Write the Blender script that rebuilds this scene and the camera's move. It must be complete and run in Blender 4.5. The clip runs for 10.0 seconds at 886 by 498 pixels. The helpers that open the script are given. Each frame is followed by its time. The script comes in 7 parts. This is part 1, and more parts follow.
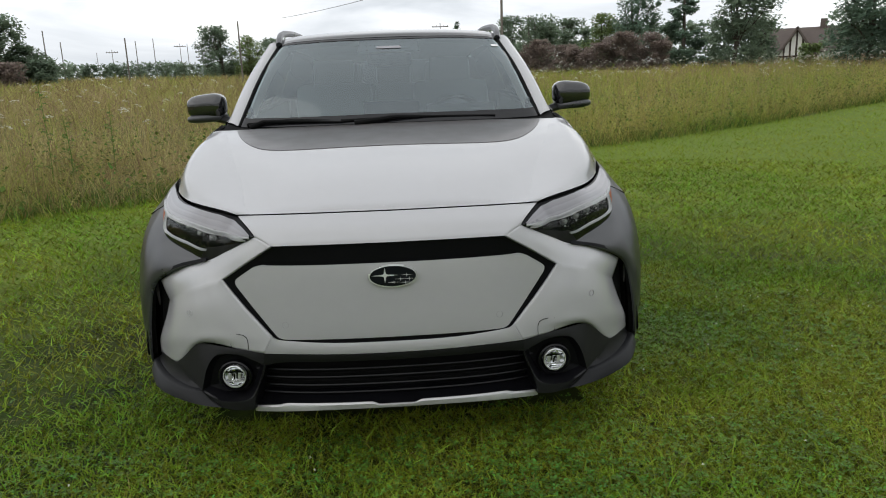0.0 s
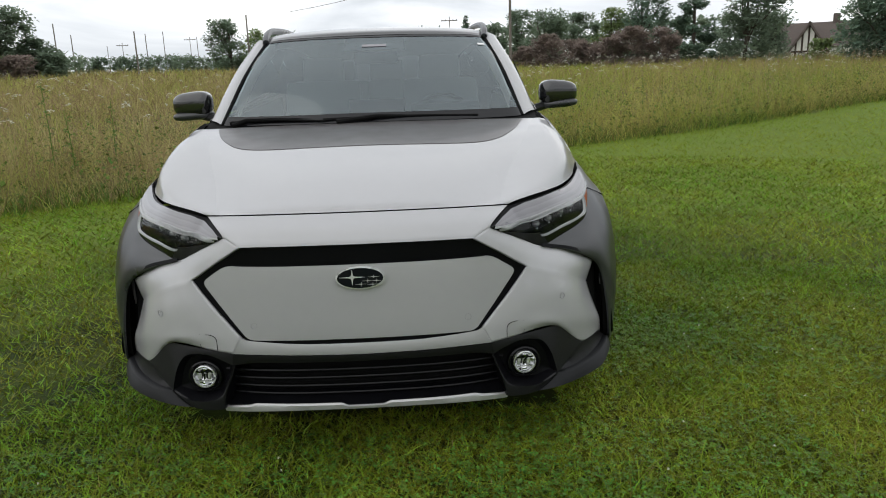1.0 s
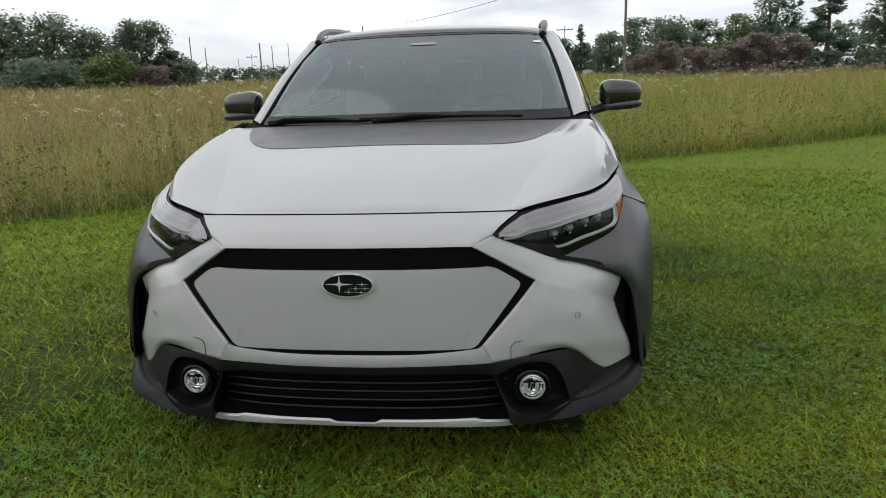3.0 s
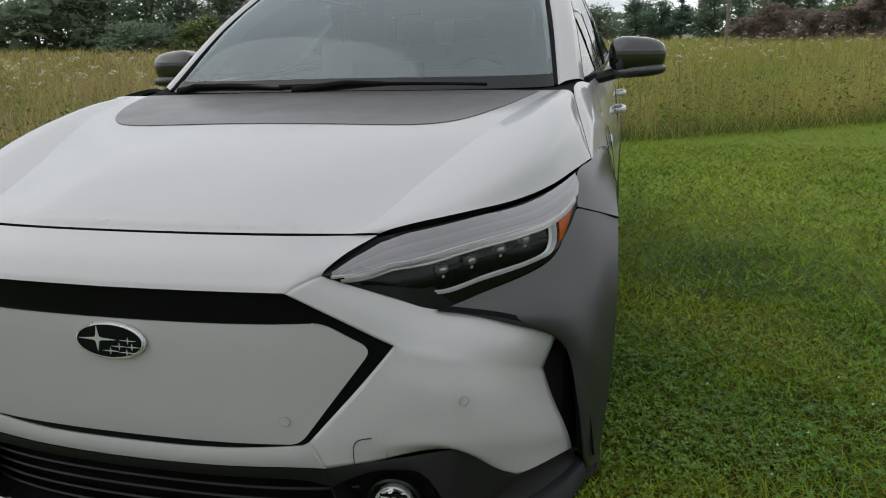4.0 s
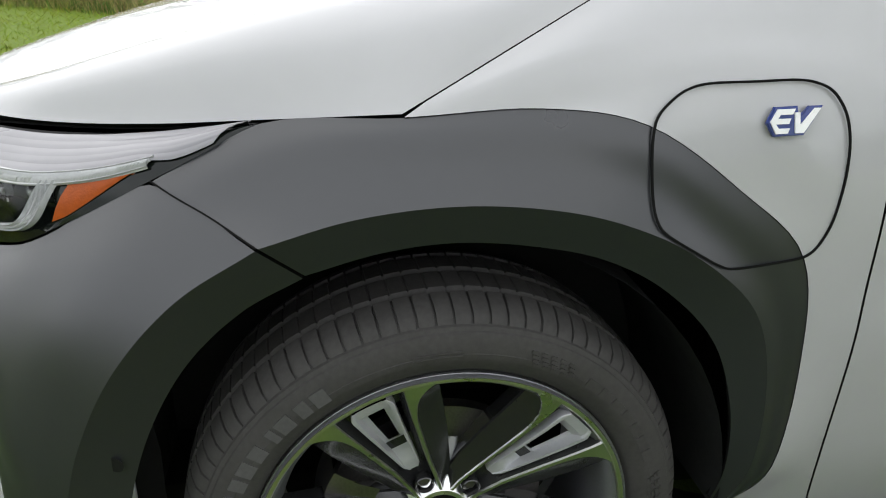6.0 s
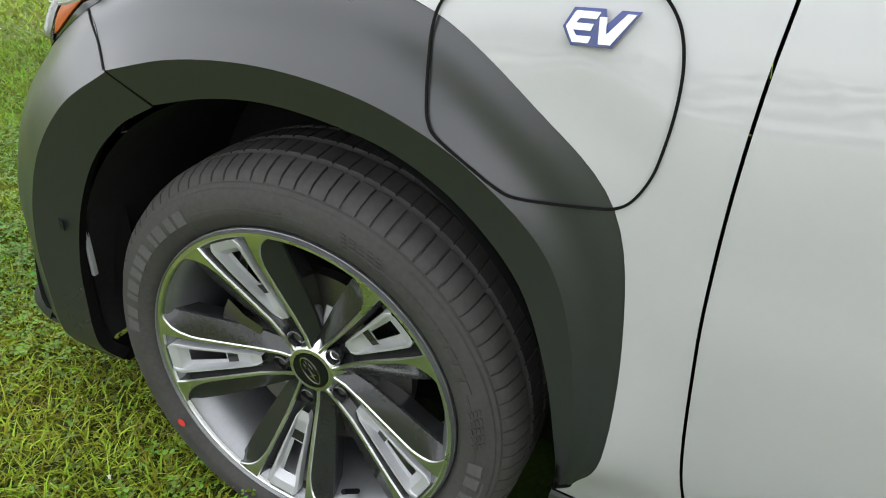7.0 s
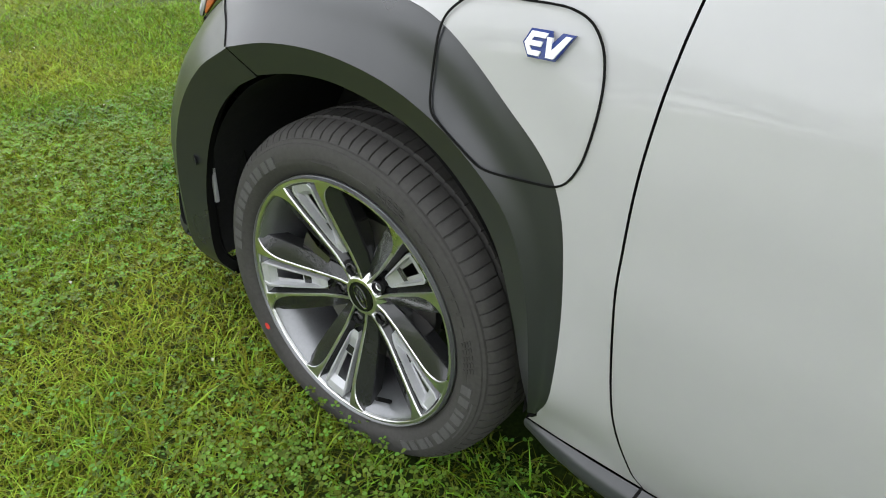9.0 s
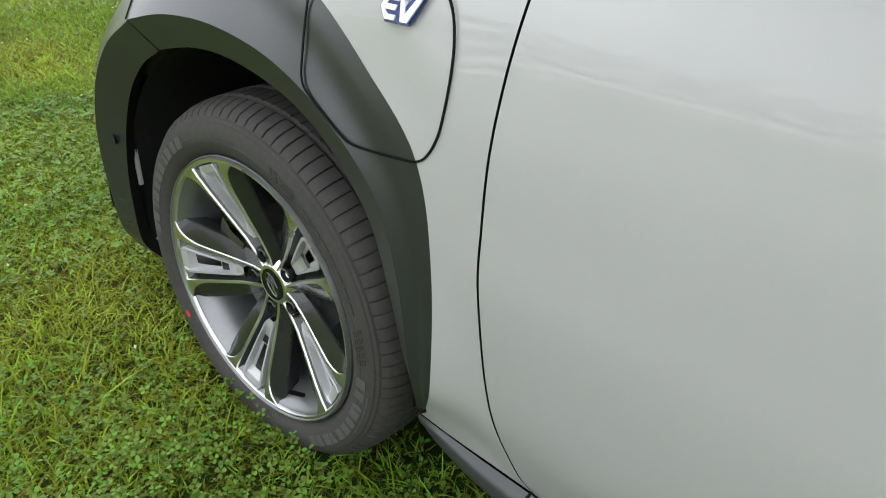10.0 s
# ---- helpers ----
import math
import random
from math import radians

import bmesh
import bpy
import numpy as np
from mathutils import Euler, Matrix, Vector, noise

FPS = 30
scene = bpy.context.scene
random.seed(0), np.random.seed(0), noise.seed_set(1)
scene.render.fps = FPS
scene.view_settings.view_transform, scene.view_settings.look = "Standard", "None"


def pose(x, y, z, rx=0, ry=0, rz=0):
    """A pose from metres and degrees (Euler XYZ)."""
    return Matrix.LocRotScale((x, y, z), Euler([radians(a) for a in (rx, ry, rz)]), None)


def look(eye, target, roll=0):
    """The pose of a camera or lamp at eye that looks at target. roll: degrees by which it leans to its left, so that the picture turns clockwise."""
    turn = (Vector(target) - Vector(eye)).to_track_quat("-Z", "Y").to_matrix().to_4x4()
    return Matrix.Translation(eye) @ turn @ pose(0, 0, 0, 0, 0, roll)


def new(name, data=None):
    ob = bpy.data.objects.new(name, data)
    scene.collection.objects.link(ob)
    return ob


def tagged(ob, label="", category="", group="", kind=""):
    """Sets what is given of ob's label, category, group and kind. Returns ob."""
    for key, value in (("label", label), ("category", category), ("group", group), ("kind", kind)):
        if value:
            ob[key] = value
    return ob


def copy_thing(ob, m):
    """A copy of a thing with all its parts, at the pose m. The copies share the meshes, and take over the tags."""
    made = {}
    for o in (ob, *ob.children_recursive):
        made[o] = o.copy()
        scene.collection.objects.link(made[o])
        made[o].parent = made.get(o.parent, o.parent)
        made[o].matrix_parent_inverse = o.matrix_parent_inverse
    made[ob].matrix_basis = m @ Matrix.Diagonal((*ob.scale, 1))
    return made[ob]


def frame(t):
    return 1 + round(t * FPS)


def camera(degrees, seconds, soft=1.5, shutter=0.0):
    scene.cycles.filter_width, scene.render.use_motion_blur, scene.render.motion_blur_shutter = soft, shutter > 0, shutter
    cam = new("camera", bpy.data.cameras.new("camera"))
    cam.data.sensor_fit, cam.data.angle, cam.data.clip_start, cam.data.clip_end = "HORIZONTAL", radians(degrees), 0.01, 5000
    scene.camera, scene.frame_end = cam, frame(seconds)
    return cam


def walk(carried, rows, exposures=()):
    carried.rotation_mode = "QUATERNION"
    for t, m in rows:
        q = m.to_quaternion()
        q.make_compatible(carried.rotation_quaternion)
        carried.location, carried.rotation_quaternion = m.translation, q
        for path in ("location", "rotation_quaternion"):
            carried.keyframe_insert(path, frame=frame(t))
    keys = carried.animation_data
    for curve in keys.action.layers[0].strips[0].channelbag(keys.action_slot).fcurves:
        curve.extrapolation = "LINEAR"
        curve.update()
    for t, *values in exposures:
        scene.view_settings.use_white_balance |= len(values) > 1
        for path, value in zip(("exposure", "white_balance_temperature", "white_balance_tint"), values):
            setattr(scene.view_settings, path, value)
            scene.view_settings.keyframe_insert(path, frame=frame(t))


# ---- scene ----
cam = camera(64.0, 10.0, soft=1.05)
PATH = [
    (0, (0.065, -3.01, 1.258), (0.157, -1.065, 0.805), -2.1),
    (0.5, (0.063, -3.006, 1.265), (0.176, -1.064, 0.801), -1.9),
    (1, (0.194, -3.009, 1.278), (0.261, -1.066, 0.810), -1.9),
    (1.5, (0.322, -3.014, 1.297), (0.222, -1.072, 0.832), -1.6),
    (2, (0.357, -3.005, 1.300), (0.182, -1.066, 0.841), -1.7),
    (2.2, (0.364, -2.998, 1.302), (0.187, -1.060, 0.844), -1.6),
    (3.3, (0.623, -2.584, 1.198), (0.360, -0.649, 0.771), -1.8),
    (3.5, (0.7, -2.393, 1.214), (0.421, -0.467, 0.756), -1.7),
    (4, (0.943, -1.946, 1.185), (0.462, -0.074, 0.669), -1.5),
    (4.5, (1.159, -1.425, 1.152), (0.238, 0.237, 0.527), -1.1),
    (5, (1.402, -0.962, 1.146), (0.01, 0.291, 0.443), -0.4),
    (5.5, (1.553, -0.508, 1.142), (-0.131, 0.268, 0.392), 0.6),
    (6, (1.634, -0.136, 1.095), (-0.18, 0.178, 0.314), 1.5),
    (6.2, (1.657, 0.04, 1.083), (-0.16, 0.063, 0.247), 1.6),
    (7.3, (1.538, 0.638, 1.059), (0.036, -0.189, 0.03), 2.3),
    (7.5, (1.548, 0.686, 1.092), (0.098, -0.189, 0.028), 2.4),
    (8, (1.624, 0.77, 1.141), (0.275, -0.231, 0.055), 2.2),
    (8.5, (1.637, 0.795, 1.143), (0.299, -0.255, 0.091), 1.8),
    (9, (1.628, 0.823, 1.155), (0.302, -0.238, 0.1), 2.0),
    (9.5, (1.619, 0.843, 1.171), (0.316, -0.256, 0.125), 2.5),
    (10, (1.476, 0.961, 1.1), (0.18, -0.162, 0.07), 2.7),
]
walk(cam, [(t, look(eye, target, roll)) for t, eye, target, roll in PATH],
     exposures=[(0, .02), (2.5, .06), (3.5, -.08), (4.3, -.12), (5, .20), (5.5, .42), (6.2, .82), (7.3, 1.34), (8, 1.33), (9, 1.26), (10, 1.20)])

# ---- world, sun, exposure ----
def build_world():
    """An overcast sky: a clear sky behind broken grey and white cloud."""
    world = bpy.data.worlds.new("overcast_sky")
    scene.world = world
    world.use_nodes = True
    nt = world.node_tree
    nt.nodes.clear()
    out = nt.nodes.new("ShaderNodeOutputWorld")
    bg = nt.nodes.new("ShaderNodeBackground")
    sky = nt.nodes.new("ShaderNodeTexSky")
    sky.sky_type = "NISHITA"
    sky.sun_disc = False
    sky.sun_elevation = radians(SUN_ELEVATION)
    sky.sun_rotation = radians(SUN_AZIMUTH)
    coord = nt.nodes.new("ShaderNodeTexCoord")
    mapping = nt.nodes.new("ShaderNodeMapping")
    mapping.inputs["Scale"].default_value = (1.0, 1.0, 4.2)
    mapping.inputs["Location"].default_value = (0.35, 0.1, 0.12)
    clouds = nt.nodes.new("ShaderNodeTexNoise")
    clouds.inputs["Scale"].default_value = 2.6
    clouds.inputs["Detail"].default_value = 7.0
    clouds.inputs["Roughness"].default_value = 0.52
    clouds.inputs["Distortion"].default_value = 0.5
    ramp = nt.nodes.new("ShaderNodeValToRGB")
    e = ramp.color_ramp.elements
    e[0].position, e[0].color = 0.33, (5.7, 6.1, 6.6, 1)
    e[1].position, e[1].color = 0.66, (12.2, 12.2, 12.0, 1)
    mid = e.new(0.50)
    mid.color = (8.4, 8.7, 9.1, 1)
    mix = nt.nodes.new("ShaderNodeMixRGB")
    mix.inputs["Fac"].default_value = 0.93
    bg.inputs["Strength"].default_value = SKY_STRENGTH
    # an overcast sky is brighter overhead than at the horizon
    sep = nt.nodes.new("ShaderNodeSeparateXYZ")
    up = nt.nodes.new("ShaderNodeMapRange")
    up.inputs["To Min"].default_value, up.inputs["To Max"].default_value = 1.30, 1.36
    even_out = nt.nodes.new("ShaderNodeMapRange")
    even_out.inputs["From Min"].default_value, even_out.inputs["From Max"].default_value = .16, .55
    even_out.inputs["To Max"].default_value = .85
    veil = nt.nodes.new("ShaderNodeMixRGB")
    veil.inputs[2].default_value = (8.9, 9.15, 9.45, 1)
    lift = nt.nodes.new("ShaderNodeMixRGB")
    lift.blend_type = "MULTIPLY"
    lift.inputs["Fac"].default_value = 1.0
    nt.links.new(coord.outputs["Generated"], sep.inputs["Vector"])
    nt.links.new(sep.outputs["Z"], up.inputs["Value"])
    nt.links.new(coord.outputs["Generated"], mapping.inputs["Vector"])
    nt.links.new(mapping.outputs["Vector"], clouds.inputs["Vector"])
    nt.links.new(clouds.outputs["Fac"], ramp.inputs["Fac"])
    nt.links.new(sky.outputs["Color"], mix.inputs[1])
    nt.links.new(sep.outputs["Z"], even_out.inputs["Value"])
    nt.links.new(even_out.outputs["Result"], veil.inputs["Fac"])
    nt.links.new(ramp.outputs["Color"], veil.inputs[1])
    nt.links.new(veil.outputs["Color"], lift.inputs[1])
    nt.links.new(up.outputs["Result"], lift.inputs[2])
    nt.links.new(lift.outputs["Color"], mix.inputs[2])
    nt.links.new(mix.outputs["Color"], bg.inputs["Color"])
    nt.links.new(bg.outputs["Background"], out.inputs["Surface"])


SUN_ELEVATION, SUN_AZIMUTH, SKY_STRENGTH = 42.0, 235.0, 0.090
build_world()
sun = new("sun", bpy.data.lights.new("sun", "SUN"))
sun.data.energy = 0.6
sun.data.angle = radians(95)
sun.data.color = (1.0, 0.95, 0.88)
_a, _h = radians(SUN_AZIMUTH), radians(SUN_ELEVATION)
sun.matrix_world = look((math.sin(_a) * math.cos(_h) * 30, math.cos(_a) * math.cos(_h) * 30, math.sin(_h) * 30), (0, 0, 0))
scene.view_settings.exposure = 0.0

# ---- materials ----
def material(name, base, rough=0.5, metal=0.0, coat=0.0, coat_rough=0.03, vary=0.12, scale=8.0, bump=0.0, bump_scale=200.0, spec=0.5,
             random_tint=0.0, island_tint=0.0, translucent=0.0, dirt=None, second=None, second_scale=1.0):
    """A surface with its base colour varied at two scales, fine relief, and a varied gloss."""
    m = bpy.data.materials.new(name)
    m.use_nodes = True
    nt = m.node_tree
    b = nt.nodes["Principled BSDF"]
    coord = nt.nodes.new("ShaderNodeTexCoord")
    n1 = nt.nodes.new("ShaderNodeTexNoise")
    n1.inputs["Scale"].default_value = scale
    n1.inputs["Detail"].default_value = 5
    n2 = nt.nodes.new("ShaderNodeTexNoise")
    n2.inputs["Scale"].default_value = scale * 9
    n2.inputs["Detail"].default_value = 3
    nt.links.new(coord.outputs["Object"], n1.inputs["Vector"])
    nt.links.new(coord.outputs["Object"], n2.inputs["Vector"])
    add = nt.nodes.new("ShaderNodeMath")
    add.operation = "ADD"
    nt.links.new(n1.outputs["Fac"], add.inputs[0])
    nt.links.new(n2.outputs["Fac"], add.inputs[1])
    rng = nt.nodes.new("ShaderNodeMapRange")
    rng.inputs["From Min"].default_value, rng.inputs["From Max"].default_value = 0.6, 1.4
    rng.inputs["To Min"].default_value, rng.inputs["To Max"].default_value = 1 - vary, 1 + vary
    nt.links.new(add.outputs[0], rng.inputs["Value"])
    hsv = nt.nodes.new("ShaderNodeHueSaturation")
    hsv.inputs["Color"].default_value = (*base, 1)
    last = rng.outputs["Result"]
    if second:
        big = nt.nodes.new("ShaderNodeTexNoise")
        big.inputs["Scale"].default_value = second_scale
        big.inputs["Detail"].default_value = 4
        nt.links.new(coord.outputs["Object"], big.inputs["Vector"])
        edge = nt.nodes.new("ShaderNodeMapRange")
        edge.inputs["From Min"].default_value, edge.inputs["From Max"].default_value = 0.42, 0.6
        nt.links.new(big.outputs["Fac"], edge.inputs["Value"])
        mx = nt.nodes.new("ShaderNodeMixRGB")
        mx.inputs[1].default_value, mx.inputs[2].default_value = (*base, 1), (*second, 1)
        nt.links.new(edge.outputs["Result"], mx.inputs["Fac"])
        nt.links.new(mx.outputs["Color"], hsv.inputs["Color"])
    if random_tint or island_tint:
        src = nt.nodes.new("ShaderNodeObjectInfo" if random_tint else "ShaderNodeNewGeometry")
        r = nt.nodes.new("ShaderNodeMapRange")
        k = random_tint or island_tint
        r.inputs["To Min"].default_value, r.inputs["To Max"].default_value = 1 - k, 1 + k
        nt.links.new(src.outputs["Random" if random_tint else "Random Per Island"], r.inputs["Value"])
        mul = nt.nodes.new("ShaderNodeMath")
        mul.operation = "MULTIPLY"
        nt.links.new(last, mul.inputs[0])
        nt.links.new(r.outputs["Result"], mul.inputs[1])
        last = mul.outputs[0]
        hue = nt.nodes.new("ShaderNodeMapRange")
        hue.inputs["To Min"].default_value, hue.inputs["To Max"].default_value = 0.5 - 0.09 * k, 0.5 + 0.05 * k
        nt.links.new(src.outputs["Random" if random_tint else "Random Per Island"], hue.inputs["Value"])
        nt.links.new(hue.outputs["Result"], hsv.inputs["Hue"])
    nt.links.new(last, hsv.inputs["Value"])
    nt.links.new(hsv.outputs["Color"], b.inputs["Base Color"])
    b.inputs["Metallic"].default_value = metal
    b.inputs["Specular IOR Level"].default_value = spec
    b.inputs["Coat Weight"].default_value = coat
    b.inputs["Coat Roughness"].default_value = coat_rough
    rr = nt.nodes.new("ShaderNodeMapRange")
    rr.inputs["From Min"].default_value, rr.inputs["From Max"].default_value = 0.3, 0.7
    rr.inputs["To Min"].default_value, rr.inputs["To Max"].default_value = rough * 0.88, min(1, rough * 1.12)
    nt.links.new(n1.outputs["Fac"], rr.inputs["Value"])
    nt.links.new(rr.outputs["Result"], b.inputs["Roughness"])
    if bump:
        n3 = nt.nodes.new("ShaderNodeTexNoise")
        n3.inputs["Scale"].default_value = bump_scale
        n3.inputs["Detail"].default_value = 3
        nt.links.new(coord.outputs["Object"], n3.inputs["Vector"])
        bp = nt.nodes.new("ShaderNodeBump")
        bp.inputs["Strength"].default_value = bump
        bp.inputs["Distance"].default_value = 0.4 / bump_scale
        nt.links.new(n3.outputs["Fac"], bp.inputs["Height"])
        nt.links.new(bp.outputs["Normal"], b.inputs["Normal"])
    if translucent:
        out = nt.nodes["Material Output"]
        tr = nt.nodes.new("ShaderNodeBsdfTranslucent")
        nt.links.new(hsv.outputs["Color"], tr.inputs["Color"])
        ms = nt.nodes.new("ShaderNodeMixShader")
        ms.inputs["Fac"].default_value = translucent
        nt.links.new(b.outputs["BSDF"], ms.inputs[1])
        nt.links.new(tr.outputs["BSDF"], ms.inputs[2])
        nt.links.new(ms.outputs["Shader"], out.inputs["Surface"])
    return m


def pane(name, tint, ior=1.5, rough=0.0, shine=(1.0, 1.0, 1.0)):
    """A thin pane: what lies behind shows through the tint, and the sky is mirrored by Fresnel's law."""
    m = bpy.data.materials.new(name)
    m.use_nodes = True
    nt = m.node_tree
    nt.nodes.clear()
    out = nt.nodes.new("ShaderNodeOutputMaterial")
    tr = nt.nodes.new("ShaderNodeBsdfTransparent")
    tr.inputs["Color"].default_value = (*tint, 1)
    gl = nt.nodes.new("ShaderNodeBsdfGlossy")
    gl.inputs["Roughness"].default_value = rough
    gl.inputs["Color"].default_value = (*shine, 1)
    fr = nt.nodes.new("ShaderNodeFresnel")
    fr.inputs["IOR"].default_value = ior
    mx = nt.nodes.new("ShaderNodeMixShader")
    nt.links.new(fr.outputs["Fac"], mx.inputs["Fac"])
    nt.links.new(tr.outputs["BSDF"], mx.inputs[1])
    nt.links.new(gl.outputs["BSDF"], mx.inputs[2])
    nt.links.new(mx.outputs["Shader"], out.inputs["Surface"])
    return m


PAINT = material("pearl_white_paint", (0.388, 0.386, 0.394), rough=0.42, metal=0.0, coat=0.9, coat_rough=0.03, vary=0.02, scale=3, bump=0.012, bump_scale=900)
CLAD = material("matte_grey_cladding", (0.0205, 0.0215, 0.0245), rough=0.30, vary=0.06, scale=6, bump=0.12, bump_scale=1400, spec=0.75)
CLAD_LOW = material("dark_grey_bumper_plastic", (0.009, 0.009, 0.010), rough=0.5, vary=0.1, scale=6, bump=0.15, bump_scale=1200, spec=0.28)
LIP_GREY = material("satin_grey_bumper_lip", (0.009, 0.0095, 0.0105), rough=0.48, vary=0.1, scale=6, bump=0.12, bump_scale=1200, spec=0.22)
# cladding grey lightened for the sill, its sky sheen put into the colour
SILL_GREY = material("satin_grey_sill", (0.040, 0.042, 0.045), rough=0.34, vary=0.08, scale=6, bump=0.1, bump_scale=1200, spec=0.6)
SLAT = material("dark_grille_slat", (0.006, 0.006, 0.007), rough=0.5, vary=0.1, spec=0.25)
GLOSS_BLACK = material("gloss_black_trim", (0.006, 0.006, 0.007), rough=0.16, vary=0.1, spec=0.3)
MIRROR_BLACK = material("polished_black_mirror_cap", (0.008, 0.008, 0.009), rough=0.08, spec=0.5, coat=1.0, vary=0.1)
SATIN_BLACK = material("satin_black_trim", (0.004, 0.004, 0.005), rough=0.36, vary=0.1, spec=0.09)
HOOD_PATCH = material("dark_satin_hood_panel", (0.060, 0.054, 0.053), rough=0.36, coat=0.25, coat_rough=0.1, vary=0.05, bump=0.05, bump_scale=600)
BLACK = material("black_plastic", (0.004, 0.004, 0.004), rough=0.8, vary=0.2, spec=0.15)
# wheel-house black raised a little, the arch's ambient light put into the colour
LINING = material("lifted_black_lining", (0.013, 0.0135, 0.014), rough=0.8, vary=0.3, scale=12, bump=0.2, bump_scale=300, spec=0.2)
RUBBER = material("tyre_rubber", (0.044, 0.042, 0.040), rough=0.72, vary=0.25, scale=14, bump=0.25, bump_scale=500, spec=0.35)
RUBBER_MARK = material("raised_grey_rubber_marking", (0.068, 0.067, 0.066), rough=0.8, vary=0.2, scale=20)
RED_MARK = material("red_chalk_mark", (0.5, 0.03, 0.02), rough=0.8)
MACHINED = material("machined_alloy_face", (0.74, 0.745, 0.74), rough=0.30, metal=1.0, vary=0.05, scale=20, bump=0.03, bump_scale=700)
WHEEL_DARK = material("dark_gloss_wheel_paint", (0.024, 0.0245, 0.025), rough=0.2, metal=0.3, coat=0.3, coat_rough=0.08, vary=0.08, scale=20)
ALLOY_PAINT = material("silver_wheel_paint", (0.44, 0.445, 0.46), rough=0.34, metal=0.35, coat=0.3, vary=0.05, scale=20)
BARREL = material("silver_grey_wheel_barrel", (0.23, 0.234, 0.245), rough=0.36, metal=0.7, vary=0.08, scale=20)
STEEL = material("brake_steel", (0.22, 0.21, 0.20), rough=0.4, metal=1.0, vary=0.2, scale=30)
CHROME = material("chrome", (0.78, 0.79, 0.80), rough=0.07, metal=1.0, vary=0.03)
SILVER_TRIM = material("satin_silver_trim", (0.46, 0.46, 0.46), rough=0.4, metal=0.5, vary=0.06, bump=0.05)
LENS_GREY = material("frosted_lamp_lens", (0.185, 0.180, 0.195), rough=0.3, coat=1.0, vary=0.05, scale=4)
SENSOR_GREY = material("pale_grey_sensor_ring", (0.30, 0.30, 0.305), rough=0.45, vary=0.05, scale=40)
LENS_GREY_DARK = material("frosted_lamp_lens_shade", (0.165, 0.161, 0.175), rough=0.3, coat=1.0, vary=0.05, scale=4)
LENS_BLACK = material("dark_lamp_housing", (0.006, 0.008, 0.007), rough=0.12, spec=0.35, vary=0.2)
GUIDE = material("ribbed_light_guide", (0.36, 0.37, 0.37), rough=0.2, coat=0.8, vary=0.12, scale=60)
AMBER = material("amber_reflector", (0.32, 0.058, 0.002), rough=0.4, coat=0.05, spec=0.25, vary=0.25, scale=120, bump=0.4, bump_scale=350)
PROJECTOR_CUP = material("pale_projector_cup", (0.180, 0.180, 0.185), rough=0.3, metal=0.3, coat=0.5, vary=0.1)
GUIDE_LIP = material("clear_guide_lip", (0.36, 0.365, 0.37), rough=0.15, coat=1.0, vary=0.05)
EMBLEM_DARK = material("dark_blue_emblem_field", (0.003, 0.004, 0.007), rough=0.3, spec=0.2, vary=0.1)
BADGE_METAL = material("bright_badge_metal", (0.72, 0.73, 0.74), rough=0.28, metal=0.55, vary=0.03)
CLEAR = material("clear_lamp_glass", (0.62, 0.63, 0.63), rough=0.10, metal=0.6, coat=1.0, vary=0.3, scale=40)
BLUE = material("blue_badge_edge", (0.012, 0.03, 0.17), rough=0.2, coat=0.6)
WHITE = material("white_badge_face", (0.8, 0.8, 0.8), rough=0.3)
SEAT = material("grey_seat_fabric", (0.16, 0.18, 0.185), rough=0.85, vary=0.15, scale=20, bump=0.3)
DASH = material("dark_dashboard", (0.045, 0.048, 0.05), rough=0.65, bump=0.2)
LINER = material("pale_headliner", (0.42, 0.42, 0.41), rough=0.9)
GLASS = pane("windscreen_glass", (0.68, 0.80, 0.82), ior=2.2, shine=(0.86, 0.96, 0.99))
GLASS_DARK = pane("tinted_side_glass", (0.62, 0.68, 0.67), ior=1.5)
COVER = pane("clear_lamp_cover", (0.80, 0.82, 0.81), ior=1.28)
DROP = pane("water_drop", (0.92, 0.925, 0.93), ior=1.4, rough=0.03)

# ---- mesh helpers ----
def mesh_part(name, verts, faces, mat, parent=None, label="", smooth=True, autosmooth=35):
    """One mesh object, under a thing or a part."""
    me = bpy.data.meshes.new(name)
    me.from_pydata([tuple(v) for v in verts], [], [tuple(f) for f in faces])
    me.materials.append(mat)
    if smooth:
        me.polygons.foreach_set("use_smooth", [True] * len(me.polygons))
        if autosmooth:
            me.set_sharp_from_angle(angle=radians(autosmooth))
    me.update()
    ob = new(name, me)
    if parent:
        ob.parent = parent
    return tagged(ob, label)


def part(name, bm, mat, parent=None, label="", smooth=True, autosmooth=35):
    """Links a bmesh as one mesh object under a thing or a part."""
    me = bpy.data.meshes.new(name)
    bm.to_mesh(me)
    bm.free()
    me.materials.append(mat)
    if smooth:
        me.polygons.foreach_set("use_smooth", [True] * len(me.polygons))
        me.set_sharp_from_angle(angle=radians(autosmooth))
    ob = new(name, me)
    if parent:
        ob.parent = parent
    return tagged(ob, label)


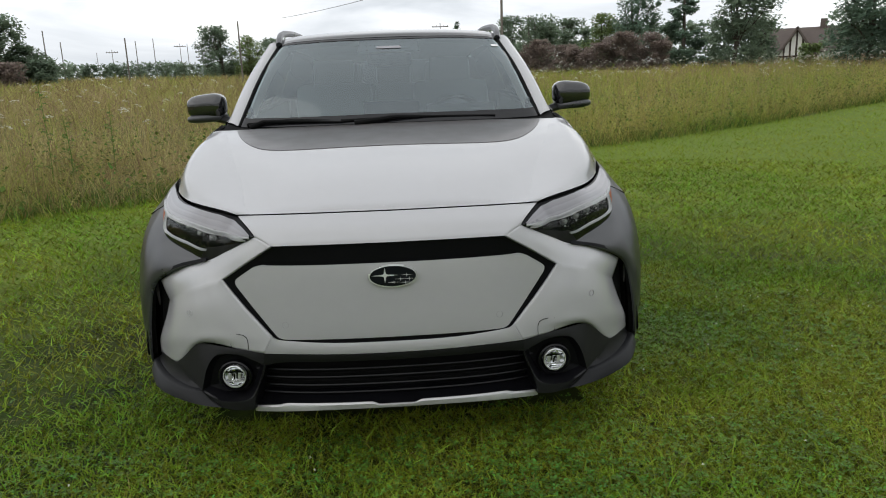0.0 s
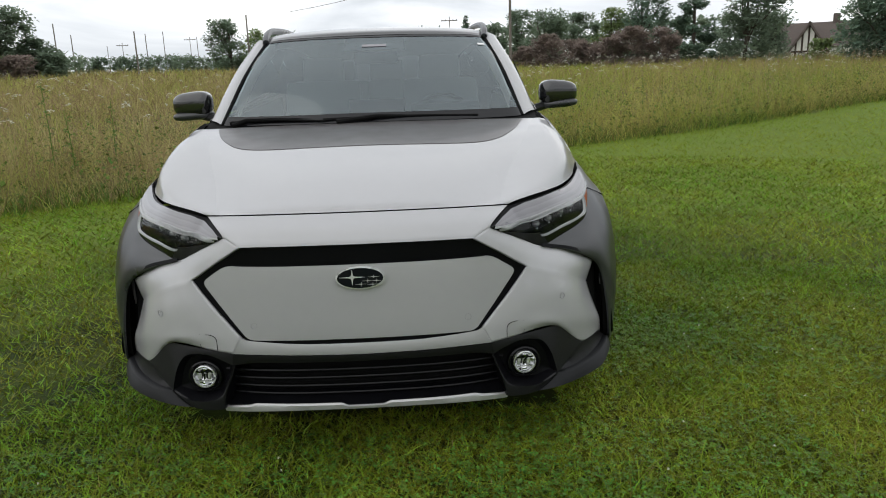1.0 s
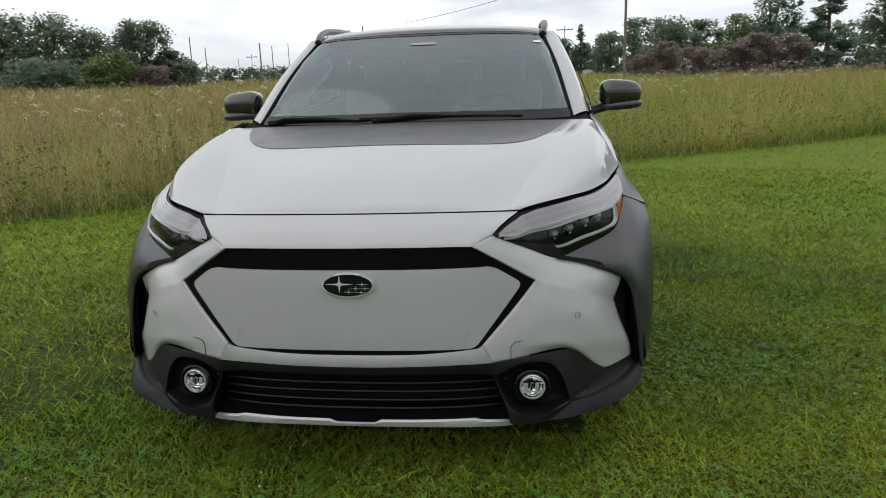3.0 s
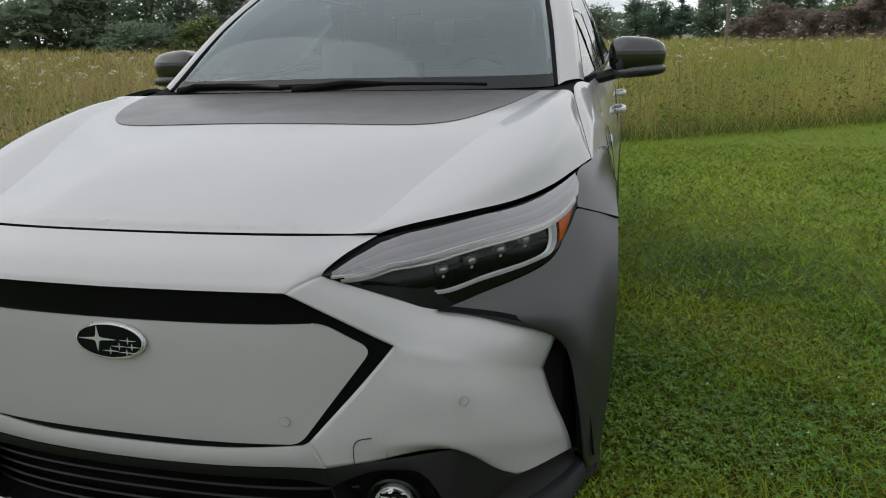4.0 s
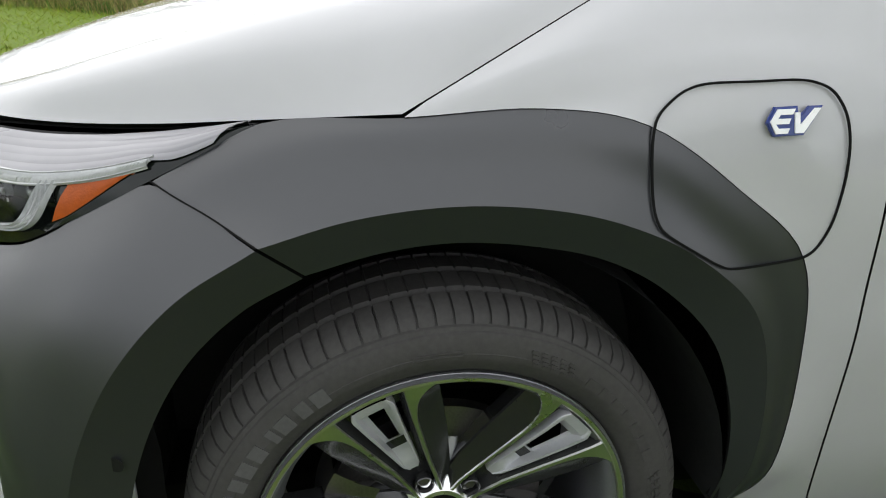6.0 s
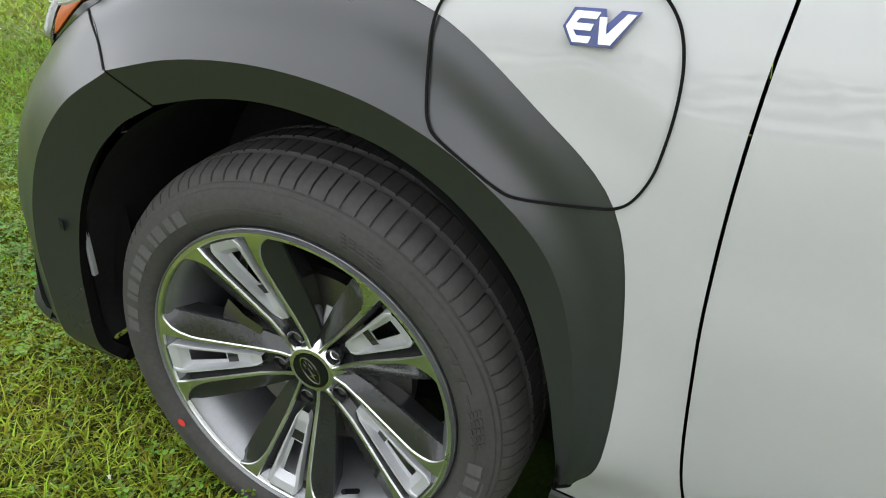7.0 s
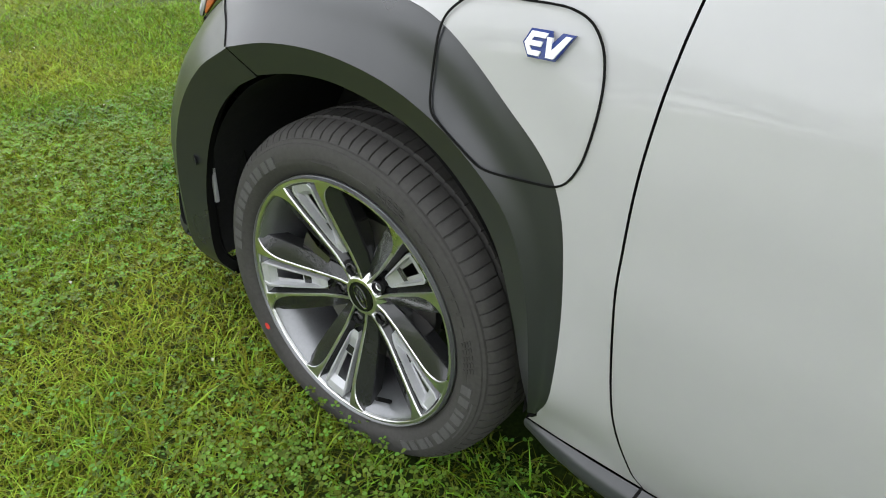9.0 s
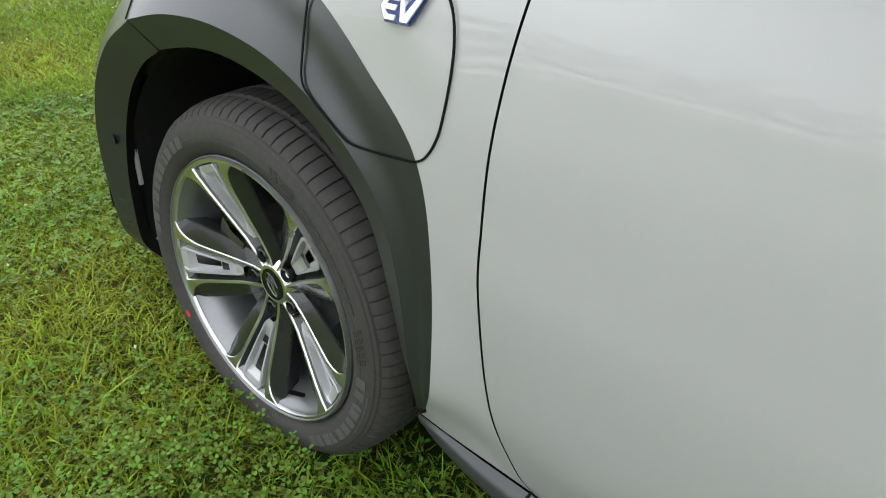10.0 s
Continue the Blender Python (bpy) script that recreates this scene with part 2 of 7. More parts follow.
def spline(points, n=10, closed=False):
    """A Catmull-Rom curve through the points, n steps a span."""
    c = np.array(points, float)
    if len(c) == 2:
        s = np.linspace(0, 1, n + 1)[:, None]
        return c[0] * (1 - s) + c[1] * s
    if closed:
        e = np.vstack([c[-1], c, c[0], c[1]])
        spans = len(c)
    else:
        e = np.vstack([2 * c[0] - c[1], c, 2 * c[-1] - c[-2]])
        spans = len(c) - 1
    out = []
    for i in range(spans):
        p0, p1, p2, p3 = e[i:i + 4]
        s = np.arange(n)[:, None] / n
        out.append(0.5 * (2 * p1 + (p2 - p0) * s + (2 * p0 - 5 * p1 + 4 * p2 - p3) * s ** 2 + (3 * p1 - p0 - 3 * p2 + p3) * s ** 3))
    if not closed:
        out.append(c[-1:])
    return np.vstack(out)


def even(curve, n):
    """n points evenly along a curve."""
    d = np.r_[0, np.cumsum(np.linalg.norm(np.diff(curve, axis=0), axis=1))]
    s = np.linspace(0, d[-1], n)
    return np.stack([np.interp(s, d, curve[:, k]) for k in range(3)], 1)


def sheet(rows, nu=8, nv=8):
    """A smooth surface through rows of control points."""
    across = [spline(r, nu) for r in rows]
    return np.stack([spline([a[j] for a in across], nv) for j in range(len(across[0]))], 1)


def stepped(points, n):
    """Straight runs between the points, n steps each."""
    p = np.array(points, float)
    out = [p[i] + (p[i + 1] - p[i]) * k / n for i in range(len(p) - 1) for k in range(n)]
    return np.array(out + [p[-1]])


def snapped(g, left, reach=0.45):
    """The grid with its first column laid on a curve, and the rest eased towards it."""
    g = g.copy()
    w = g.shape[1]
    d = left - g[:, 0]
    for j in range(w):
        g[:, j] += d * max(0.0, 1 - j / (w * reach)) ** 2
    return g


def normals(g):
    du, dv = np.gradient(g, axis=1), np.gradient(g, axis=0)
    n = np.cross(du, dv)
    n = n / (np.linalg.norm(n, axis=2, keepdims=True) + 1e-12)
    # where a cell folds over, take the way its neighbours face
    mean = n.copy()
    for _ in range(6):
        p = np.pad(mean, ((1, 1), (1, 1), (0, 0)), mode="edge")
        mean = (p[:-2, 1:-1] + p[2:, 1:-1] + p[1:-1, :-2] + p[1:-1, 2:] + p[1:-1, 1:-1]) / 5
    mean /= np.linalg.norm(mean, axis=2, keepdims=True) + 1e-12
    return np.where((n * mean).sum(2, keepdims=True) < .55, mean, n)


CORE = []          # black sheets behind the panels, added to darken the gaps


def panel(name, g, mat, parent, label="", gap=0.002, thick=0.014, inside=(0, 1.2, 0.6), mirrored=False, core=True, keep=(), sharp=()):
    """A body panel from a grid of points: a skin with narrow gaps at its edges and a turned-in flange.
    keep: the edges (top, bottom, left, right) that take no gap."""
    g = g.copy()
    if mirrored:
        g = g * np.array([-1, 1, 1])
    n = normals(g)
    out = g - np.array(inside)
    if (n * out).sum() < 0:
        g, n = g[:, ::-1], -n[:, ::-1]
        sharp = tuple(g.shape[1] - 1 - c for c in sharp)
        keep = tuple({"left": "right", "right": "left"}.get(k, k) for k in keep)
    if core:
        CORE.append(g - n * (thick + 0.004))
    s = g.copy()

    def pull(edge, inner):
        d = inner - edge
        l = np.linalg.norm(d, axis=1, keepdims=True) + 1e-9
        return edge + d / l * np.minimum(gap, l * 0.8)
    if gap:
        if "top" not in keep:
            s[0] = pull(s[0], s[1])
        if "bottom" not in keep:
            s[-1] = pull(s[-1], s[-2])
        if "left" not in keep:
            s[:, 0] = pull(s[:, 0], s[:, 1])
        if "right" not in keep:
            s[:, -1] = pull(s[:, -1], s[:, -2])
    h, w = s.shape[:2]
    verts = list(s.reshape(-1, 3))
    faces = [(i * w + j, i * w + j + 1, (i + 1) * w + j + 1, (i + 1) * w + j) for i in range(h - 1) for j in range(w - 1)]
    rim = [(0, j) for j in range(w)] + [(i, w - 1) for i in range(1, h)] + [(h - 1, j) for j in range(w - 2, -1, -1)] + [(i, 0) for i in range(h - 2, 0, -1)]
    base = len(verts)
    for i, j in rim:
        verts.append(s[i, j])
        verts.append(s[i, j] - n[i, j] * thick)
    m = len(rim)
    for k in range(m):
        a, b = base + 2 * k, base + 2 * ((k + 1) % m)
        faces.append((a, a + 1, b + 1, b))
    ob = mesh_part(name, verts, faces, mat, parent, label, autosmooth=50)
    # flanges coloured black to put the gap's shade into them
    if gap and core:
        ob.data.materials.append(BLACK)
        skin = (h - 1) * (w - 1)
        for k, q in enumerate(ob.data.polygons):
            if k >= skin:
                q.material_index = 1
    if sharp:
        cols = set(sharp)
        att = ob.data.attributes.get("sharp_edge") or ob.data.attributes.new("sharp_edge", "BOOLEAN", "EDGE")
        for e in ob.data.edges:
            a, b = e.vertices
            if a < h * w and b < h * w and a % w == b % w and a % w in cols:
                att.data[e.index].value = True
    return ob


def both(name, g, mat, parent, label="", **kw):
    """The panel and its mirror image on the car's other side."""
    return panel(name, g, mat, parent, label, **kw), panel(name, g, mat, parent, label, mirrored=True, **kw)


def mirror_row(half):
    """A whole row across the car from its half, which starts at the middle."""
    return [(-x, y, z) for x, y, z in half[:0:-1]] + list(half)


def ribbon(name, curve, width, mat, parent, normal, lift=0.001, label="", thick=0.0, closed=False):
    """A flat strip along a curve on a surface, lifted off it."""
    c = np.array(curve, float)
    nn = np.array(normal, float)
    if nn.ndim == 1:
        nn = np.repeat(nn[None], len(c), 0)
    t = np.gradient(c, axis=0)
    if closed:
        t = np.roll(c, -1, 0) - np.roll(c, 1, 0)
    side = np.cross(t, nn)
    side /= np.linalg.norm(side, axis=1, keepdims=True) + 1e-12
    a, b = c + side * width / 2 + nn * lift, c - side * width / 2 + nn * lift
    la, lb = a - nn * (lift + thick), b - nn * (lift + thick)
    k = len(c)
    verts = list(a) + list(b) + list(la) + list(lb)
    faces = []
    for i in range(k if closed else k - 1):
        j = (i + 1) % k
        faces += [(i, j, k + j, k + i), (2 * k + i, 2 * k + j, j, i), (k + i, k + j, 3 * k + j, 3 * k + i)]
    return mesh_part(name, verts, faces, mat, parent, label, autosmooth=40)


def tube(name, curve, radius, mat, parent=None, label="", sides=8, taper=None):
    """A round bar along a curve."""
    c = np.array(curve, float)
    t = np.gradient(c, axis=0)
    t /= np.linalg.norm(t, axis=1, keepdims=True) + 1e-12
    up = np.array([0, 0, 1.0]) if abs(t[0][2]) < 0.9 else np.array([1.0, 0, 0])
    s = np.cross(t, up)
    s /= np.linalg.norm(s, axis=1, keepdims=True) + 1e-12
    u = np.cross(s, t)
    k = len(c)
    r = np.full(k, radius) if taper is None else np.linspace(radius, taper, k)
    verts = [c[i] + r[i] * (math.cos(a) * s[i] + math.sin(a) * u[i]) for i in range(k) for a in np.linspace(0, 2 * math.pi, sides, endpoint=False)]
    faces = [(i * sides + j, i * sides + (j + 1) % sides, (i + 1) * sides + (j + 1) % sides, (i + 1) * sides + j) for i in range(k - 1) for j in range(sides)]
    faces += [tuple(range(sides - 1, -1, -1)), tuple(range((k - 1) * sides, k * sides))]
    return mesh_part(name, verts, faces, mat, parent, label)


def revolve(profile, steps=64, axis_x=True, wobble=None):
    """Verts and faces of a profile of (x, r) turned about the x axis, closed round."""
    verts, faces = [], []
    n = len(profile)
    for k in range(steps):
        a = 2 * math.pi * k / steps
        for i, (x, r) in enumerate(profile):
            verts.append((x, r * math.cos(a), r * math.sin(a)))
    for k in range(steps):
        for i in range(n - 1):
            a, b = k * n + i, ((k + 1) % steps) * n + i
            faces.append((a, a + 1, b + 1, b))
    return verts, faces


def box(name, size, at, mat, parent=None, label="", bevel=0.01, turn=(0, 0, 0)):
    """A box with rounded edges."""
    bm = bmesh.new()
    bmesh.ops.create_cube(bm, size=1)
    bmesh.ops.scale(bm, vec=size, verts=bm.verts)
    if bevel:
        bmesh.ops.bevel(bm, geom=bm.edges[:], offset=bevel, segments=2, profile=0.6, affect="EDGES")
    bm.transform(pose(*at, *turn))
    return part(name, bm, mat, parent, label)


def frame_at(centre, x_axis, normal):
    """A pose with its z along the normal and its x near x_axis."""
    z = Vector(normal).normalized()
    x = Vector(x_axis)
    x = (x - z * x.dot(z)).normalized()
    y = z.cross(x)
    m = Matrix((x, y, z)).transposed().to_4x4()
    m.translation = centre
    return m


def plate(name, outline, depth, mat, parent, m, label="", bevel=0.0, smooth=True):
    """A flat outline in the x, y plane raised by depth, at the pose m."""
    bm = bmesh.new()
    vs = [bm.verts.new((x, y, 0)) for x, y in outline]
    f = bm.faces.new(vs)
    if f.normal.z < 0:
        f.normal_flip()
    f.normal_update()
    if f.normal.z < 0:
        bmesh.ops.reverse_faces(bm, faces=[f])
    r = bmesh.ops.extrude_face_region(bm, geom=[f])
    bmesh.ops.translate(bm, vec=(0, 0, depth), verts=[v for v in r["geom"] if isinstance(v, bmesh.types.BMVert)])
    bmesh.ops.recalc_face_normals(bm, faces=bm.faces[:])
    if bevel:
        top = [e for e in bm.edges if all(abs(v.co.z - depth) < 1e-6 for v in e.verts)]
        bmesh.ops.bevel(bm, geom=top, offset=bevel, segments=2, affect="EDGES", clamp_overlap=True)
    bm.transform(m)
    return part(name, bm, mat, parent, label, smooth)

# ---- the car ----
# x to the car's left, y towards its rear, z up; the front axle stands at y = 0
car = tagged(new("electric_suv"), "pearl white electric crossover with matte grey arches, parked on lawn", "car")


def front_y(x):
    """The plan curve of the car's face."""
    return -0.868 + 0.12 * x * x + 0.65 * x ** 4


# bonnet
HOOD_HALF = [
    [(0, -.763, .871), (.25, -.754, .871), (.445, -.716, .868), (.462, -.710, .868), (.480, -.702, .867), (.495, -.694, .865)],
    [(0, -.715, .899), (.25, -.705, .897), (.478, -.640, .884), (.505, -.655, .886), (.525, -.668, .884), (.536, -.679, .877)],
    [(0, -.520, .962), (.28, -.510, .959), (.525, -.455, .935), (.590, -.500, .931), (.630, -.550, .914), (.640, -.592, .888)],
    [(0, -.260, 1.020), (.32, -.250, 1.015), (.598, -.225, 1.000), (.668, -.318, .988), (.717, -.412, .949), (.727, -.460, .890)],
    [(0, -.020, 1.056), (.35, .000, 1.050), (.656, -.040, 1.042), (.722, -.150, 1.030), (.772, -.252, .982), (.798, -.300, .902)],
    [(0, .180, 1.076), (.38, .200, 1.070), (.695, .115, 1.066), (.748, .040, 1.066), (.810, -.015, 1.020), (.862, -.055, .924)],
    [(0, .290, 1.085), (.38, .315, 1.081), (.722, .215, 1.079), (.757, .165, 1.080), (.796, .130, 1.058), (.829, .098, 1.007)],
    [(0, .360, 1.089), (.38, .392, 1.086), (.745, .290, 1.087), (.763, .268, 1.089), (.782, .246, 1.087), (.796, .229, 1.078)],
]
_inner = sheet([mirror_row(r[:3]) for r in HOOD_HALF], 10, 7)
_left = sheet([r[2:] for r in HOOD_HALF], 9, 7)
_right = _left[:, ::-1] * np.array([-1, 1, 1])
# the bonnet's side edge: straight from the lamp to a sharp corner, then straight up to the cowl
_corner, _cowl_end = np.array((.864, -.053, .924)), np.array((.795, .233, 1.078))
_line = _left[:, -1].copy()
_line[28:36] = _line[28] + (_corner - _line[28]) * np.linspace(0, 1, 8)[:, None]
_line[35:50] = _corner + (_cowl_end - _corner) * np.linspace(0, 1, 15)[:, None]
_left = snapped(_left[:, ::-1], _line, .34)[:, ::-1]
_right = _left[:, ::-1] * np.array([-1, 1, 1])
HOOD = np.concatenate([_right[:, :-1], _inner, _left[:, 1:]], axis=1)
_k = _right.shape[1] - 1
panel("hood", HOOD, PAINT, car, "pearl white bonnet with raised shoulders and rain drops", gap=0.0026, sharp=(_k, HOOD.shape[1] - 1 - _k))


def on_grid(g, fu, fv, lift=0.0, n=None):
    """The point of a grid at the fractions fu (across) and fv (down)."""
    n = normals(g) if n is None else n
    h, w = g.shape[:2]
    a, b = np.clip(fv, 0, 1) * (h - 1), np.clip(fu, 0, 1) * (w - 1)
    i, j = np.minimum(a.astype(int), h - 2), np.minimum(b.astype(int), w - 2)
    s, t = (a - i)[..., None], (b - j)[..., None]
    def mixed(q):
        return (q[i, j] * (1 - t) + q[i, j + 1] * t) * (1 - s) + (q[i + 1, j] * (1 - t) + q[i + 1, j + 1] * t) * s
    return mixed(g) + mixed(n) * lift


def hood_z(x, y):
    """The bonnet's height between its shoulders, from a curved patch through the nearest points."""
    q = _inner.reshape(-1, 3)
    k = np.argsort((q[:, 0] - x) ** 2 + (q[:, 1] - y) ** 2)[:12]
    dx, dy = q[k, 0] - x, q[k, 1] - y
    a = np.stack([np.ones(12), dx, dy, dx * dx, dy * dy], 1)
    return float(np.linalg.lstsq(a, q[k, 2], rcond=None)[0][0])


# dark panel at the rear of the bonnet
_edge = even(spline(mirror_row([(0, -.196, 0), (.28, -.188, 0), (.43, -.166, 0), (.52, -.112, 0), (.585, -.020, 0), (.636, .095, 0), (.686, .262, 0)]), 12), 61)
_back = even(spline(mirror_row([(0, .352, 0), (.38, .384, 0), (.685, .292, 0)]), 12), 61)
_rows = []
for f in np.linspace(0, 1, 13):
    r = _edge * (1 - f) + _back * f
    lift = .0022 + .0012 * min(1, f * 5) * (1 - f)
    _rows.append([(x, y, hood_z(x, y) + lift) for x, y, _ in r])
HOODPATCH = np.array(_rows)
panel("hood_panel", HOODPATCH, HOOD_PATCH, car, "dark satin panel set into the rear of the bonnet", gap=0, thick=0.012, core=False)
# white nose between bonnet and grille panel
_up = spline([(0, -.766, .8695), (.178, -.764, .870), (.353, -.743, .868), (.493, -.696, .8630)], 12)
_up = np.vstack([even(_up[:33], 25), even(_up[32:], 7)[1:]])
_dn = np.vstack([even(spline([(0, front_y(0) - .004, .790), (.20, front_y(.2) - .004, .790), (.366, -.851, .789)], 12), 25), stepped([(.366, -.851, .789), (.421, -.806, .812)], 6)[1:]])
_n0, _n2 = np.array(mirror_row([tuple(p) for p in _up])), np.array(mirror_row([tuple(p) for p in _dn]))
_n1 = _n0 * 0.5 + _n2 * 0.5 + np.array([0, -0.010, 0.008])
_n15 = _n0 * 0.12 + _n2 * 0.88 + np.array([0, -0.004, 0.006])
panel("front_bumper", sheet([_n0, _n1, _n15, _n2], 1, 5), PAINT, car, "pearl white front bumper", gap=0.001, keep=("bottom", "left", "right"))
# cheeks
_top = even(spline([(.421, -.806, .811), (.528, -.743, .758), (.612, -.684, .717), (.717, -.618, .680), (.822, -.536, .618)], 12), 7)
_ridge = np.array([(.366, -.850, .788), (.450, -.820, .735), (.545, -.778, .672), (.603, -.756, .651), (.670, -.714, .622), (.738, -.645, .585), (.796, -.546, .546)])
_mid = _top * .45 + _ridge * .55 + np.array([.002, -.003, .004]) * np.array([.5, 1, 1, 1, 1, .9, .2])[:, None]
CHEEK_UP = sheet([_top, _mid, _ridge], 9, 8)
CHEEK = [
    [(.545, -.778, .672), (.603, -.756, .651), (.670, -.714, .622), (.738, -.645, .585), (.796, -.546, .546)],
    [(.507, -.797, .626), (.580, -.783, .595), (.658, -.747, .562), (.742, -.672, .522), (.816, -.546, .484)],
    [(.468, -.814, .580), (.555, -.800, .542), (.645, -.764, .502), (.746, -.686, .455), (.846, -.541, .410)],
    [(.388, -.843, .490), (.490, -.822, .482), (.628, -.776, .475), (.748, -.676, .400), (.857, -.524, .362)],
    [(.416, -.842, .437), (.500, -.815, .446), (.639, -.751, .452), (.758, -.659, .356), (.858, -.522, .348)],
]
CHEEK_G = snapped(sheet(CHEEK, 9, 6), stepped([r[0] for r in CHEEK], 6))
CHEEK_G[0] = CHEEK_UP[-1, 18:]


def joined(name, grids, mat, parent, s, label="", thick=.010):
    """One smooth panel from several grids that share their edges."""
    bm = bmesh.new()
    for g in grids:
        vs = [[bm.verts.new((s * x, y, z)) for x, y, z in row] for row in g]
        for i in range(len(vs) - 1):
            for j in range(len(vs[0]) - 1):
                bm.faces.new((vs[i][j], vs[i][j + 1], vs[i + 1][j + 1], vs[i + 1][j]))
    bmesh.ops.remove_doubles(bm, verts=bm.verts[:], dist=.0004)
    bmesh.ops.recalc_face_normals(bm, faces=bm.faces[:])
    if sum(f.normal.dot(f.calc_center_median() - Vector((0, 1.2, .6))) for f in bm.faces) < 0:
        bmesh.ops.reverse_faces(bm, faces=bm.faces[:])
    ob = part(name, bm, mat, parent, label, autosmooth=80)
    ob.modifiers.new("thickness", "SOLIDIFY").thickness = thick
    return ob


for s in (1, -1):
    joined("bumper_cheek", (CHEEK_UP, CHEEK_G), PAINT, car, s, "pearl white bumper cheek beside the grille")
# white strip below the grille panel
_low_a = even(spline(mirror_row([(0, front_y(0), .466), (.20, front_y(.2), .468), (.36, front_y(.36), .478), (.388, -.843, .490)]), 12), 41)
_low_b = even(spline(mirror_row([(0, front_y(0), .428), (.20, front_y(.2), .430), (.36, front_y(.36), .432), (.416, -.842, .437)]), 12), 41)
panel("bumper_strip", np.stack([_low_a, _low_a * .5 + _low_b * .5 + np.array([0, -.006, 0]), _low_b]), PAINT, car, gap=0, core=False)


def hex_outline(points, n=8):
    """A six-cornered outline with rounded corners, from its right half."""
    half = np.array(points)
    full = np.vstack([half, half[::-1] * np.array([-1, 1])])
    out = []
    k = len(full)
    for i in range(k):
        p, a, b = full[i], full[i - 1], full[(i + 1) % k]
        ra = min(0.022, np.linalg.norm(a - p) * 0.4)
        rb = min(0.022, np.linalg.norm(b - p) * 0.4)
        s, e = p + (a - p) / np.linalg.norm(a - p) * ra, p + (b - p) / np.linalg.norm(b - p) * rb
        for t in np.linspace(0, 1, n):
            out.append((1 - t) ** 2 * s + 2 * t * (1 - t) * p + t * t * e)
    return np.array(out)


def hex_sheet(name, outline, push, mat, label, dome=0.0, thick=0.02):
    """A plate with the plan curve of the face, filling an outline of x, z in level rows."""
    zs = outline[:, 1]
    levels = zs.min() + (zs.max() - zs.min()) * (1 - np.cos(np.linspace(0, math.pi, 45))) / 2
    levels[0] += 1e-4
    levels[-1] -= 1e-4
    k = len(outline)
    rows = []
    for z in levels:
        reach = 0
        for i in range(k):
            (ax, az), (bx, bz) = outline[i], outline[(i + 1) % k]
            if (az - z) * (bz - z) <= 0 and az != bz:
                reach = max(reach, ax + (bx - ax) * (z - az) / (bz - az))
        x = np.linspace(-reach, reach, 49)
        f = (z - zs.min()) / (zs.max() - zs.min())
        rows.append(np.stack([x, front_y(x) + push - dome * (1 - (x / max(reach, .01)) ** 4) * (1 - (2 * f - 1) ** 4), np.full(49, z)], 1))
    return panel(name, np.array(rows), mat, car, label, gap=0, thick=thick, core=False)


HEX_OUT = hex_outline([(.374, .797), (.555, .674), (.388, .464)])
HEX_IN = hex_outline([(.424, .724), (.506, .668), (.366, .480)])
hex_sheet("grille_surround", HEX_OUT, 0.007, SATIN_BLACK, "gloss black six-sided grille surround")
hex_sheet("grille_panel", HEX_IN, 0.002, PAINT, "closed white six-sided grille panel", dome=0.004)


def ellipse(a, b, n=40):
    return [(a * math.cos(t), b * math.sin(t)) for t in np.linspace(0, 2 * math.pi, n, endpoint=False)]


def star(cx, cy, a, b, waist=.16):
    """A four-pointed star with long thin arms, a across and b up."""
    out = []
    for i in range(4):
        t = i * math.pi / 2
        r = a if i % 2 == 0 else b
        out.append((cx + r * math.cos(t), cy + r * math.sin(t)))
        for da, f in ((.30, .34), (.785, .24), (1.27, .34)):
            q = f * b * (1 if f > .3 else 1.0) * waist / .16
            out.append((cx + q * math.cos(t + da), cy + q * math.sin(t + da) * .8))
    return out


def build_emblem(parent, m, size, depth):
    """A raised dark oval with a bright rim, a long star and five small ones."""
    e = plate("emblem", ellipse(size, size * .475, 48), depth * .6, BADGE_METAL, parent, m, "oval chrome-rimmed dark emblem", bevel=depth * .28)
    plate("emblem_field", ellipse(size * .93, size * .415, 48), depth * .66, EMBLEM_DARK, e, m)
    plate("emblem_mark", star(-size * .32, size * .04, size * .54, size * .32, .19), depth * .82, BADGE_METAL, e, m)
    for cx, cy in ((.55, .04), (.30, -.12), (.66, -.12), (.04, -.25), (.50, -.27)):
        plate("emblem_mark", star(size * cx, size * cy, size * .24, size * .095, .18), depth * .82, BADGE_METAL, e, m)
    return e


build_emblem(car, frame_at((0.007, front_y(0) - 0.005, .683), (1, 0, 0), (0, -1, 0.06)), .077, .012)


def sensor(at, normal, r=0.0108):
    m = frame_at(at, (1, 0, 0.01), normal)
    bm = bmesh.new()
    for a, b, z in ((r, r * .88, .0014),):
        vs0 = [bm.verts.new((x, y, 0)) for x, y in ellipse(a, a, 24)]
        vs1 = [bm.verts.new((x, y, z)) for x, y in ellipse(a, a, 24)]
        vs2 = [bm.verts.new((x, y, z)) for x, y in ellipse(b, b, 24)]
        vs3 = [bm.verts.new((x, y, -.001)) for x, y in ellipse(b, b, 24)]
        for i in range(24):
            j = (i + 1) % 24
            for p, q in ((vs0, vs1), (vs1, vs2), (vs2, vs3)):
                bm.faces.new((p[i], p[j], q[j], q[i]))
    bm.transform(m)
    part("parking_sensor", bm, SENSOR_GREY, car, "small round parking sensor ring")


for s in (1, -1):
    sensor((s * .342, front_y(.342) + .0005, .530), (s * .1, -1, 0))
    sensor((s * .668, -.745, .555), (s * .6, -.8, 0.05))
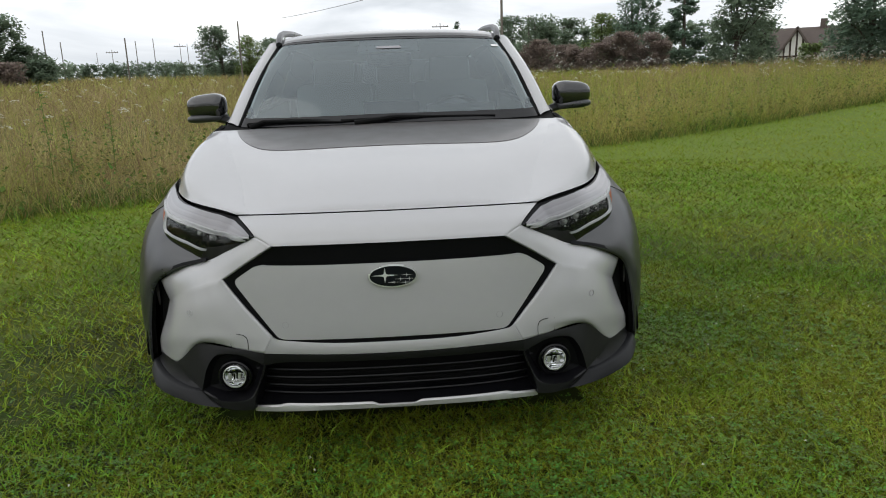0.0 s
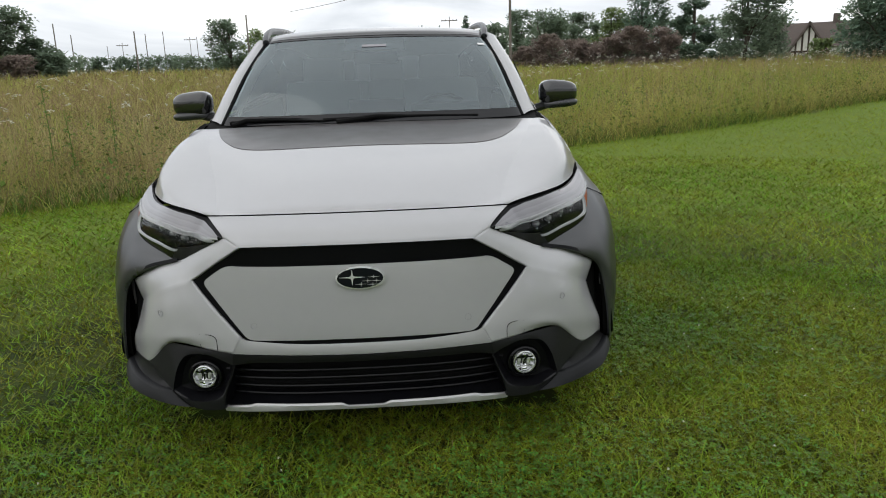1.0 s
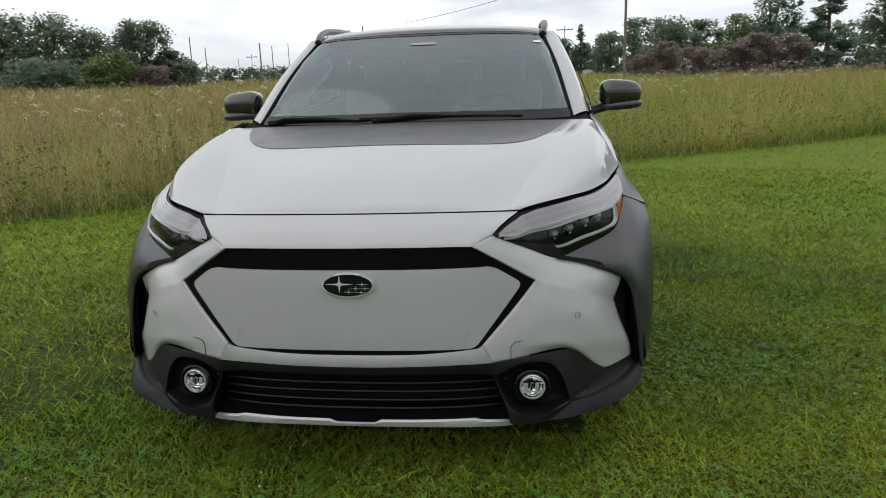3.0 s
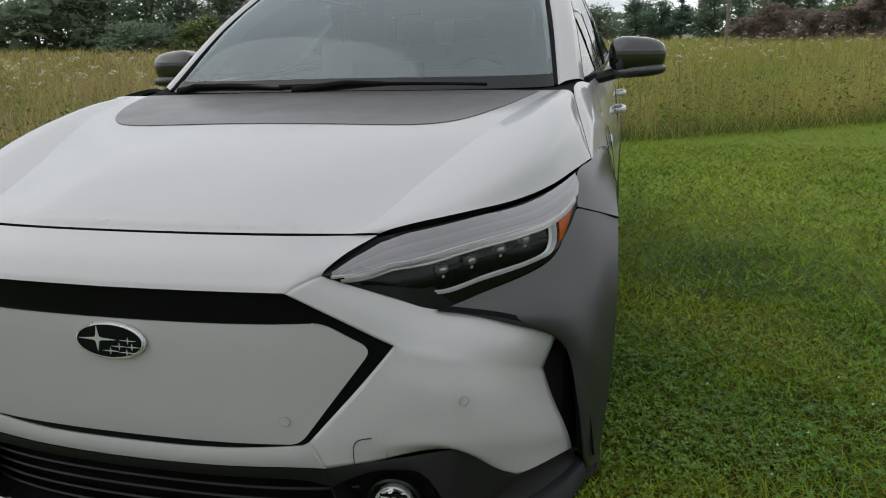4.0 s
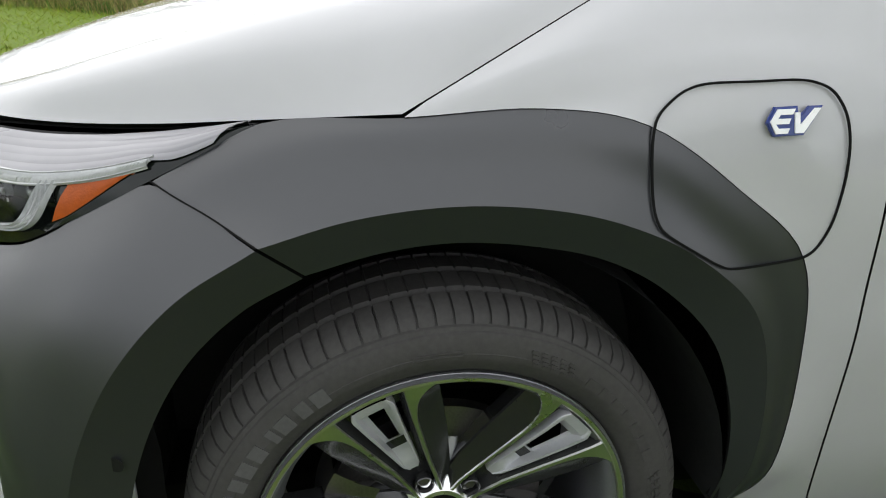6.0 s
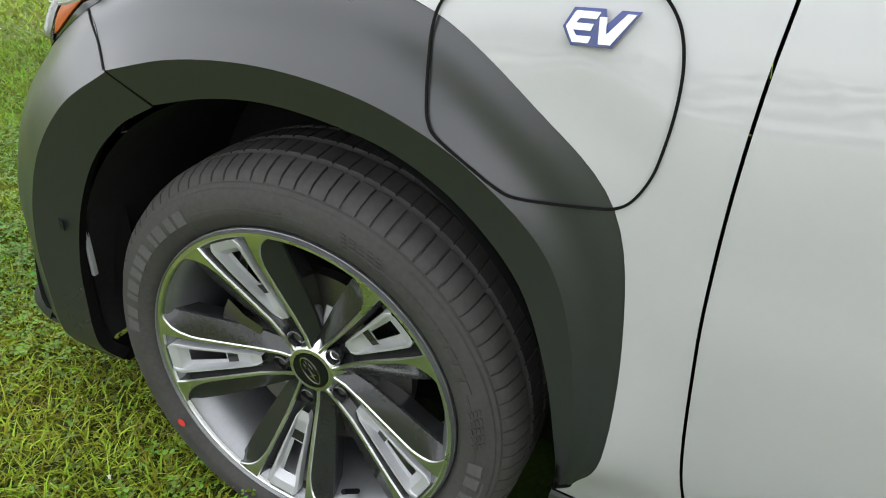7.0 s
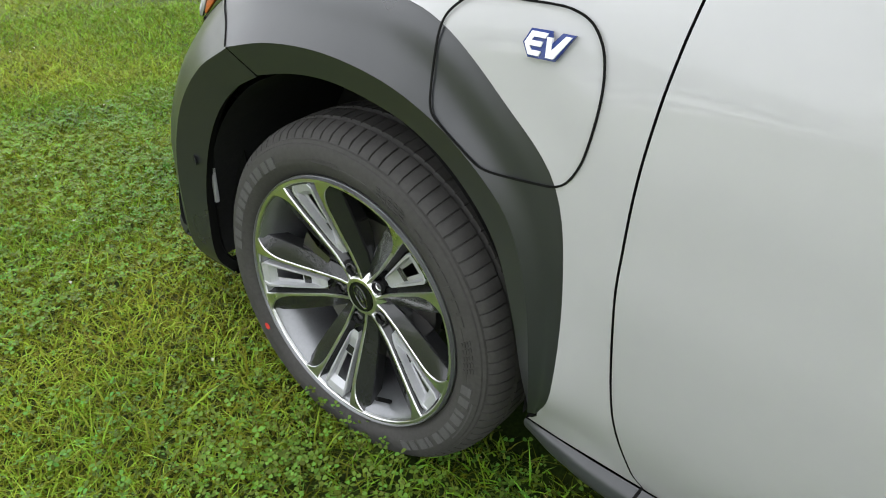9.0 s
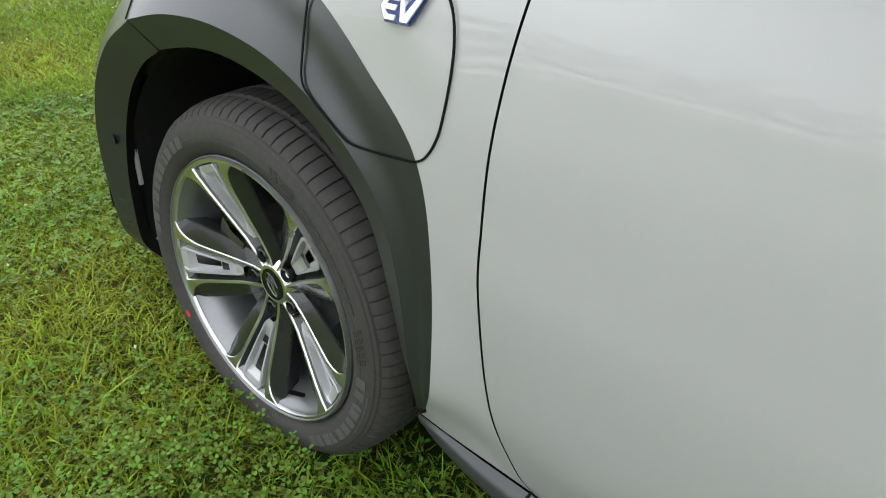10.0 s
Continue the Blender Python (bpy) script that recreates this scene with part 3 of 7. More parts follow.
# tow-eye cover lines on the cheeks
for s in (1, -1):
    c = spline([(s * .470, -.826, .446), (s * .470, -.827, .480), (s * .480, -.826, .495), (s * .505, -.820, .500)], 6)
    ribbon("tow_cover_line", c, .0009, BLACK, car, (s * .3, -1, 0), .0022)
    c = spline([(s * .528, -.803, .450), (s * .530, -.806, .475), (s * .526, -.810, .498)], 6)
    ribbon("tow_cover_line", c, .0009, BLACK, car, (s * .3, -1, 0), .0022)

# lower bumper corners: wedge under the cheek, recess with the fog lamp, foot, shaded band and lip
_top = even(spline(mirror_row([(0, front_y(0) - .002, .427), (.20, front_y(.2) - .002, .429), (.36, front_y(.36) - .002, .431), (.418, -.844, .435)]), 12), 41)
_bot = even(spline(mirror_row([(0, front_y(0) + .006, .401), (.20, front_y(.2) + .006, .402), (.36, front_y(.36) + .006, .400), (.424, -.836, .394)]), 12), 41)
panel("lower_bumper_lip", np.stack([_top, _top * .5 + _bot * .5 + np.array([0, -.003, 0]), _bot]), CLAD_LOW, car, "dark grey plastic lip over the lower grille", gap=0.0005, thick=.03, keep=("left", "right"))
_f3, _cheek_tip, _f2 = (.648, -.775, .292), (.758, -.661, .355), (.572, -.818, .247)
POD_TOP = even(spline([(.416, -.843, .436), (.455, -.831, .441), (.500, -.817, .446), (.570, -.790, .451), (.639, -.753, .451), (.668, -.736, .439), (.715, -.699, .394), _cheek_tip], 8), 49)
POD_RIM = np.vstack([even(spline([(.424, -.836, .394), (.455, -.832, .411), (.508, -.817, .428), (.570, -.796, .425), (.602, -.787, .406), (.628, -.781, .360), _f3], 8), 37), even(spline([_f3, (.700, -.724, .322), _cheek_tip], 8), 13)[1:]])
POD_FOOT_TOP = even(spline([_f3, (.613, -.801, .281), (.574, -.817, .271), (.516, -.832, .272), (.472, -.836, .289), (.442, -.835, .343), (.424, -.836, .394)], 8), 37)
BAND_TOP = np.vstack([even(spline([_f3, (.700, -.724, .322), _cheek_tip], 8), 15), even(spline([_cheek_tip, (.800, -.608, .352), (.858, -.524, .347)], 8), 15)[1:]])
BAND_LOW = even(spline([_f3, (.695, -.752, .290), (.750, -.711, .295), (.812, -.640, .301), (.856, -.574, .309), (.884, -.524, .321)], 8), 29)
LIP_LOW = even(spline([_f2, (.642, -.800, .251), (.725, -.754, .256), (.792, -.702, .262), (.836, -.655, .268), (.872, -.590, .281), (.894, -.536, .290)], 8), 29)


def pod_strip(name, rows, mat, s, label="", thick=.006):
    """A strip of the bumper corner through rows of points."""
    g = np.stack([np.array(r) for r in rows])
    return panel(name, g, mat, car, label, gap=0, thick=thick, mirrored=s < 0, core=False)


for s in (1, -1):
    pod_strip("bumper_corner", [POD_TOP, POD_TOP * .5 + POD_RIM * .5 + np.array([0, -.002, 0]), POD_RIM], CLAD_LOW, s, "dark grey plastic bumper corner under the cheek")
    pod_strip("corner_band", [BAND_TOP, BAND_TOP * .6 + BAND_LOW * .4 + np.array([-.010, .008, 0]), BAND_LOW + np.array([-.012, .010, .002])], CLAD_LOW, s)
    _out = np.sin(np.linspace(.25, 2.9, 29))[:, None] * np.array([.003, -.004, .001])
    pod_strip("corner_lip", [BAND_LOW + np.array([-.012, .010, .002]), BAND_LOW + _out, BAND_LOW * .86 + LIP_LOW * .14 + _out * 1.5, BAND_LOW * .3 + LIP_LOW * .7 + _out * 1.4, LIP_LOW + _out * .6, LIP_LOW + np.array([-.004, .012, -.006]), LIP_LOW + np.array([-.03, .06, -.016])], LIP_GREY, s, "satin grey lip round the bumper corner")
    # foot below the recess, down to the end of the silver strip
    _low = even(spline([_f2, (.525, -.829, .240), (.468, -.835, .243), (.466, -.835, .258), (.456, -.836, .292), (.437, -.836, .346), (.423, -.836, .394)], 8), 37)
    _foot = POD_FOOT_TOP
    pod_strip("corner_foot", [_foot, _foot * .5 + _low * .5 + np.array([0, -.003, 0]), _low, _low + np.array([0, .03, -.006])], CLAD_LOW, s, "dark grey foot below the fog lamp")
    ribbon("corner_seam", [(s * x, y, z) for x, y, z in spline([_f3, (.612, -.799, .268), _f2], 6)], .004, BLACK, car, (s * .3, -.9, .1), .003)
    # recess: its wall runs in from the rim, a dark floor closes it round the lamp
    _rim = np.vstack([POD_RIM[:37], POD_FOOT_TOP[1:-1]])
    _mid = np.array((.532, -.790, .345))
    _in = _mid + (_rim - _mid) * np.array([.80, .35, .80]) + np.array([0, .026, 0])
    _in2 = _mid + (_rim - _mid) * np.array([.42, .15, .55]) + np.array([0, .024, 0])
    _k = len(_rim)
    _v = [(s * x, y, z) for r in (_rim, _in, _in2) for x, y, z in r]
    mesh_part("fog_recess", _v, [(a * _k + i, a * _k + (i + 1) % _k, (a + 1) * _k + (i + 1) % _k, (a + 1) * _k + i)[::s] for a in (0, 1) for i in range(_k)] + [tuple(range(2 * _k, 3 * _k))[::s]], SATIN_BLACK, car, "black recess round the fog lamp")
    m = frame_at((s * .533, -.793, .343), (1, 0, 0), (s * .10, -1, 0.04))
    # round dish, bright bowl, and the clear lens with its moulded blocks
    def rings(spec, n=40, cap=False):
        bm = bmesh.new()
        loops = [[bm.verts.new((x, y, z)) for x, y in ellipse(r, r * q, n)] for r, z, q in spec]
        for a, b in zip(loops, loops[1:]):
            for i in range(n):
                bm.faces.new((a[i], a[(i + 1) % n], b[(i + 1) % n], b[i]))
        if cap:
            bm.faces.new(loops[-1])
        bmesh.ops.recalc_face_normals(bm, faces=bm.faces[:])
        bm.transform(m)
        return bm
    fog = part("fog_lamp", rings(((.060, -.018, .93), (.056, -.004, .93), (.050, -.002, .95), (.043, -.014, 1), (.037, -.016, 1), (.036, -.03, 1))), GLOSS_BLACK, car, "round clear fog lamp in a black dish")
    part("bowl", rings(((.0365, -.006, 1), (.034, -.004, 1), (.031, -.014, 1), (.022, -.022, 1), (.008, -.025, 1)), cap=True), CHROME, fog, "bright reflector bowl")
    part("rim", rings(((.0385, -.014, 1), (.0385, .001, 1), (.0350, .002, 1), (.0345, -.008, 1))), CLEAR, fog, "clear rim of the lens")
    for x0, x1, y0, y1, x2, x3 in ((-.026, -.013, -.012, .010, -.024, -.012), (-.008, .001, -.013, .012, -.005, .004), (.007, .018, -.013, .012, .010, .022)):
        plate("lens_block", [(x0, y0), (x1, y0), (x3, y1), (x2, y1)], .010, CLEAR, fog, m @ pose(0, 0, -.016), bevel=.002)
    for y0, y1 in ((.0125, .0155), (-.0185, -.0150)):
        plate("lens_bar", [(-.029, y0), (.029, y0), (.028, y1), (-.028, y1)], .006, LENS_BLACK if y0 > 0 else CLEAR, fog, m @ pose(0, 0, -.010))
    plate("lens_bar", [(-.006, -.012), (-.001, -.012), (.002, .010), (-.003, .010)], .002, LENS_BLACK, fog, m @ pose(0, 0, -.0055))

_xs = np.linspace(-.46, .46, 37)
for k, z in enumerate((.366, .338, .309, .281)):
    c = np.stack([_xs * (1.0 - .010 * k), front_y(_xs) + .030 + .003 * k, np.full(37, z)], 1)
    ribbon("grille_slat", c, .0045, SLAT, car, (0, -.80, .60), .004, thick=.022)
mesh_part("grille_backing", [(x, front_y(x) + d, z) for z, d in ((.42, .070), (.245, .080)) for x in _xs], [(i, i + 1, 37 + i + 1, 37 + i) for i in range(36)], BLACK, car)
for s in (1, -1):
    # side walls of the lower grille
    _e = [(s * .424, -.832, .396), (s * .466, -.832, .252), (s * .440, -.72, .252), (s * .400, -.72, .396)]
    mesh_part("grille_side", _e, [(0, 1, 2, 3)[::s]], SATIN_BLACK, car, smooth=False)
# silver skid strip: straight below, its upper edge stepped down at the middle and the ends
_xs = np.linspace(-.472, .472, 119)
def skid_top(x):
    return .2585 - .0095 * np.clip((.078 - abs(x)) / .018, 0, 1) - .0075 * np.clip((abs(x) - .362) / .024, 0, 1) - .009 * np.clip((abs(x) - .39) / .09, 0, 1)
def skid_low(x):
    return .234 - .013 * np.clip((abs(x) - .10) / .36, 0, 1) ** 2
mesh_part("grille_floor", [(x, front_y(x) + d, (skid_top(x) + .0005 if d < .05 else .288)) for d in (.008, .020, .075) for x in _xs], [(a * 119 + i, a * 119 + i + 1, (a + 1) * 119 + i + 1, (a + 1) * 119 + i) for a in (0, 1) for i in range(118)], SATIN_BLACK, car, "black floor of the lower grille")
_t, _l = skid_top(_xs), skid_low(_xs)
_prof = [(.030, _t - .004), (.0055, _t), (.002, _t - .0025), (-.0005, _t * .75 + _l * .25), (.001, _l + .003), (.006, _l), (.045, _l - .004)]
_g = np.stack([np.stack([_xs, front_y(_xs) + .004 + dy, z], 1) for dy, z in _prof])
_h, _w = _g.shape[:2]
mesh_part("skid_strip", _g.reshape(-1, 3), [(i * _w + j, i * _w + j + 1, (i + 1) * _w + j + 1, (i + 1) * _w + j) for i in range(_h - 1) for j in range(_w - 1)], SILVER_TRIM, car, "satin silver strip along the foot of the bumper")

# headlamps
_hu = np.vstack([[(.421, -.807, .813)], [(.455, -.752, .838)], spline([(.494, -.696, .858), (.536, -.681, .866), (.640, -.595, .877), (.727, -.463, .880), (.795, -.318, .893), (.836, -.208, .912)], 12)])
_hl = spline([(.421, -.807, .811), (.528, -.744, .757), (.612, -.685, .716), (.694, -.606, .737), (.773, -.517, .757), (.814, -.457, .783), (.846, -.330, .850), (.838, -.207, .911)], 12)
_hu, _hl = even(_hu, 81), even(_hl, 81)
_rows = []
for v in np.linspace(0, 1, 17):
    out = np.array([0.012, -0.020, 0.004]) * math.sin(math.pi * v) * np.sin(np.pi * np.linspace(0, 1, 81))[:, None] ** .6
    _rows.append(_hu * (1 - v) + _hl * v + out)
LAMP = np.stack(_rows)
G_TOP = (np.array([.02, .06, .09, .14, .19, .253, .35, .44, .524, .608, .65, .694, .74, .786, .836, .87]), np.array([.70, .60, .56, .49, .43, .355, .325, .336, .350, .378, .415, .465, .508, .562, .615, .640]))
G_LOW = (np.array([.02, .054, .084, .14, .19, .253, .35, .44, .521, .604, .645, .689, .734, .779, .829, .87]), np.array([.86, .88, .76, .60, .52, .430, .405, .420, .444, .475, .515, .569, .622, .681, .745, .770]))
L_TOP = (np.array([.02, .04, .06, .10, .21, .25, .5, .6, .75, .9, .97]), np.array([.42, .30, .22, .15, .075, .035, .022, .036, .055, .035, .085]))
# foot of the frosted lens: along the light strip, then down to the seal beyond its end
LENS_FOOT = (np.append(G_TOP[0][:-2], [.836, .858, .885, .915, .94, .965, .99]), np.append(G_TOP[1][:-2], [.615, .70, .84, .88, .86, .80, .74]))
N_LAMP = normals(LAMP)
N_LAMP = N_LAMP if (N_LAMP * (LAMP - np.array((0, 1.2, .6)))).sum() > 0 else -N_LAMP


def ease(v):
    v = np.clip(v, 0, 1)
    return v * v * (3 - 2 * v)


# the housing is a bowl behind the lower part of the lens
_u, _v = np.meshgrid(np.linspace(0, 1, 81), np.linspace(0, 1, 17))
_deep = .062 * ease((_u - .07) / .16) * ease((.70 - _u) / .06) * ease((_v - np.interp(_u, *G_TOP)) / .10) * ease((.96 - _v) / .14)
HOUSING = LAMP - N_LAMP * _deep[..., None]


def lamp_patch(name, edge_a, edge_b, mat, parent, s, label="", lift=.003, steps=60, profile=(0, 0, 0, 0), ribs=0.0, thick=.004):
    """A strip of the lamp between two lines of (u, v), with a raised profile across it and ribs along it."""
    a, b = (even(spline([(*p, 0) for p in e], 10), steps)[:, :2] for e in (edge_a, edge_b))
    rib = ribs * (np.arange(steps) % 2)
    rows = []
    for f, p in zip(np.linspace(0, 1, len(profile)), profile):
        q = a * (1 - f) + b * f
        rows.append(on_grid(LAMP, q[:, 0], q[:, 1], 0, N_LAMP * 0) + on_grid(N_LAMP, q[:, 0], q[:, 1], 0, N_LAMP * 0) * (lift + p + rib * (0 < f < 1))[:, None])
    return panel(name, np.stack(rows), mat, parent, label, gap=0, thick=thick, mirrored=s < 0, core=False)


def line(table, u0, u1, n=14, shift=0.0):
    u = np.linspace(u0, u1, n)
    return [(a, b) for a, b in zip(u, np.interp(u, *table) + shift)]


for s in (1, -1):
    lamp = panel("headlight", HOUSING, LENS_BLACK, car, "slim headlamp with a frosted upper band and black housing", gap=0.001, thick=.01, mirrored=s < 0)
    # black seal round the glass
    lamp_patch("seal", [(u, 0) for u in np.linspace(.0, 1, 12)], [(.004, .34)] + line(L_TOP, .04, .97, 12, -.004) + [(1, .3)], SATIN_BLACK, lamp, s, lift=.001)
    # frosted upper lens in five shallow steps
    for k in range(5):
        f0, f1 = k / 5, (k + 1) / 5
        edges = []
        for f in (f0, f1):
            u = np.linspace(.026, .990 - .052 * f, 34)
            t, b = np.interp(u, *L_TOP), np.interp(u, *LENS_FOOT) - .012
            edges.append(list(zip(u, t + (b - t) * f)))
        lamp_patch("upper_lens", *edges, (LENS_GREY, LENS_GREY_DARK)[k % 2], lamp, s, "frosted lavender-grey lens band", lift=.0045, profile=(0, .0004, .0005, 0), steps=70, thick=.001)
    # ribbed daytime light strip with a smooth lip above and below
    lamp_patch("guide_lip", line(G_TOP, .022, .86, 14, -.016), line(G_TOP, .022, .86, 14, .004), GUIDE_LIP, lamp, s, lift=.0056, profile=(0, .0012, .0012, 0))
    lamp_patch("light_guide", line(G_TOP, .05, .855), line(G_LOW, .06, .848, 14, -.012), GUIDE, lamp, s, "clear ribbed daytime light strip", lift=.0045, profile=(.0008, .0022, .0022, .0008), ribs=.0016, steps=300)
    lamp_patch("guide_lip", line(G_LOW, .045, .848, 14, -.014), line(G_LOW, .045, .848, 14, .010), GUIDE_LIP, lamp, s, lift=.0050, profile=(0, .0012, .0012, 0))
    # sloping bezel below the tip
    lamp_patch("bezel", [(.030, .90), (.055, .965), (.134, .825), (.186, .781), (.24, .742), (.285, .705)], [(.012, 1), (.06, 1), (.14, 1), (.19, 1), (.25, 1), (.33, 1)], CLAD_LOW, lamp, s, "dark grey bezel below the lens", lift=.0015)
    # lower light strip, turning up beside the amber reflector
    _a = [(.283, .745), (.38, .758), (.464, .782), (.540, .808), (.590, .824), (.620, .812), (.643, .735), (.664, .60), (.677, .495)]
    _b = [(.287, .795), (.375, .808), (.458, .845), (.537, .870), (.590, .893), (.628, .915), (.655, .890), (.678, .80), (.710, .575)]
    lamp_patch("lower_guide", _a, _b, GUIDE, lamp, s, "clear ribbed lower light strip", lift=.0025, profile=(0, .0045, .0012, .0042, .0012, .0045, 0), ribs=.0009, steps=190)
    lamp_patch("lower_frame", [(.292, .80), (.375, .808), (.458, .852), (.537, .874), (.590, .897), (.628, .930), (.652, .94)], [(.30, 1), (.38, 1), (.46, 1), (.54, 1), (.59, 1), (.63, 1), (.665, 1)], GLOSS_BLACK, lamp, s, lift=.001)
    lamp_patch("amber_reflector", [(.726, .62), (.771, .662), (.826, .728)], [(.682, .93), (.712, .932), (.766, .868), (.828, .750)], AMBER, lamp, s, "amber side reflector", lift=.0022, profile=(0, .001, .001, 0))
    # clear cover over the projectors
    cover = lamp_patch("cover_lens", line(G_LOW, .075, .66), [(.085, .86), (.134, .825), (.186, .781), (.24, .742), (.285, .73), (.38, .735), (.464, .758), (.540, .782), (.590, .798), (.640, .72)], COVER, lamp, s, "clear dark cover over the projectors", lift=.001, thick=.0005)
    cover.visible_shadow = False
    for x, y, z in ((.598, -.622, .780), (.648, -.580, .790), (.699, -.532, .803), (.744, -.482, .813)):
        m = frame_at((s * x, y, z), (s * .72, .68, .12), (s * .45, -.86, .02))
        cup = plate("projector", hex_outline([(.0115, .0085), (.0135, -.001), (.0105, -.0095)], 5) * np.array([1, 1]), .012, PROJECTOR_CUP, lamp, m, "pale square projector lens", bevel=.004)
        bm = bmesh.new()
        bmesh.ops.create_uvsphere(bm, u_segments=18, v_segments=10, radius=.009)
        bm.transform(m @ pose(0, -.001, .011) @ Matrix.Diagonal((1.1, .8, .5, 1)))
        part("projector_glass", bm, CLEAR, cup)
        plate("tick", [(-.003, -.014), (.001, -.0145), (.003, -.010), (-.001, -.0095)], .002, WHITE, cup, m @ pose(0, -.004, .006))

# front arch cladding, ahead of the seam
# rows fan out from the point under the lamp: upper edge, seam, crease; lower edge, vent edge, crease
_tip = (.606, -.692, .717)
FLARE_A = [
    [_tip, (.695, -.606, .736), (.775, -.517, .755), (.815, -.456, .782), (.848, -.329, .849), (.938, -.212, .802)],
    [_tip, (.708, -.612, .719), (.795, -.532, .728), (.850, -.460, .740), (.894, -.375, .765), (.942, -.300, .747)],
    [_tip, (.715, -.620, .706), (.812, -.545, .697), (.868, -.483, .690), (.906, -.428, .695), (.944, -.372, .667)],
    [_tip, (.720, -.626, .694), (.826, -.552, .664), (.882, -.506, .630), (.914, -.462, .610), (.941, -.422, .572)],
    [_tip, (.722, -.629, .686), (.834, -.553, .636), (.890, -.520, .570), (.916, -.488, .530), (.935, -.450, .482)],
    [_tip, (.722, -.630, .681), (.838, -.551, .616), (.886, -.530, .510), (.910, -.500, .440), (.927, -.463, .402)],
    [_tip, (.721, -.629, .678), (.836, -.549, .611), (.876, -.543, .480), (.893, -.532, .340), (.914, -.474, .300)],
    [_tip, (.720, -.628, .676), (.834, -.548, .607), (.870, -.540, .470), (.886, -.524, .318), (.900, -.436, .264)],
]
LIP_A = [(.915, -.165, .757), (.914, -.235, .718), (.914, -.300, .655), (.914, -.350, .570), (.913, -.383, .475), (.913, -.393, .400), (.906, -.400, .290), (.874, -.386, .236)]
FLARE_B = [
    [(.848, -.327, .851), (.870, -.300, .840), (.899, -.260, .825), (.932, -.211, .800), (.921, -.165, .759)],
    [(.838, -.206, .912), (.868, -.180, .893), (.897, -.148, .865), (.925, -.110, .826), (.916, -.080, .780)],
    [(.864, -.050, .922), (.884, -.033, .905), (.902, -.015, .876), (.921, .000, .836), (.914, .006, .788)],
    [(.876, .102, .933), (.892, .102, .912), (.906, .105, .876), (.920, .108, .828), (.914, .100, .779)],
    [(.897, .222, .917), (.906, .217, .892), (.914, .210, .855), (.922, .200, .806), (.916, .187, .758)],
    [(.911, .340, .842), (.916, .325, .822), (.921, .307, .795), (.926, .290, .764), (.918, .270, .712)],
    [(.922, .435, .756), (.925, .418, .739), (.927, .398, .716), (.928, .376, .690), (.921, .343, .637)],
    [(.923, .466, .609), (.926, .452, .604), (.927, .436, .595), (.927, .416, .582), (.922, .385, .532)],
    [(.919, .467, .433), (.921, .457, .436), (.920, .446, .438), (.917, .430, .440), (.910, .404, .422)],
    [(.889, .434, .345), (.890, .430, .342), (.888, .425, .338), (.884, .418, .334), (.876, .410, .318)],
]
def two_face(rows, cut, nu, nv):
    """A surface in two smooth strips that meet in a crease."""
    return np.concatenate([sheet([r[:cut + 1] for r in rows], nu, nv), sheet([r[cut:] for r in rows], nu, nv)[:, 1:]], 1)


def lipped(rows):
    """The rows with the crease drawn out and the lip under it turned in."""
    return [[*r[:3], (r[3][0] + .008, r[3][1], r[3][2] + .004), (r[4][0] - .006, r[4][1], r[4][2])] for r in rows]


FLARE_B = lipped(FLARE_B)
FLARE_AG = np.concatenate([sheet(FLARE_A, 6, 8), sheet([[r[-1], e] for r, e in zip(FLARE_A, LIP_A)], 6, 8)[:, 1:]], 1)
FLARE_BG = two_face(FLARE_B, 3, 6, 6)
both("wheel_arch_front_piece", FLARE_AG, CLAD, car, "matte grey plastic arch cladding under the headlamp", gap=0.0014, thick=.022, sharp=(30,))
both("wheel_arch_piece", FLARE_BG, CLAD, car, "matte grey plastic arch cladding on the wing", gap=0.0014, thick=.022, sharp=(18,), keep=("left",))
for s in (1, -1):
    _c = FLARE_BG[0, :19] * np.array([s, 1, 1])
    ribbon("cladding_joint", _c, .0019, BLACK, car, (s * .62, -.45, .64), .0020, label="dark joint between the cladding pieces")
for s in (1, -1):
    # small sensor on the cladding and pale slot bar in the wheel house
    m = frame_at((s * .925, -.392, .535), (0, 0, 1), (s, -.35, -.1))
    plate("cladding_plug", ellipse(.011, .011, 20), .001, CLAD_LOW, car, m)
    box("arch_slot", (.010, .007, .150), (s * .890, -.390, .500), ALLOY_PAINT, car, "pale slot in the arch lining", bevel=.003)
    _q = [(.912, -.474, .302), (.904, -.400, .288), (.868, -.385, .232), (.868, -.450, .236), (.790, -.385, .232), (.790, -.450, .236)]
    mesh_part("arch_liner_foot", [(s * x, y, z) for x, y, z in _q], [(0, 1, 2, 3), (3, 2, 4, 5)], BLACK, car, "black foot of the arch lining", smooth=False)
    # dark side vent
    _v = np.array([(s * x, y, z) for x, y, z in ((.815, -.522, .622), (.788, -.530, .546), (.808, -.530, .480), (.836, -.522, .408), (.850, -.495, .352), (.862, -.470, .352), (.850, -.470, .470), (.835, -.490, .600))])
    mesh_part("side_vent", list(_v) + list(_v + np.array([-s * .03, .10, 0])), [tuple(range(8))] + [(i, (i + 1) % 8, 8 + (i + 1) % 8, 8 + i) for i in range(8)], BLACK, car, "black vent slot behind the bumper cheek", smooth=False)

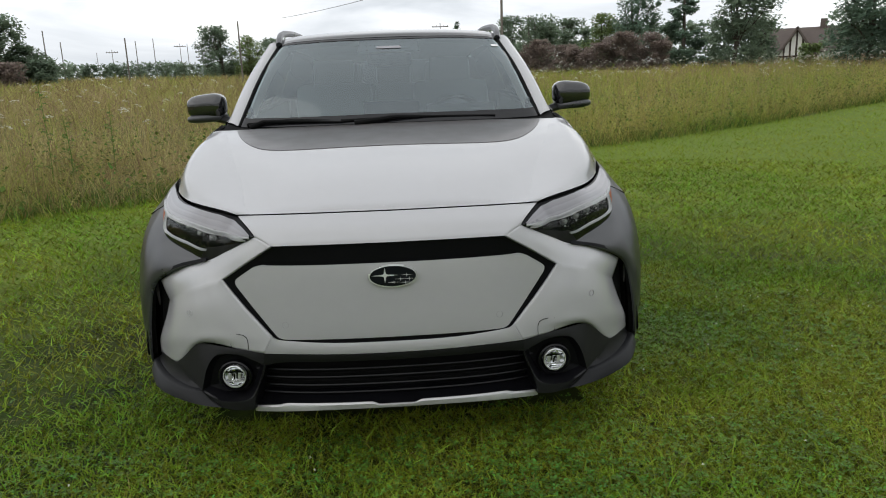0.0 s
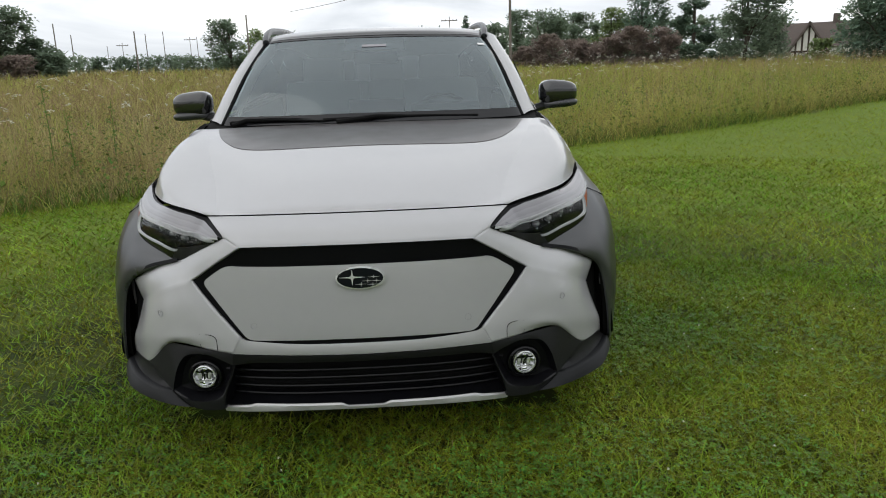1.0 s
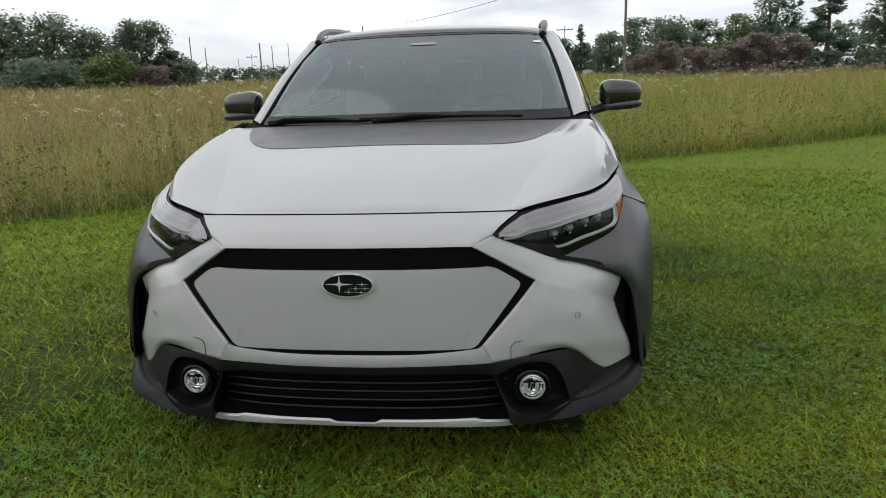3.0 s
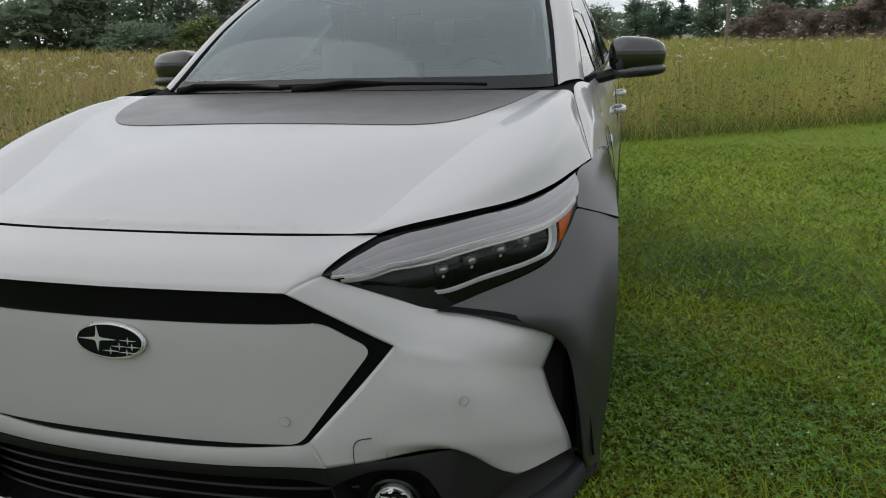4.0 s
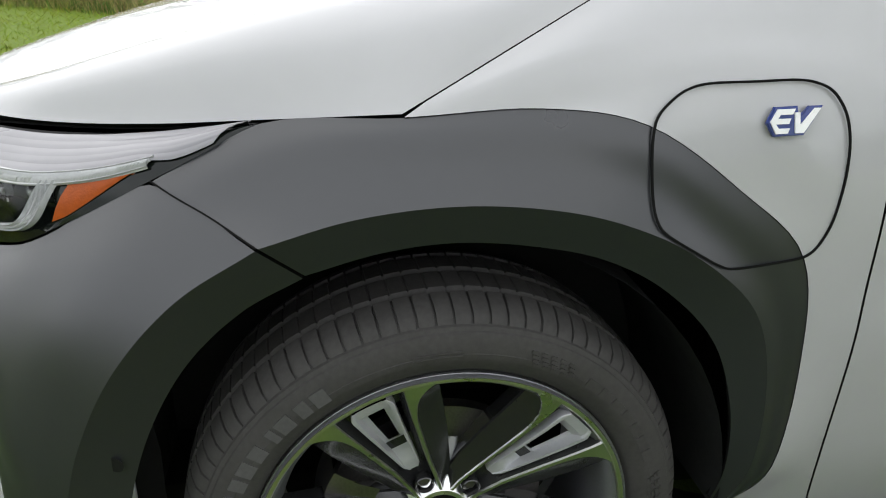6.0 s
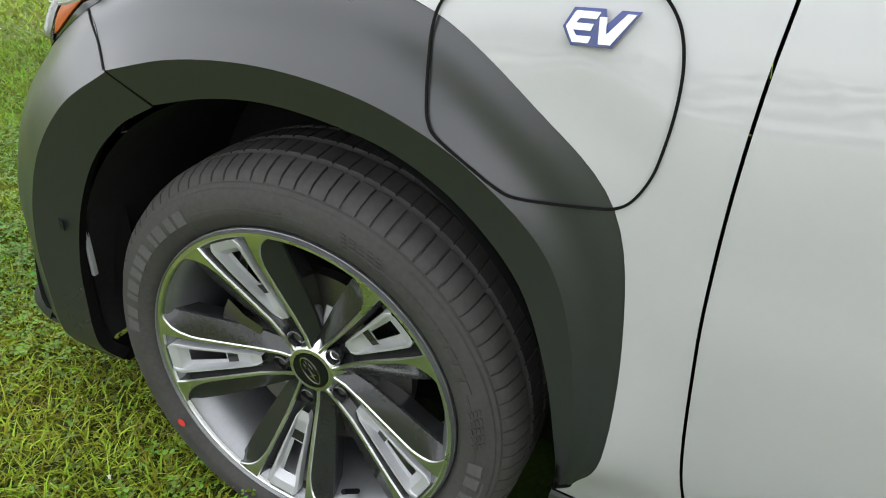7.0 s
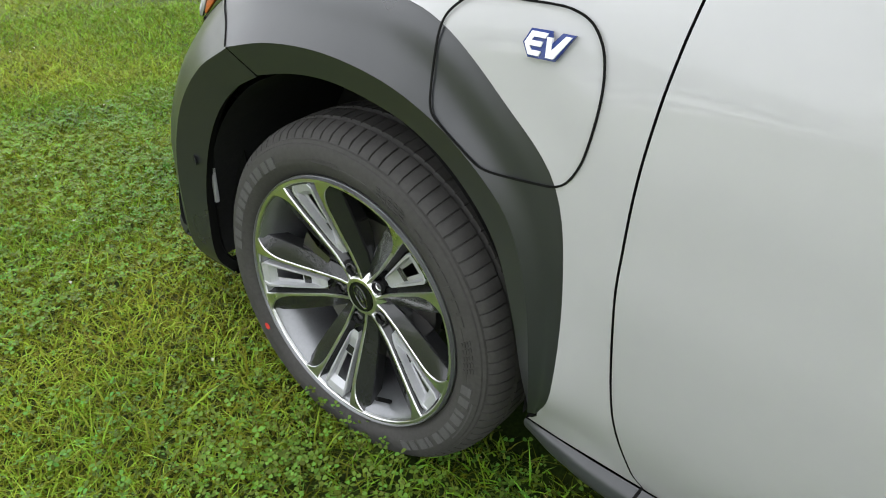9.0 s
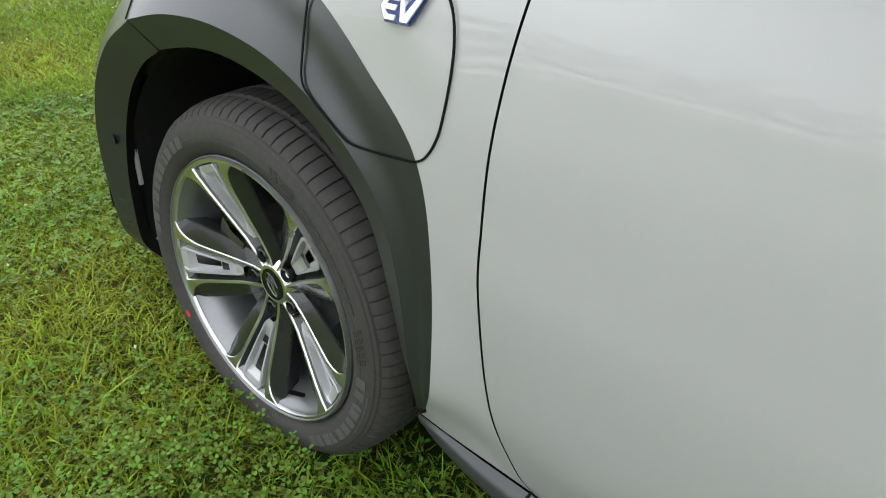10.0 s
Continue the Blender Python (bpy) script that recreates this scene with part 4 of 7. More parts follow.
# black strip laid over the joint in place of the shadow under the cladding
for s in (1, -1):
    c = np.array(spline([(.606, -.692, .720), (.655, -.660, .706), (.717, -.624, .688), (.775, -.584, .661), (.828, -.545, .624)], 8)) * np.array([s, 1, 1])
    ribbon("cladding_gap_shade", c, .011, SATIN_BLACK, car, (s * .42, -.82, .40), .0075, label="black strip for the shadowed gap between cladding and bumper cheek", thick=.004)

# front wing
WING = [
    [(.797, .232, 1.081), (.790, .340, 1.098), (.800, .460, 1.106), (.822, .575, 1.098)],
    [(.815, .160, 1.044), (.815, .290, 1.075), (.826, .430, 1.082), (.838, .566, 1.077)],
    [(.831, .098, 1.007), (.833, .240, 1.045), (.842, .400, 1.058), (.850, .559, 1.050)],
    [(.866, -.048, .924), (.858, .140, .992), (.861, .350, 1.018), (.867, .552, 1.012)],
    [(.876, .102, .935), (.878, .220, .967), (.883, .380, .980), (.888, .545, .955)],
    [(.897, .224, .918), (.898, .310, .925), (.901, .420, .920), (.904, .538, .885)],
    [(.911, .342, .842), (.912, .400, .845), (.915, .460, .838), (.917, .534, .800)],
    [(.922, .437, .756), (.922, .468, .752), (.921, .500, .738), (.921, .534, .710)],
    [(.923, .469, .609), (.922, .488, .612), (.922, .510, .614), (.922, .538, .615)],
    [(.919, .470, .433), (.914, .495, .438), (.909, .520, .440), (.900, .555, .435)],
    [(.889, .437, .345), (.882, .474, .340), (.873, .522, .333), (.866, .586, .315)],
    [(.875, .411, .310), (.864, .470, .292), (.855, .540, .280), (.846, .610, .268)],
]
_wing_top, _wing_low = sheet(WING[:4], 8, 6), sheet(WING[3:], 8, 6)
_edge = _wing_low[:, 0].copy()
_edge[:43] = FLARE_BG[12:55, 0] + np.array([.0012, 0, .001])
_wing_low = snapped(_wing_low, _edge, .6)
_rise = HOOD[35:50, -1][::-1]
_hood_edge = np.array([[np.interp(-z, -_rise[:, 2], _rise[:, k]) for k in range(3)] for z in np.clip(_wing_top[:, 0, 2], _rise[-1, 2], _rise[0, 2])]) + np.array([.001, .0005, 0])
_hood_edge[-1] = _wing_low[0, 0]
_wing_top = snapped(_wing_top, _hood_edge, .6)
_wing_top[-1] = _wing_low[0]
WING_G = np.concatenate([_wing_top, _wing_low[1:]], 0)
both("front_wing", WING_G, PAINT, car, "pearl white front wing with a charge flap", gap=0.0014, keep=("left", "right"))

# charge flap outline, laid on the wing and the cladding
def side_x(y, z):
    q = np.vstack([WING_G.reshape(-1, 3), FLARE_BG.reshape(-1, 3)])
    d = (q[:, 1] - y) ** 2 + (q[:, 2] - z) ** 2
    k = np.argsort(d)[:6]
    return float(q[k, 0].max())


_flap = [(.225, .905), (.231, .928), (.248, .946), (.266, .957), (.292, .963), (.345, .965), (.395, .967), (.420, .964), (.440, .956), (.455, .941), (.465, .922), (.471, .895), (.472, .862), (.469, .828), (.463, .797), (.450, .771), (.434, .759), (.410, .755), (.372, .752), (.334, .752), (.314, .759), (.292, .771), (.248, .797), (.234, .812), (.228, .834), (.225, .870)]
_loop = spline([(y, z, 0) for y, z in _flap], 6, closed=True)
for s in (1,):
    c = np.array([(s * side_x(y, z), y, z) for y, z, _ in _loop])
    for _ in range(30):
        c[:, 0] = (np.roll(c[:, 0], 1) + 2 * c[:, 0] + np.roll(c[:, 0], -1)) / 4
    ribbon("charge_flap_gap", c, .0029, BLACK, car, (s, 0, 0.15), .0016, label="dark gap round the charge flap", closed=True)

# badge on the flap: slanted letters with a six-sided first one, white faces on a blue edge
_m = frame_at((side_x(.392, .922) + .0015, .3925, .9225), (0, 1, .03), (1, 0, .20)) @ Matrix.Diagonal((.92, .92, 1, 1))
badge = plate("badge", [(-.0375, -.001), (-.0275, .0180), (.0035, .0185), (.0062, .0040), (.0190, .0180), (.0385, .0180), (.0140, -.0180), (-.0270, -.0185)], .004, BLUE, car, _m, "raised EV badge, white letters edged in blue", bevel=.001)
plate("letter", [(-.0335, -.0005), (-.0245, .0150), (-.0005, .0150), (-.0040, .0082), (-.0205, .0082), (-.0238, .0035), (-.0060, .0035), (-.0085, -.0032), (-.0262, -.0032), (-.0222, -.0085), (-.0070, -.0085), (-.0095, -.0150), (-.0255, -.0150)], .006, WHITE, badge, _m, "white letter face", smooth=False)
plate("letter", [(-.0010, .0105), (.0058, .0105), (.0070, -.0060), (.0255, .0150), (.0340, .0150), (.0125, -.0150), (.0008, -.0150)], .006, WHITE, badge, _m, "white letter face", smooth=False)

# doors
def door_sheet(front, y1, bulge=0.0, steps=5):
    """A door from its front edge back to y1, its lower half tucked in."""
    rows = []
    back = [.845, .868, .892, .906, .914, .920, .922, .920, .906, .884, .858, .842]
    for (fx, fy, fz), bx in zip(front, back):
        rows.append([(fx * (1 - t) + bx * t + bulge * math.sin(math.pi * t), fy * (1 - t) + y1 * t, fz + .05 * t * (1 if fz > 1.0 else max(0, (fz - .5) * 1.2 - .1))) for t in (0, .15, .4, .7, 1)])
    return sheet(rows, 6, steps)


_f1 = [(.824, .580, 1.098), (.845, .565, 1.062), (.866, .554, 1.010), (.896, .545, .925), (.908, .538, .865), (.917, .536, .800), (.922, .537, .700), (.923, .541, .615), (.912, .549, .495), (.894, .567, .395), (.865, .591, .310), (.847, .613, .268)]
DOOR1 = door_sheet(_f1, 1.60, .004)
# the door's front edge runs along the wing's rear edge
_we = WING_G[:, -1]
_lead = np.array([[np.interp(-z, -_we[:, 2], _we[:, 0]), np.interp(-z, -_we[:, 2], _we[:, 1]) + .0022, z] for z in DOOR1[:, 0, 2]])
DOOR1 = snapped(DOOR1, _lead)
_f2 = [(.845, 1.605, 1.148), (.868, 1.605, 1.112), (.892, 1.605, 1.06), (.906, 1.605, .971), (.914, 1.605, .896), (.920, 1.605, .813), (.922, 1.605, .707), (.920, 1.605, .617), (.906, 1.605, .495), (.884, 1.605, .395), (.858, 1.605, .310), (.842, 1.605, .268)]
DOOR2 = door_sheet(_f2, 2.42, .003)
DOORS = []
for g, lab in ((DOOR1, "front"), (DOOR2, "rear")):
    for s in (1, -1):
        d = panel("door", g, PAINT, car, "pearl white %s door, closed" % lab, gap=0.0014, mirrored=s < 0)
        DOORS.append(d)
        y = 1.36 if lab == "front" else 2.18
        z = .955 if lab == "front" else .985
        c = spline([(s * .905, y - .09, z - .004), (s * .935, y - .075, z), (s * .942, y, z + .003), (s * .935, y + .075, z + .004), (s * .905, y + .09, z + .004)], 6)
        tube("handle", c, .012, PAINT, d, "white pull handle")
# rear quarters, closed tail
_q = [(.845, 2.425, 1.198), (.868, 2.425, 1.162), (.892, 2.425, 1.11), (.906, 2.425, 1.01), (.914, 2.425, .926), (.920, 2.425, .826), (.922, 2.425, .714), (.920, 2.425, .62), (.906, 2.425, .50)]
_rows = [[(x, y, z), (x - .005, 2.8, z + .02), (x - .05, 3.2, z + .02), (x - .16, 3.55, z), (x - .42, 3.68, z - .01), (0, 3.70, z - .01)] for x, y, z in _q]
both("rear_quarter", sheet(_rows, 6, 3), PAINT, car, "pearl white rear quarter", gap=.002)
_rows = [[(.925, 2.36, .30), (.93, 2.42, .58), (.93, 2.72, .80), (.93, 3.02, .58), (.92, 3.10, .32)], [(.905, 2.33, .28), (.91, 2.35, .60), (.91, 2.72, .86), (.90, 3.10, .60), (.87, 3.25, .30)]]
both("rear_arch_piece", sheet(_rows, 8, 4), CLAD, car, "matte grey rear arch cladding", gap=0, thick=.03)
both("rear_bumper", sheet([[(.88, 3.05, .50), (.84, 3.35, .50), (.70, 3.60, .50), (.40, 3.70, .50), (0, 3.72, .50)], [(.87, 3.10, .30), (.82, 3.35, .28), (.68, 3.58, .28), (.38, 3.66, .28), (0, 3.68, .28)]], 5, 4), CLAD_LOW, car, "grey plastic rear bumper", gap=0)
# sills
SILL = [
    [(.873, .405, .306), (.862, .470, .288), (.850, .60, .270), (.845, 1.0, .268), (.843, 1.6, .268), (.845, 2.38, .272)],
    [(.872, .402, .292), (.872, .470, .272), (.868, .60, .250), (.866, 1.0, .246), (.866, 1.6, .246), (.868, 2.38, .250)],
    [(.845, .400, .262), (.850, .470, .232), (.852, .60, .212), (.852, 1.0, .208), (.852, 1.6, .208), (.850, 2.38, .212)],
    [(.74, .400, .24), (.74, .470, .205), (.74, .60, .185), (.74, 1.0, .18), (.74, 1.6, .18), (.74, 2.38, .185)],
]
for s in (1, -1):
    sill = panel("sill", sheet(SILL, 6, 4), SILL_GREY, car, "dark grey plastic sill below the doors", gap=0.001, mirrored=s < 0)
    ribbon("sill_joint", spline([(s * .846, .610, .272), (s * .870, .604, .250), (s * .853, .600, .212)], 5), .005, BLACK, sill, (s, 0, -.1), .0015)

# windscreen, pillars, roof
_b = [(0, .352, 1.091), (.378, .384, 1.088), (.655, .440, 1.089), (.722, .470, 1.092)]
_t = [(0, 1.003, 1.513), (.314, 1.020, 1.512), (.545, 1.062, 1.503), (.604, 1.120, 1.498)]
_mid = [tuple(np.array(p) * .5 + np.array(q) * .5 + np.array([.004 * (x > .1), -.018, .018])) for (p, q, x) in ((p, q, p[0]) for p, q in zip(_b, _t))]
_mid[-1] = (.667, .800, 1.318)
SCREEN = sheet([mirror_row(_b), mirror_row(_mid), mirror_row(_t)], 6, 10)
windscreen = panel("windscreen", SCREEN, GLASS, car, "raked windscreen mirroring the overcast sky", gap=0.0, thick=.004, core=False)
windscreen.visible_shadow = False
_n = normals(SCREEN)
_n = _n if _n[5, 5, 2] > 0 else -_n
def on_screen(x0, x1, v0, v1, name, mat, label="", lift=.002, parent=windscreen, n=6):
    u = np.linspace(x0, x1, n)
    g = np.stack([on_grid(SCREEN, u, np.full(n, v), lift, _n) for v in np.linspace(v0, v1, 5)])
    return panel(name, g, mat, parent, label, gap=0, thick=.002, core=False)


on_screen(.825, .880, .845, .872, "inspection_sticker", WHITE, "small pale sticker", lift=.004)
on_screen(.468, .532, .835, .868, "mirror_shroud", LENS_GREY, "pale shroud behind the glass", lift=.003)
# dark ceramic borders
on_screen(.0, 1.0, .0, .085, "screen_border", GLOSS_BLACK, "black lower border of the glass", n=40)
on_screen(.0, 1.0, .975, 1.0, "screen_border", GLOSS_BLACK, n=40)
on_screen(.0, .022, .0, 1.0, "screen_border", GLOSS_BLACK, n=4)
on_screen(.978, 1.0, .0, 1.0, "screen_border", GLOSS_BLACK, n=4)
on_screen(.42, .58, .80, .975, "camera_patch", DASH, "dark patch behind the mirror", lift=-.004, n=10)
# pillars
PILLAR = [
    [(.724, .472, 1.093), (.668, .802, 1.320), (.606, 1.122, 1.500)],
    [(.752, .490, 1.107), (.697, .818, 1.335), (.635, 1.136, 1.516)],
    [(.788, .540, 1.112), (.733, .852, 1.328), (.668, 1.165, 1.508)],
    [(.805, .590, 1.104), (.752, .885, 1.312), (.686, 1.195, 1.492)],
]
both("pillar", sheet(PILLAR, 10, 5), PAINT, car, "white front pillar", gap=0.0005, keep=())
for s in (1, -1):
    c = spline([(s * .722, .470, 1.094), (s * .667, .800, 1.321), (s * .604, 1.120, 1.501)], 12)
    tube("pillar_seal", c, .007, BLACK, car)
# cowl between bonnet, screen and pillar
_c0 = even(spline(mirror_row([(0, .362, 1.078), (.38, .394, 1.075), (.70, .345, 1.076), (.798, .242, 1.070)]), 10), 41)
_c1 = even(spline(mirror_row([(0, .372, 1.090), (.38, .404, 1.088), (.655, .450, 1.089), (.79, .545, 1.106)]), 10), 41)
panel("cowl", np.stack([_c0, _c0 * .5 + _c1 * .5 + np.array([0, 0, -.012]), _c1]), BLACK, car, "black cowl under the wipers", gap=0, thick=.02)
# roof
ROOF = []
for y, z, w, e in ((1.005, 1.518, .606, .020), (1.06, 1.545, .630, .040), (1.25, 1.574, .650, .060), (1.7, 1.600, .655, .070), (2.3, 1.600, .645, .075), (2.9, 1.565, .620, .080), (3.3, 1.51, .59, .085)):
    dy = .115 if y < 1.2 else 0
    ROOF.append(mirror_row([(0, y, z), (w * .5, y + dy * .15, z - e * .12), (w * .85, y + dy * .5, z - e * .45), (w, y + dy, z - e * .95)]))
panel("roof", sheet(ROOF, 7, 5), MIRROR_BLACK, car, "gloss black roof", gap=0.001)
for s in (1, -1):
    c = spline([(s * .604, 1.10, 1.498), (s * .612, 1.17, 1.532), (s * .617, 1.28, 1.562), (s * .616, 1.45, 1.582), (s * .610, 1.9, 1.600), (s * .600, 2.5, 1.584), (s * .585, 2.95, 1.56), (s * .575, 3.05, 1.52)], 8)
    tube("roof_rail", c, .018, CLAD, car, "dark grey roof rail")
    # cant rail, side glass, door frames
    both_rows = [[(.688, 1.190, 1.492), (.700, 1.6, 1.515), (.690, 2.2, 1.510), (.665, 2.9, 1.470)], [(.668, 1.165, 1.508), (.668, 1.6, 1.548), (.655, 2.2, 1.545), (.630, 2.9, 1.505)]]
    panel("cant_rail", sheet(both_rows, 6, 4), GLOSS_BLACK, car, "black rail over the side windows", gap=0, mirrored=s < 0)
    glass_rows = [[(.806, .60, 1.102), (.838, 1.0, 1.125), (.843, 1.6, 1.148), (.843, 2.42, 1.198)], [(.755, .90, 1.302), (.772, 1.25, 1.33), (.778, 1.6, 1.345), (.765, 2.35, 1.36)], [(.690, 1.195, 1.488), (.694, 1.4, 1.500), (.702, 1.6, 1.512), (.690, 2.25, 1.508)]]
    panel("side_window", sheet(glass_rows, 6, 5), GLASS_DARK, car, "tinted side window", gap=0, thick=.003, mirrored=s < 0, core=False)
    quarter_rows = [[(.843, 2.43, 1.198), (.80, 2.9, 1.20), (.70, 3.3, 1.20), (.45, 3.55, 1.19), (0, 3.62, 1.19)], [(.690, 2.26, 1.508), (.665, 2.75, 1.485), (.62, 3.05, 1.47), (.40, 3.25, 1.49), (0, 3.30, 1.51)]]
    panel("rear_glass", sheet(quarter_rows, 6, 6), GLASS_DARK, car, "dark rear glass", gap=0, thick=.003, mirrored=s < 0, core=False)
    ribbon("belt_trim", spline([(s * .812, .60, 1.103), (s * .846, 1.0, 1.130), (s * .850, 1.6, 1.152), (s * .850, 2.42, 1.202)], 8), .020, GLOSS_BLACK, car, (s * .93, 0, .3), .004, label="black belt trim")
    ribbon("window_post", spline([(s * .846, 1.60, 1.148), (s * .781, 1.60, 1.345), (s * .705, 1.60, 1.513)], 6), .09, GLOSS_BLACK, car, (s * .95, 0, .3), .004, label="black door post")
    ribbon("window_post", spline([(s * .850, .98, 1.118), (s * .806, 1.02, 1.235), (s * .762, 1.05, 1.345)], 6), .016, GLOSS_BLACK, car, (s * .95, 0, .3), .004)

    # door mirror
    bm = bmesh.new()
    bmesh.ops.create_uvsphere(bm, u_segments=28, v_segments=18, radius=1)
    for v in bm.verts:
        x, y, z = v.co
        p = 3.2
        k = (abs(x) ** p + abs(y) ** p + abs(z) ** p) ** (-1 / p)
        x, y, z = x * k, y * k, z * k
        out = (x + 1) / 2
        v.co = (x * .104, y * (.072 - .018 * out) + (.012 if y > 0 else 0) + .020 * out, z * (.074 - .012 * out) - .008 * out * (z > 0))
    cap = bm
    cap.transform(Matrix.Diagonal((s, 1, 1, 1)))
    if s < 0:
        bmesh.ops.reverse_faces(cap, faces=cap.faces[:])
    cap.transform(pose(s * .982, .90, 1.186))
    mirror = part("door_mirror", cap, MIRROR_BLACK, car, "gloss black door mirror on a dark foot")
    bm = bmesh.new()
    bmesh.ops.create_uvsphere(bm, u_segments=24, v_segments=12, radius=1)
    for v in bm.verts:
        x, y, z = v.co
        k = (abs(x) ** 3 + abs(y) ** 3 + abs(z) ** 3) ** (-1 / 3)
        v.co = (x * k * .106, y * k * .066 + .012, z * k * .024 - .060 + (x * k) * .006)
    bm.transform(pose(s * .982, .90, 1.186))
    part("mirror_base", bm, CLAD, mirror, "dark grey lower shell")
    c = spline([(s * .80, .80, 1.098), (s * .845, .84, 1.106), (s * .90, .885, 1.118), (s * .95, .90, 1.128)], 6)
    tube("mirror_foot", c, .022, CLAD_LOW, mirror, sides=10)
    m = frame_at((s * .982, .967, 1.186), (1, 0, 0), (0, 1, 0))
    plate("mirror_glass", [(x * .085, y * .042) for x, y in hex_outline([(.9, 1), (1, .0), (.9, -1)])], .002, CHROME, mirror, m)

# wipers
for pts in ([(-.680, .452, 1.100), (-.60, .446, 1.108), (-.45, .412, 1.112), (-.22, .375, 1.102)], [(-.23, .382, 1.106), (.02, .375, 1.112), (.20, .388, 1.112), (.50, .420, 1.104)]):
    c = spline(pts, 8)
    w = tube("wiper", c, .009, BLACK, car, "black wiper resting at the foot of the glass", sides=6, taper=.005)
    tube("wiper_blade", c + np.array([0, .020, .004]), .006, BLACK, w, sides=6)
    tube("wiper_hub", [c[2] + np.array([0, -.03, -.012]), c[8] + np.array([0, -.004, .004]), c[14]], .013, BLACK, w, sides=8, taper=.008)


# ---- wheels ----


def build_wheel(x_out, y, z):
    """A wheel at the left side: its outer face at x_out; turned or mirrored copies serve the other corners."""
    # barrel and lip as the wheel's own mesh
    prof = [(-.200, .232), (-.195, .246), (-.06, .225), (-.030, .236), (-.014, .2445), (-.010, .2490), (-.006, .2575), (-.008, .2620), (-.022, .2620), (-.03, .256)]
    v, f = revolve(prof, 96)
    wheel = mesh_part("wheel", v, f, BARREL, car, "multi-spoke alloy wheel with machined faces", autosmooth=40)
    lip, lf = revolve([(-.0045, .2570), (-.0014, .2578), (-.0006, .2590), (-.0070, .2610)], 96)
    mesh_part("rim_lip", lip, lf, BARREL, wheel, "silver-grey lip of the rim")
    # tyre
    prof = [(-.028, .256), (-.010, .2655), (-.0015, .274), (.0035, .286), (.0045, .289), (.0048, .296), (.0040, .2965), (.0035, .310), (-.001, .322), (-.004, .3235), (-.006, .3285), (-.010, .330), (-.0135, .3355), (-.020, .3420),
            (-.040, .3500), (-.055, .3530), (-.058, .3460), (-.064, .3460), (-.067, .3540), (-.108, .3560), (-.111, .3480), (-.119, .3480), (-.122, .3560), (-.163, .354), (-.166, .3460), (-.172, .3460), (-.175, .3530), (-.190, .3500), (-.210, .342), (-.222, .326), (-.232, .30), (-.226, .27), (-.20, .256)]
    blocks = 92
    sub = (0.0, .42, .84, .87, .97)
    verts, faces = [], []
    n = len(prof)
    angles = [2 * math.pi * (b + u) / blocks for b in range(blocks) for u in sub]
    for k, a in enumerate(angles):
        cut = k % 5 >= 3
        for i, (x, r) in enumerate(prof):
            # slits run across the shoulder and the ribs
            if cut and (12 <= i <= 15 or 26 <= i <= 28):
                r -= .0045
            elif cut and i in (18, 19, 22, 23):
                r -= .0022
            lean = .05 * max(0, (-.02 - x)) / .03 * .06
            verts.append((x, r * math.cos(a + lean), r * math.sin(a + lean)))
    m = len(angles)
    for k in range(m):
        for i in range(n - 1):
            p, q = k * n + i, ((k + 1) % m) * n + i
            faces.append((p, p + 1, q + 1, q))
    tyre = mesh_part("tyre", verts, faces, RUBBER, wheel, "black road tyre with raised sidewall markings", autosmooth=28)

    def arc_block(a0, a1, r0, r1, mat, name, lift=.0008, steps=4, x0=.0042):
        """A raised mark on the sidewall, between two angles and two radii."""
        a = np.linspace(radians(a0), radians(a1), steps)
        xs = lambda r: np.interp(r, [.274, .286, .296, .310, .322], [-.0015, .0035, .0048, .0035, -.001])
        vs = [(xs(r) + h, r * math.cos(t), r * math.sin(t)) for h in (lift, -.002) for r in (r0, r1) for t in a]
        k = steps
        fs = []
        for i in range(k - 1):
            fs += [(i, i + 1, k + i + 1, k + i), (i, 2 * k + i, 2 * k + i + 1, i + 1), (k + i, k + i + 1, 3 * k + i + 1, 3 * k + i)]
        fs += [(0, k, 3 * k, 2 * k), (k - 1, 3 * k - 1, 4 * k - 1, 2 * k - 1)]
        return mesh_part(name, vs, fs, mat, tyre, smooth=False)
    for start in (121, 301):
        for k in range(11):
            arc_block(start + 5.2 * k, start + 5.2 * k + (3.9, 3.2, 4.2, 2.0, 3.7)[k % 5], .2875, .3085, RUBBER_MARK, "sidewall_bar", lift=.0018)
    for k in range(7):
        arc_block(20 + 5.0 * k, 20 + 5.0 * k + 3.9, .291, .304, RUBBER, "sidewall_bar", lift=.0016)
    for k in range(5):
        for j in range(4):
            for base in (58, 2):
                arc_block(base + 2.6 * k + .5 * j, base + 2.6 * k + 1.6 + .5 * j, .2895 + .0055 * j, .2932 + .0055 * j, RUBBER, "sidewall_block", lift=.0016, steps=2)
    arc_block(88, 100, .293, .2945, RUBBER, "sidewall_line", lift=.0014)
    arc_block(88, 100, .299, .3005, RUBBER, "sidewall_line", lift=.0014)
    arc_block(330, 351, .3125, .3150, RUBBER_MARK, "sidewall_line", lift=.0010, steps=8)
    v = [(.0030 + .0012 * (i == 0), .2835 * math.cos(radians(214)) + r * math.cos(t), .2835 * math.sin(radians(214)) + r * math.sin(t)) for i, r in enumerate((0, .008)) for t in np.linspace(0, 2 * math.pi, 12, endpoint=False)]
    mesh_part("paint_dot", [(x + .002, a, b) for x, a, b in v[12:]], [tuple(range(12))], RED_MARK, tyre, "red chalk dot")

    # five dished double spokes: machined arms that flare into the rim, dark flanks, a silver pocket between the arms
    def face_x(r):
        return np.interp(r, [.03, .06, .10, .15, .20, .235, .258], [-.052, -.051, -.043, -.029, -.015, -.007, -.004])

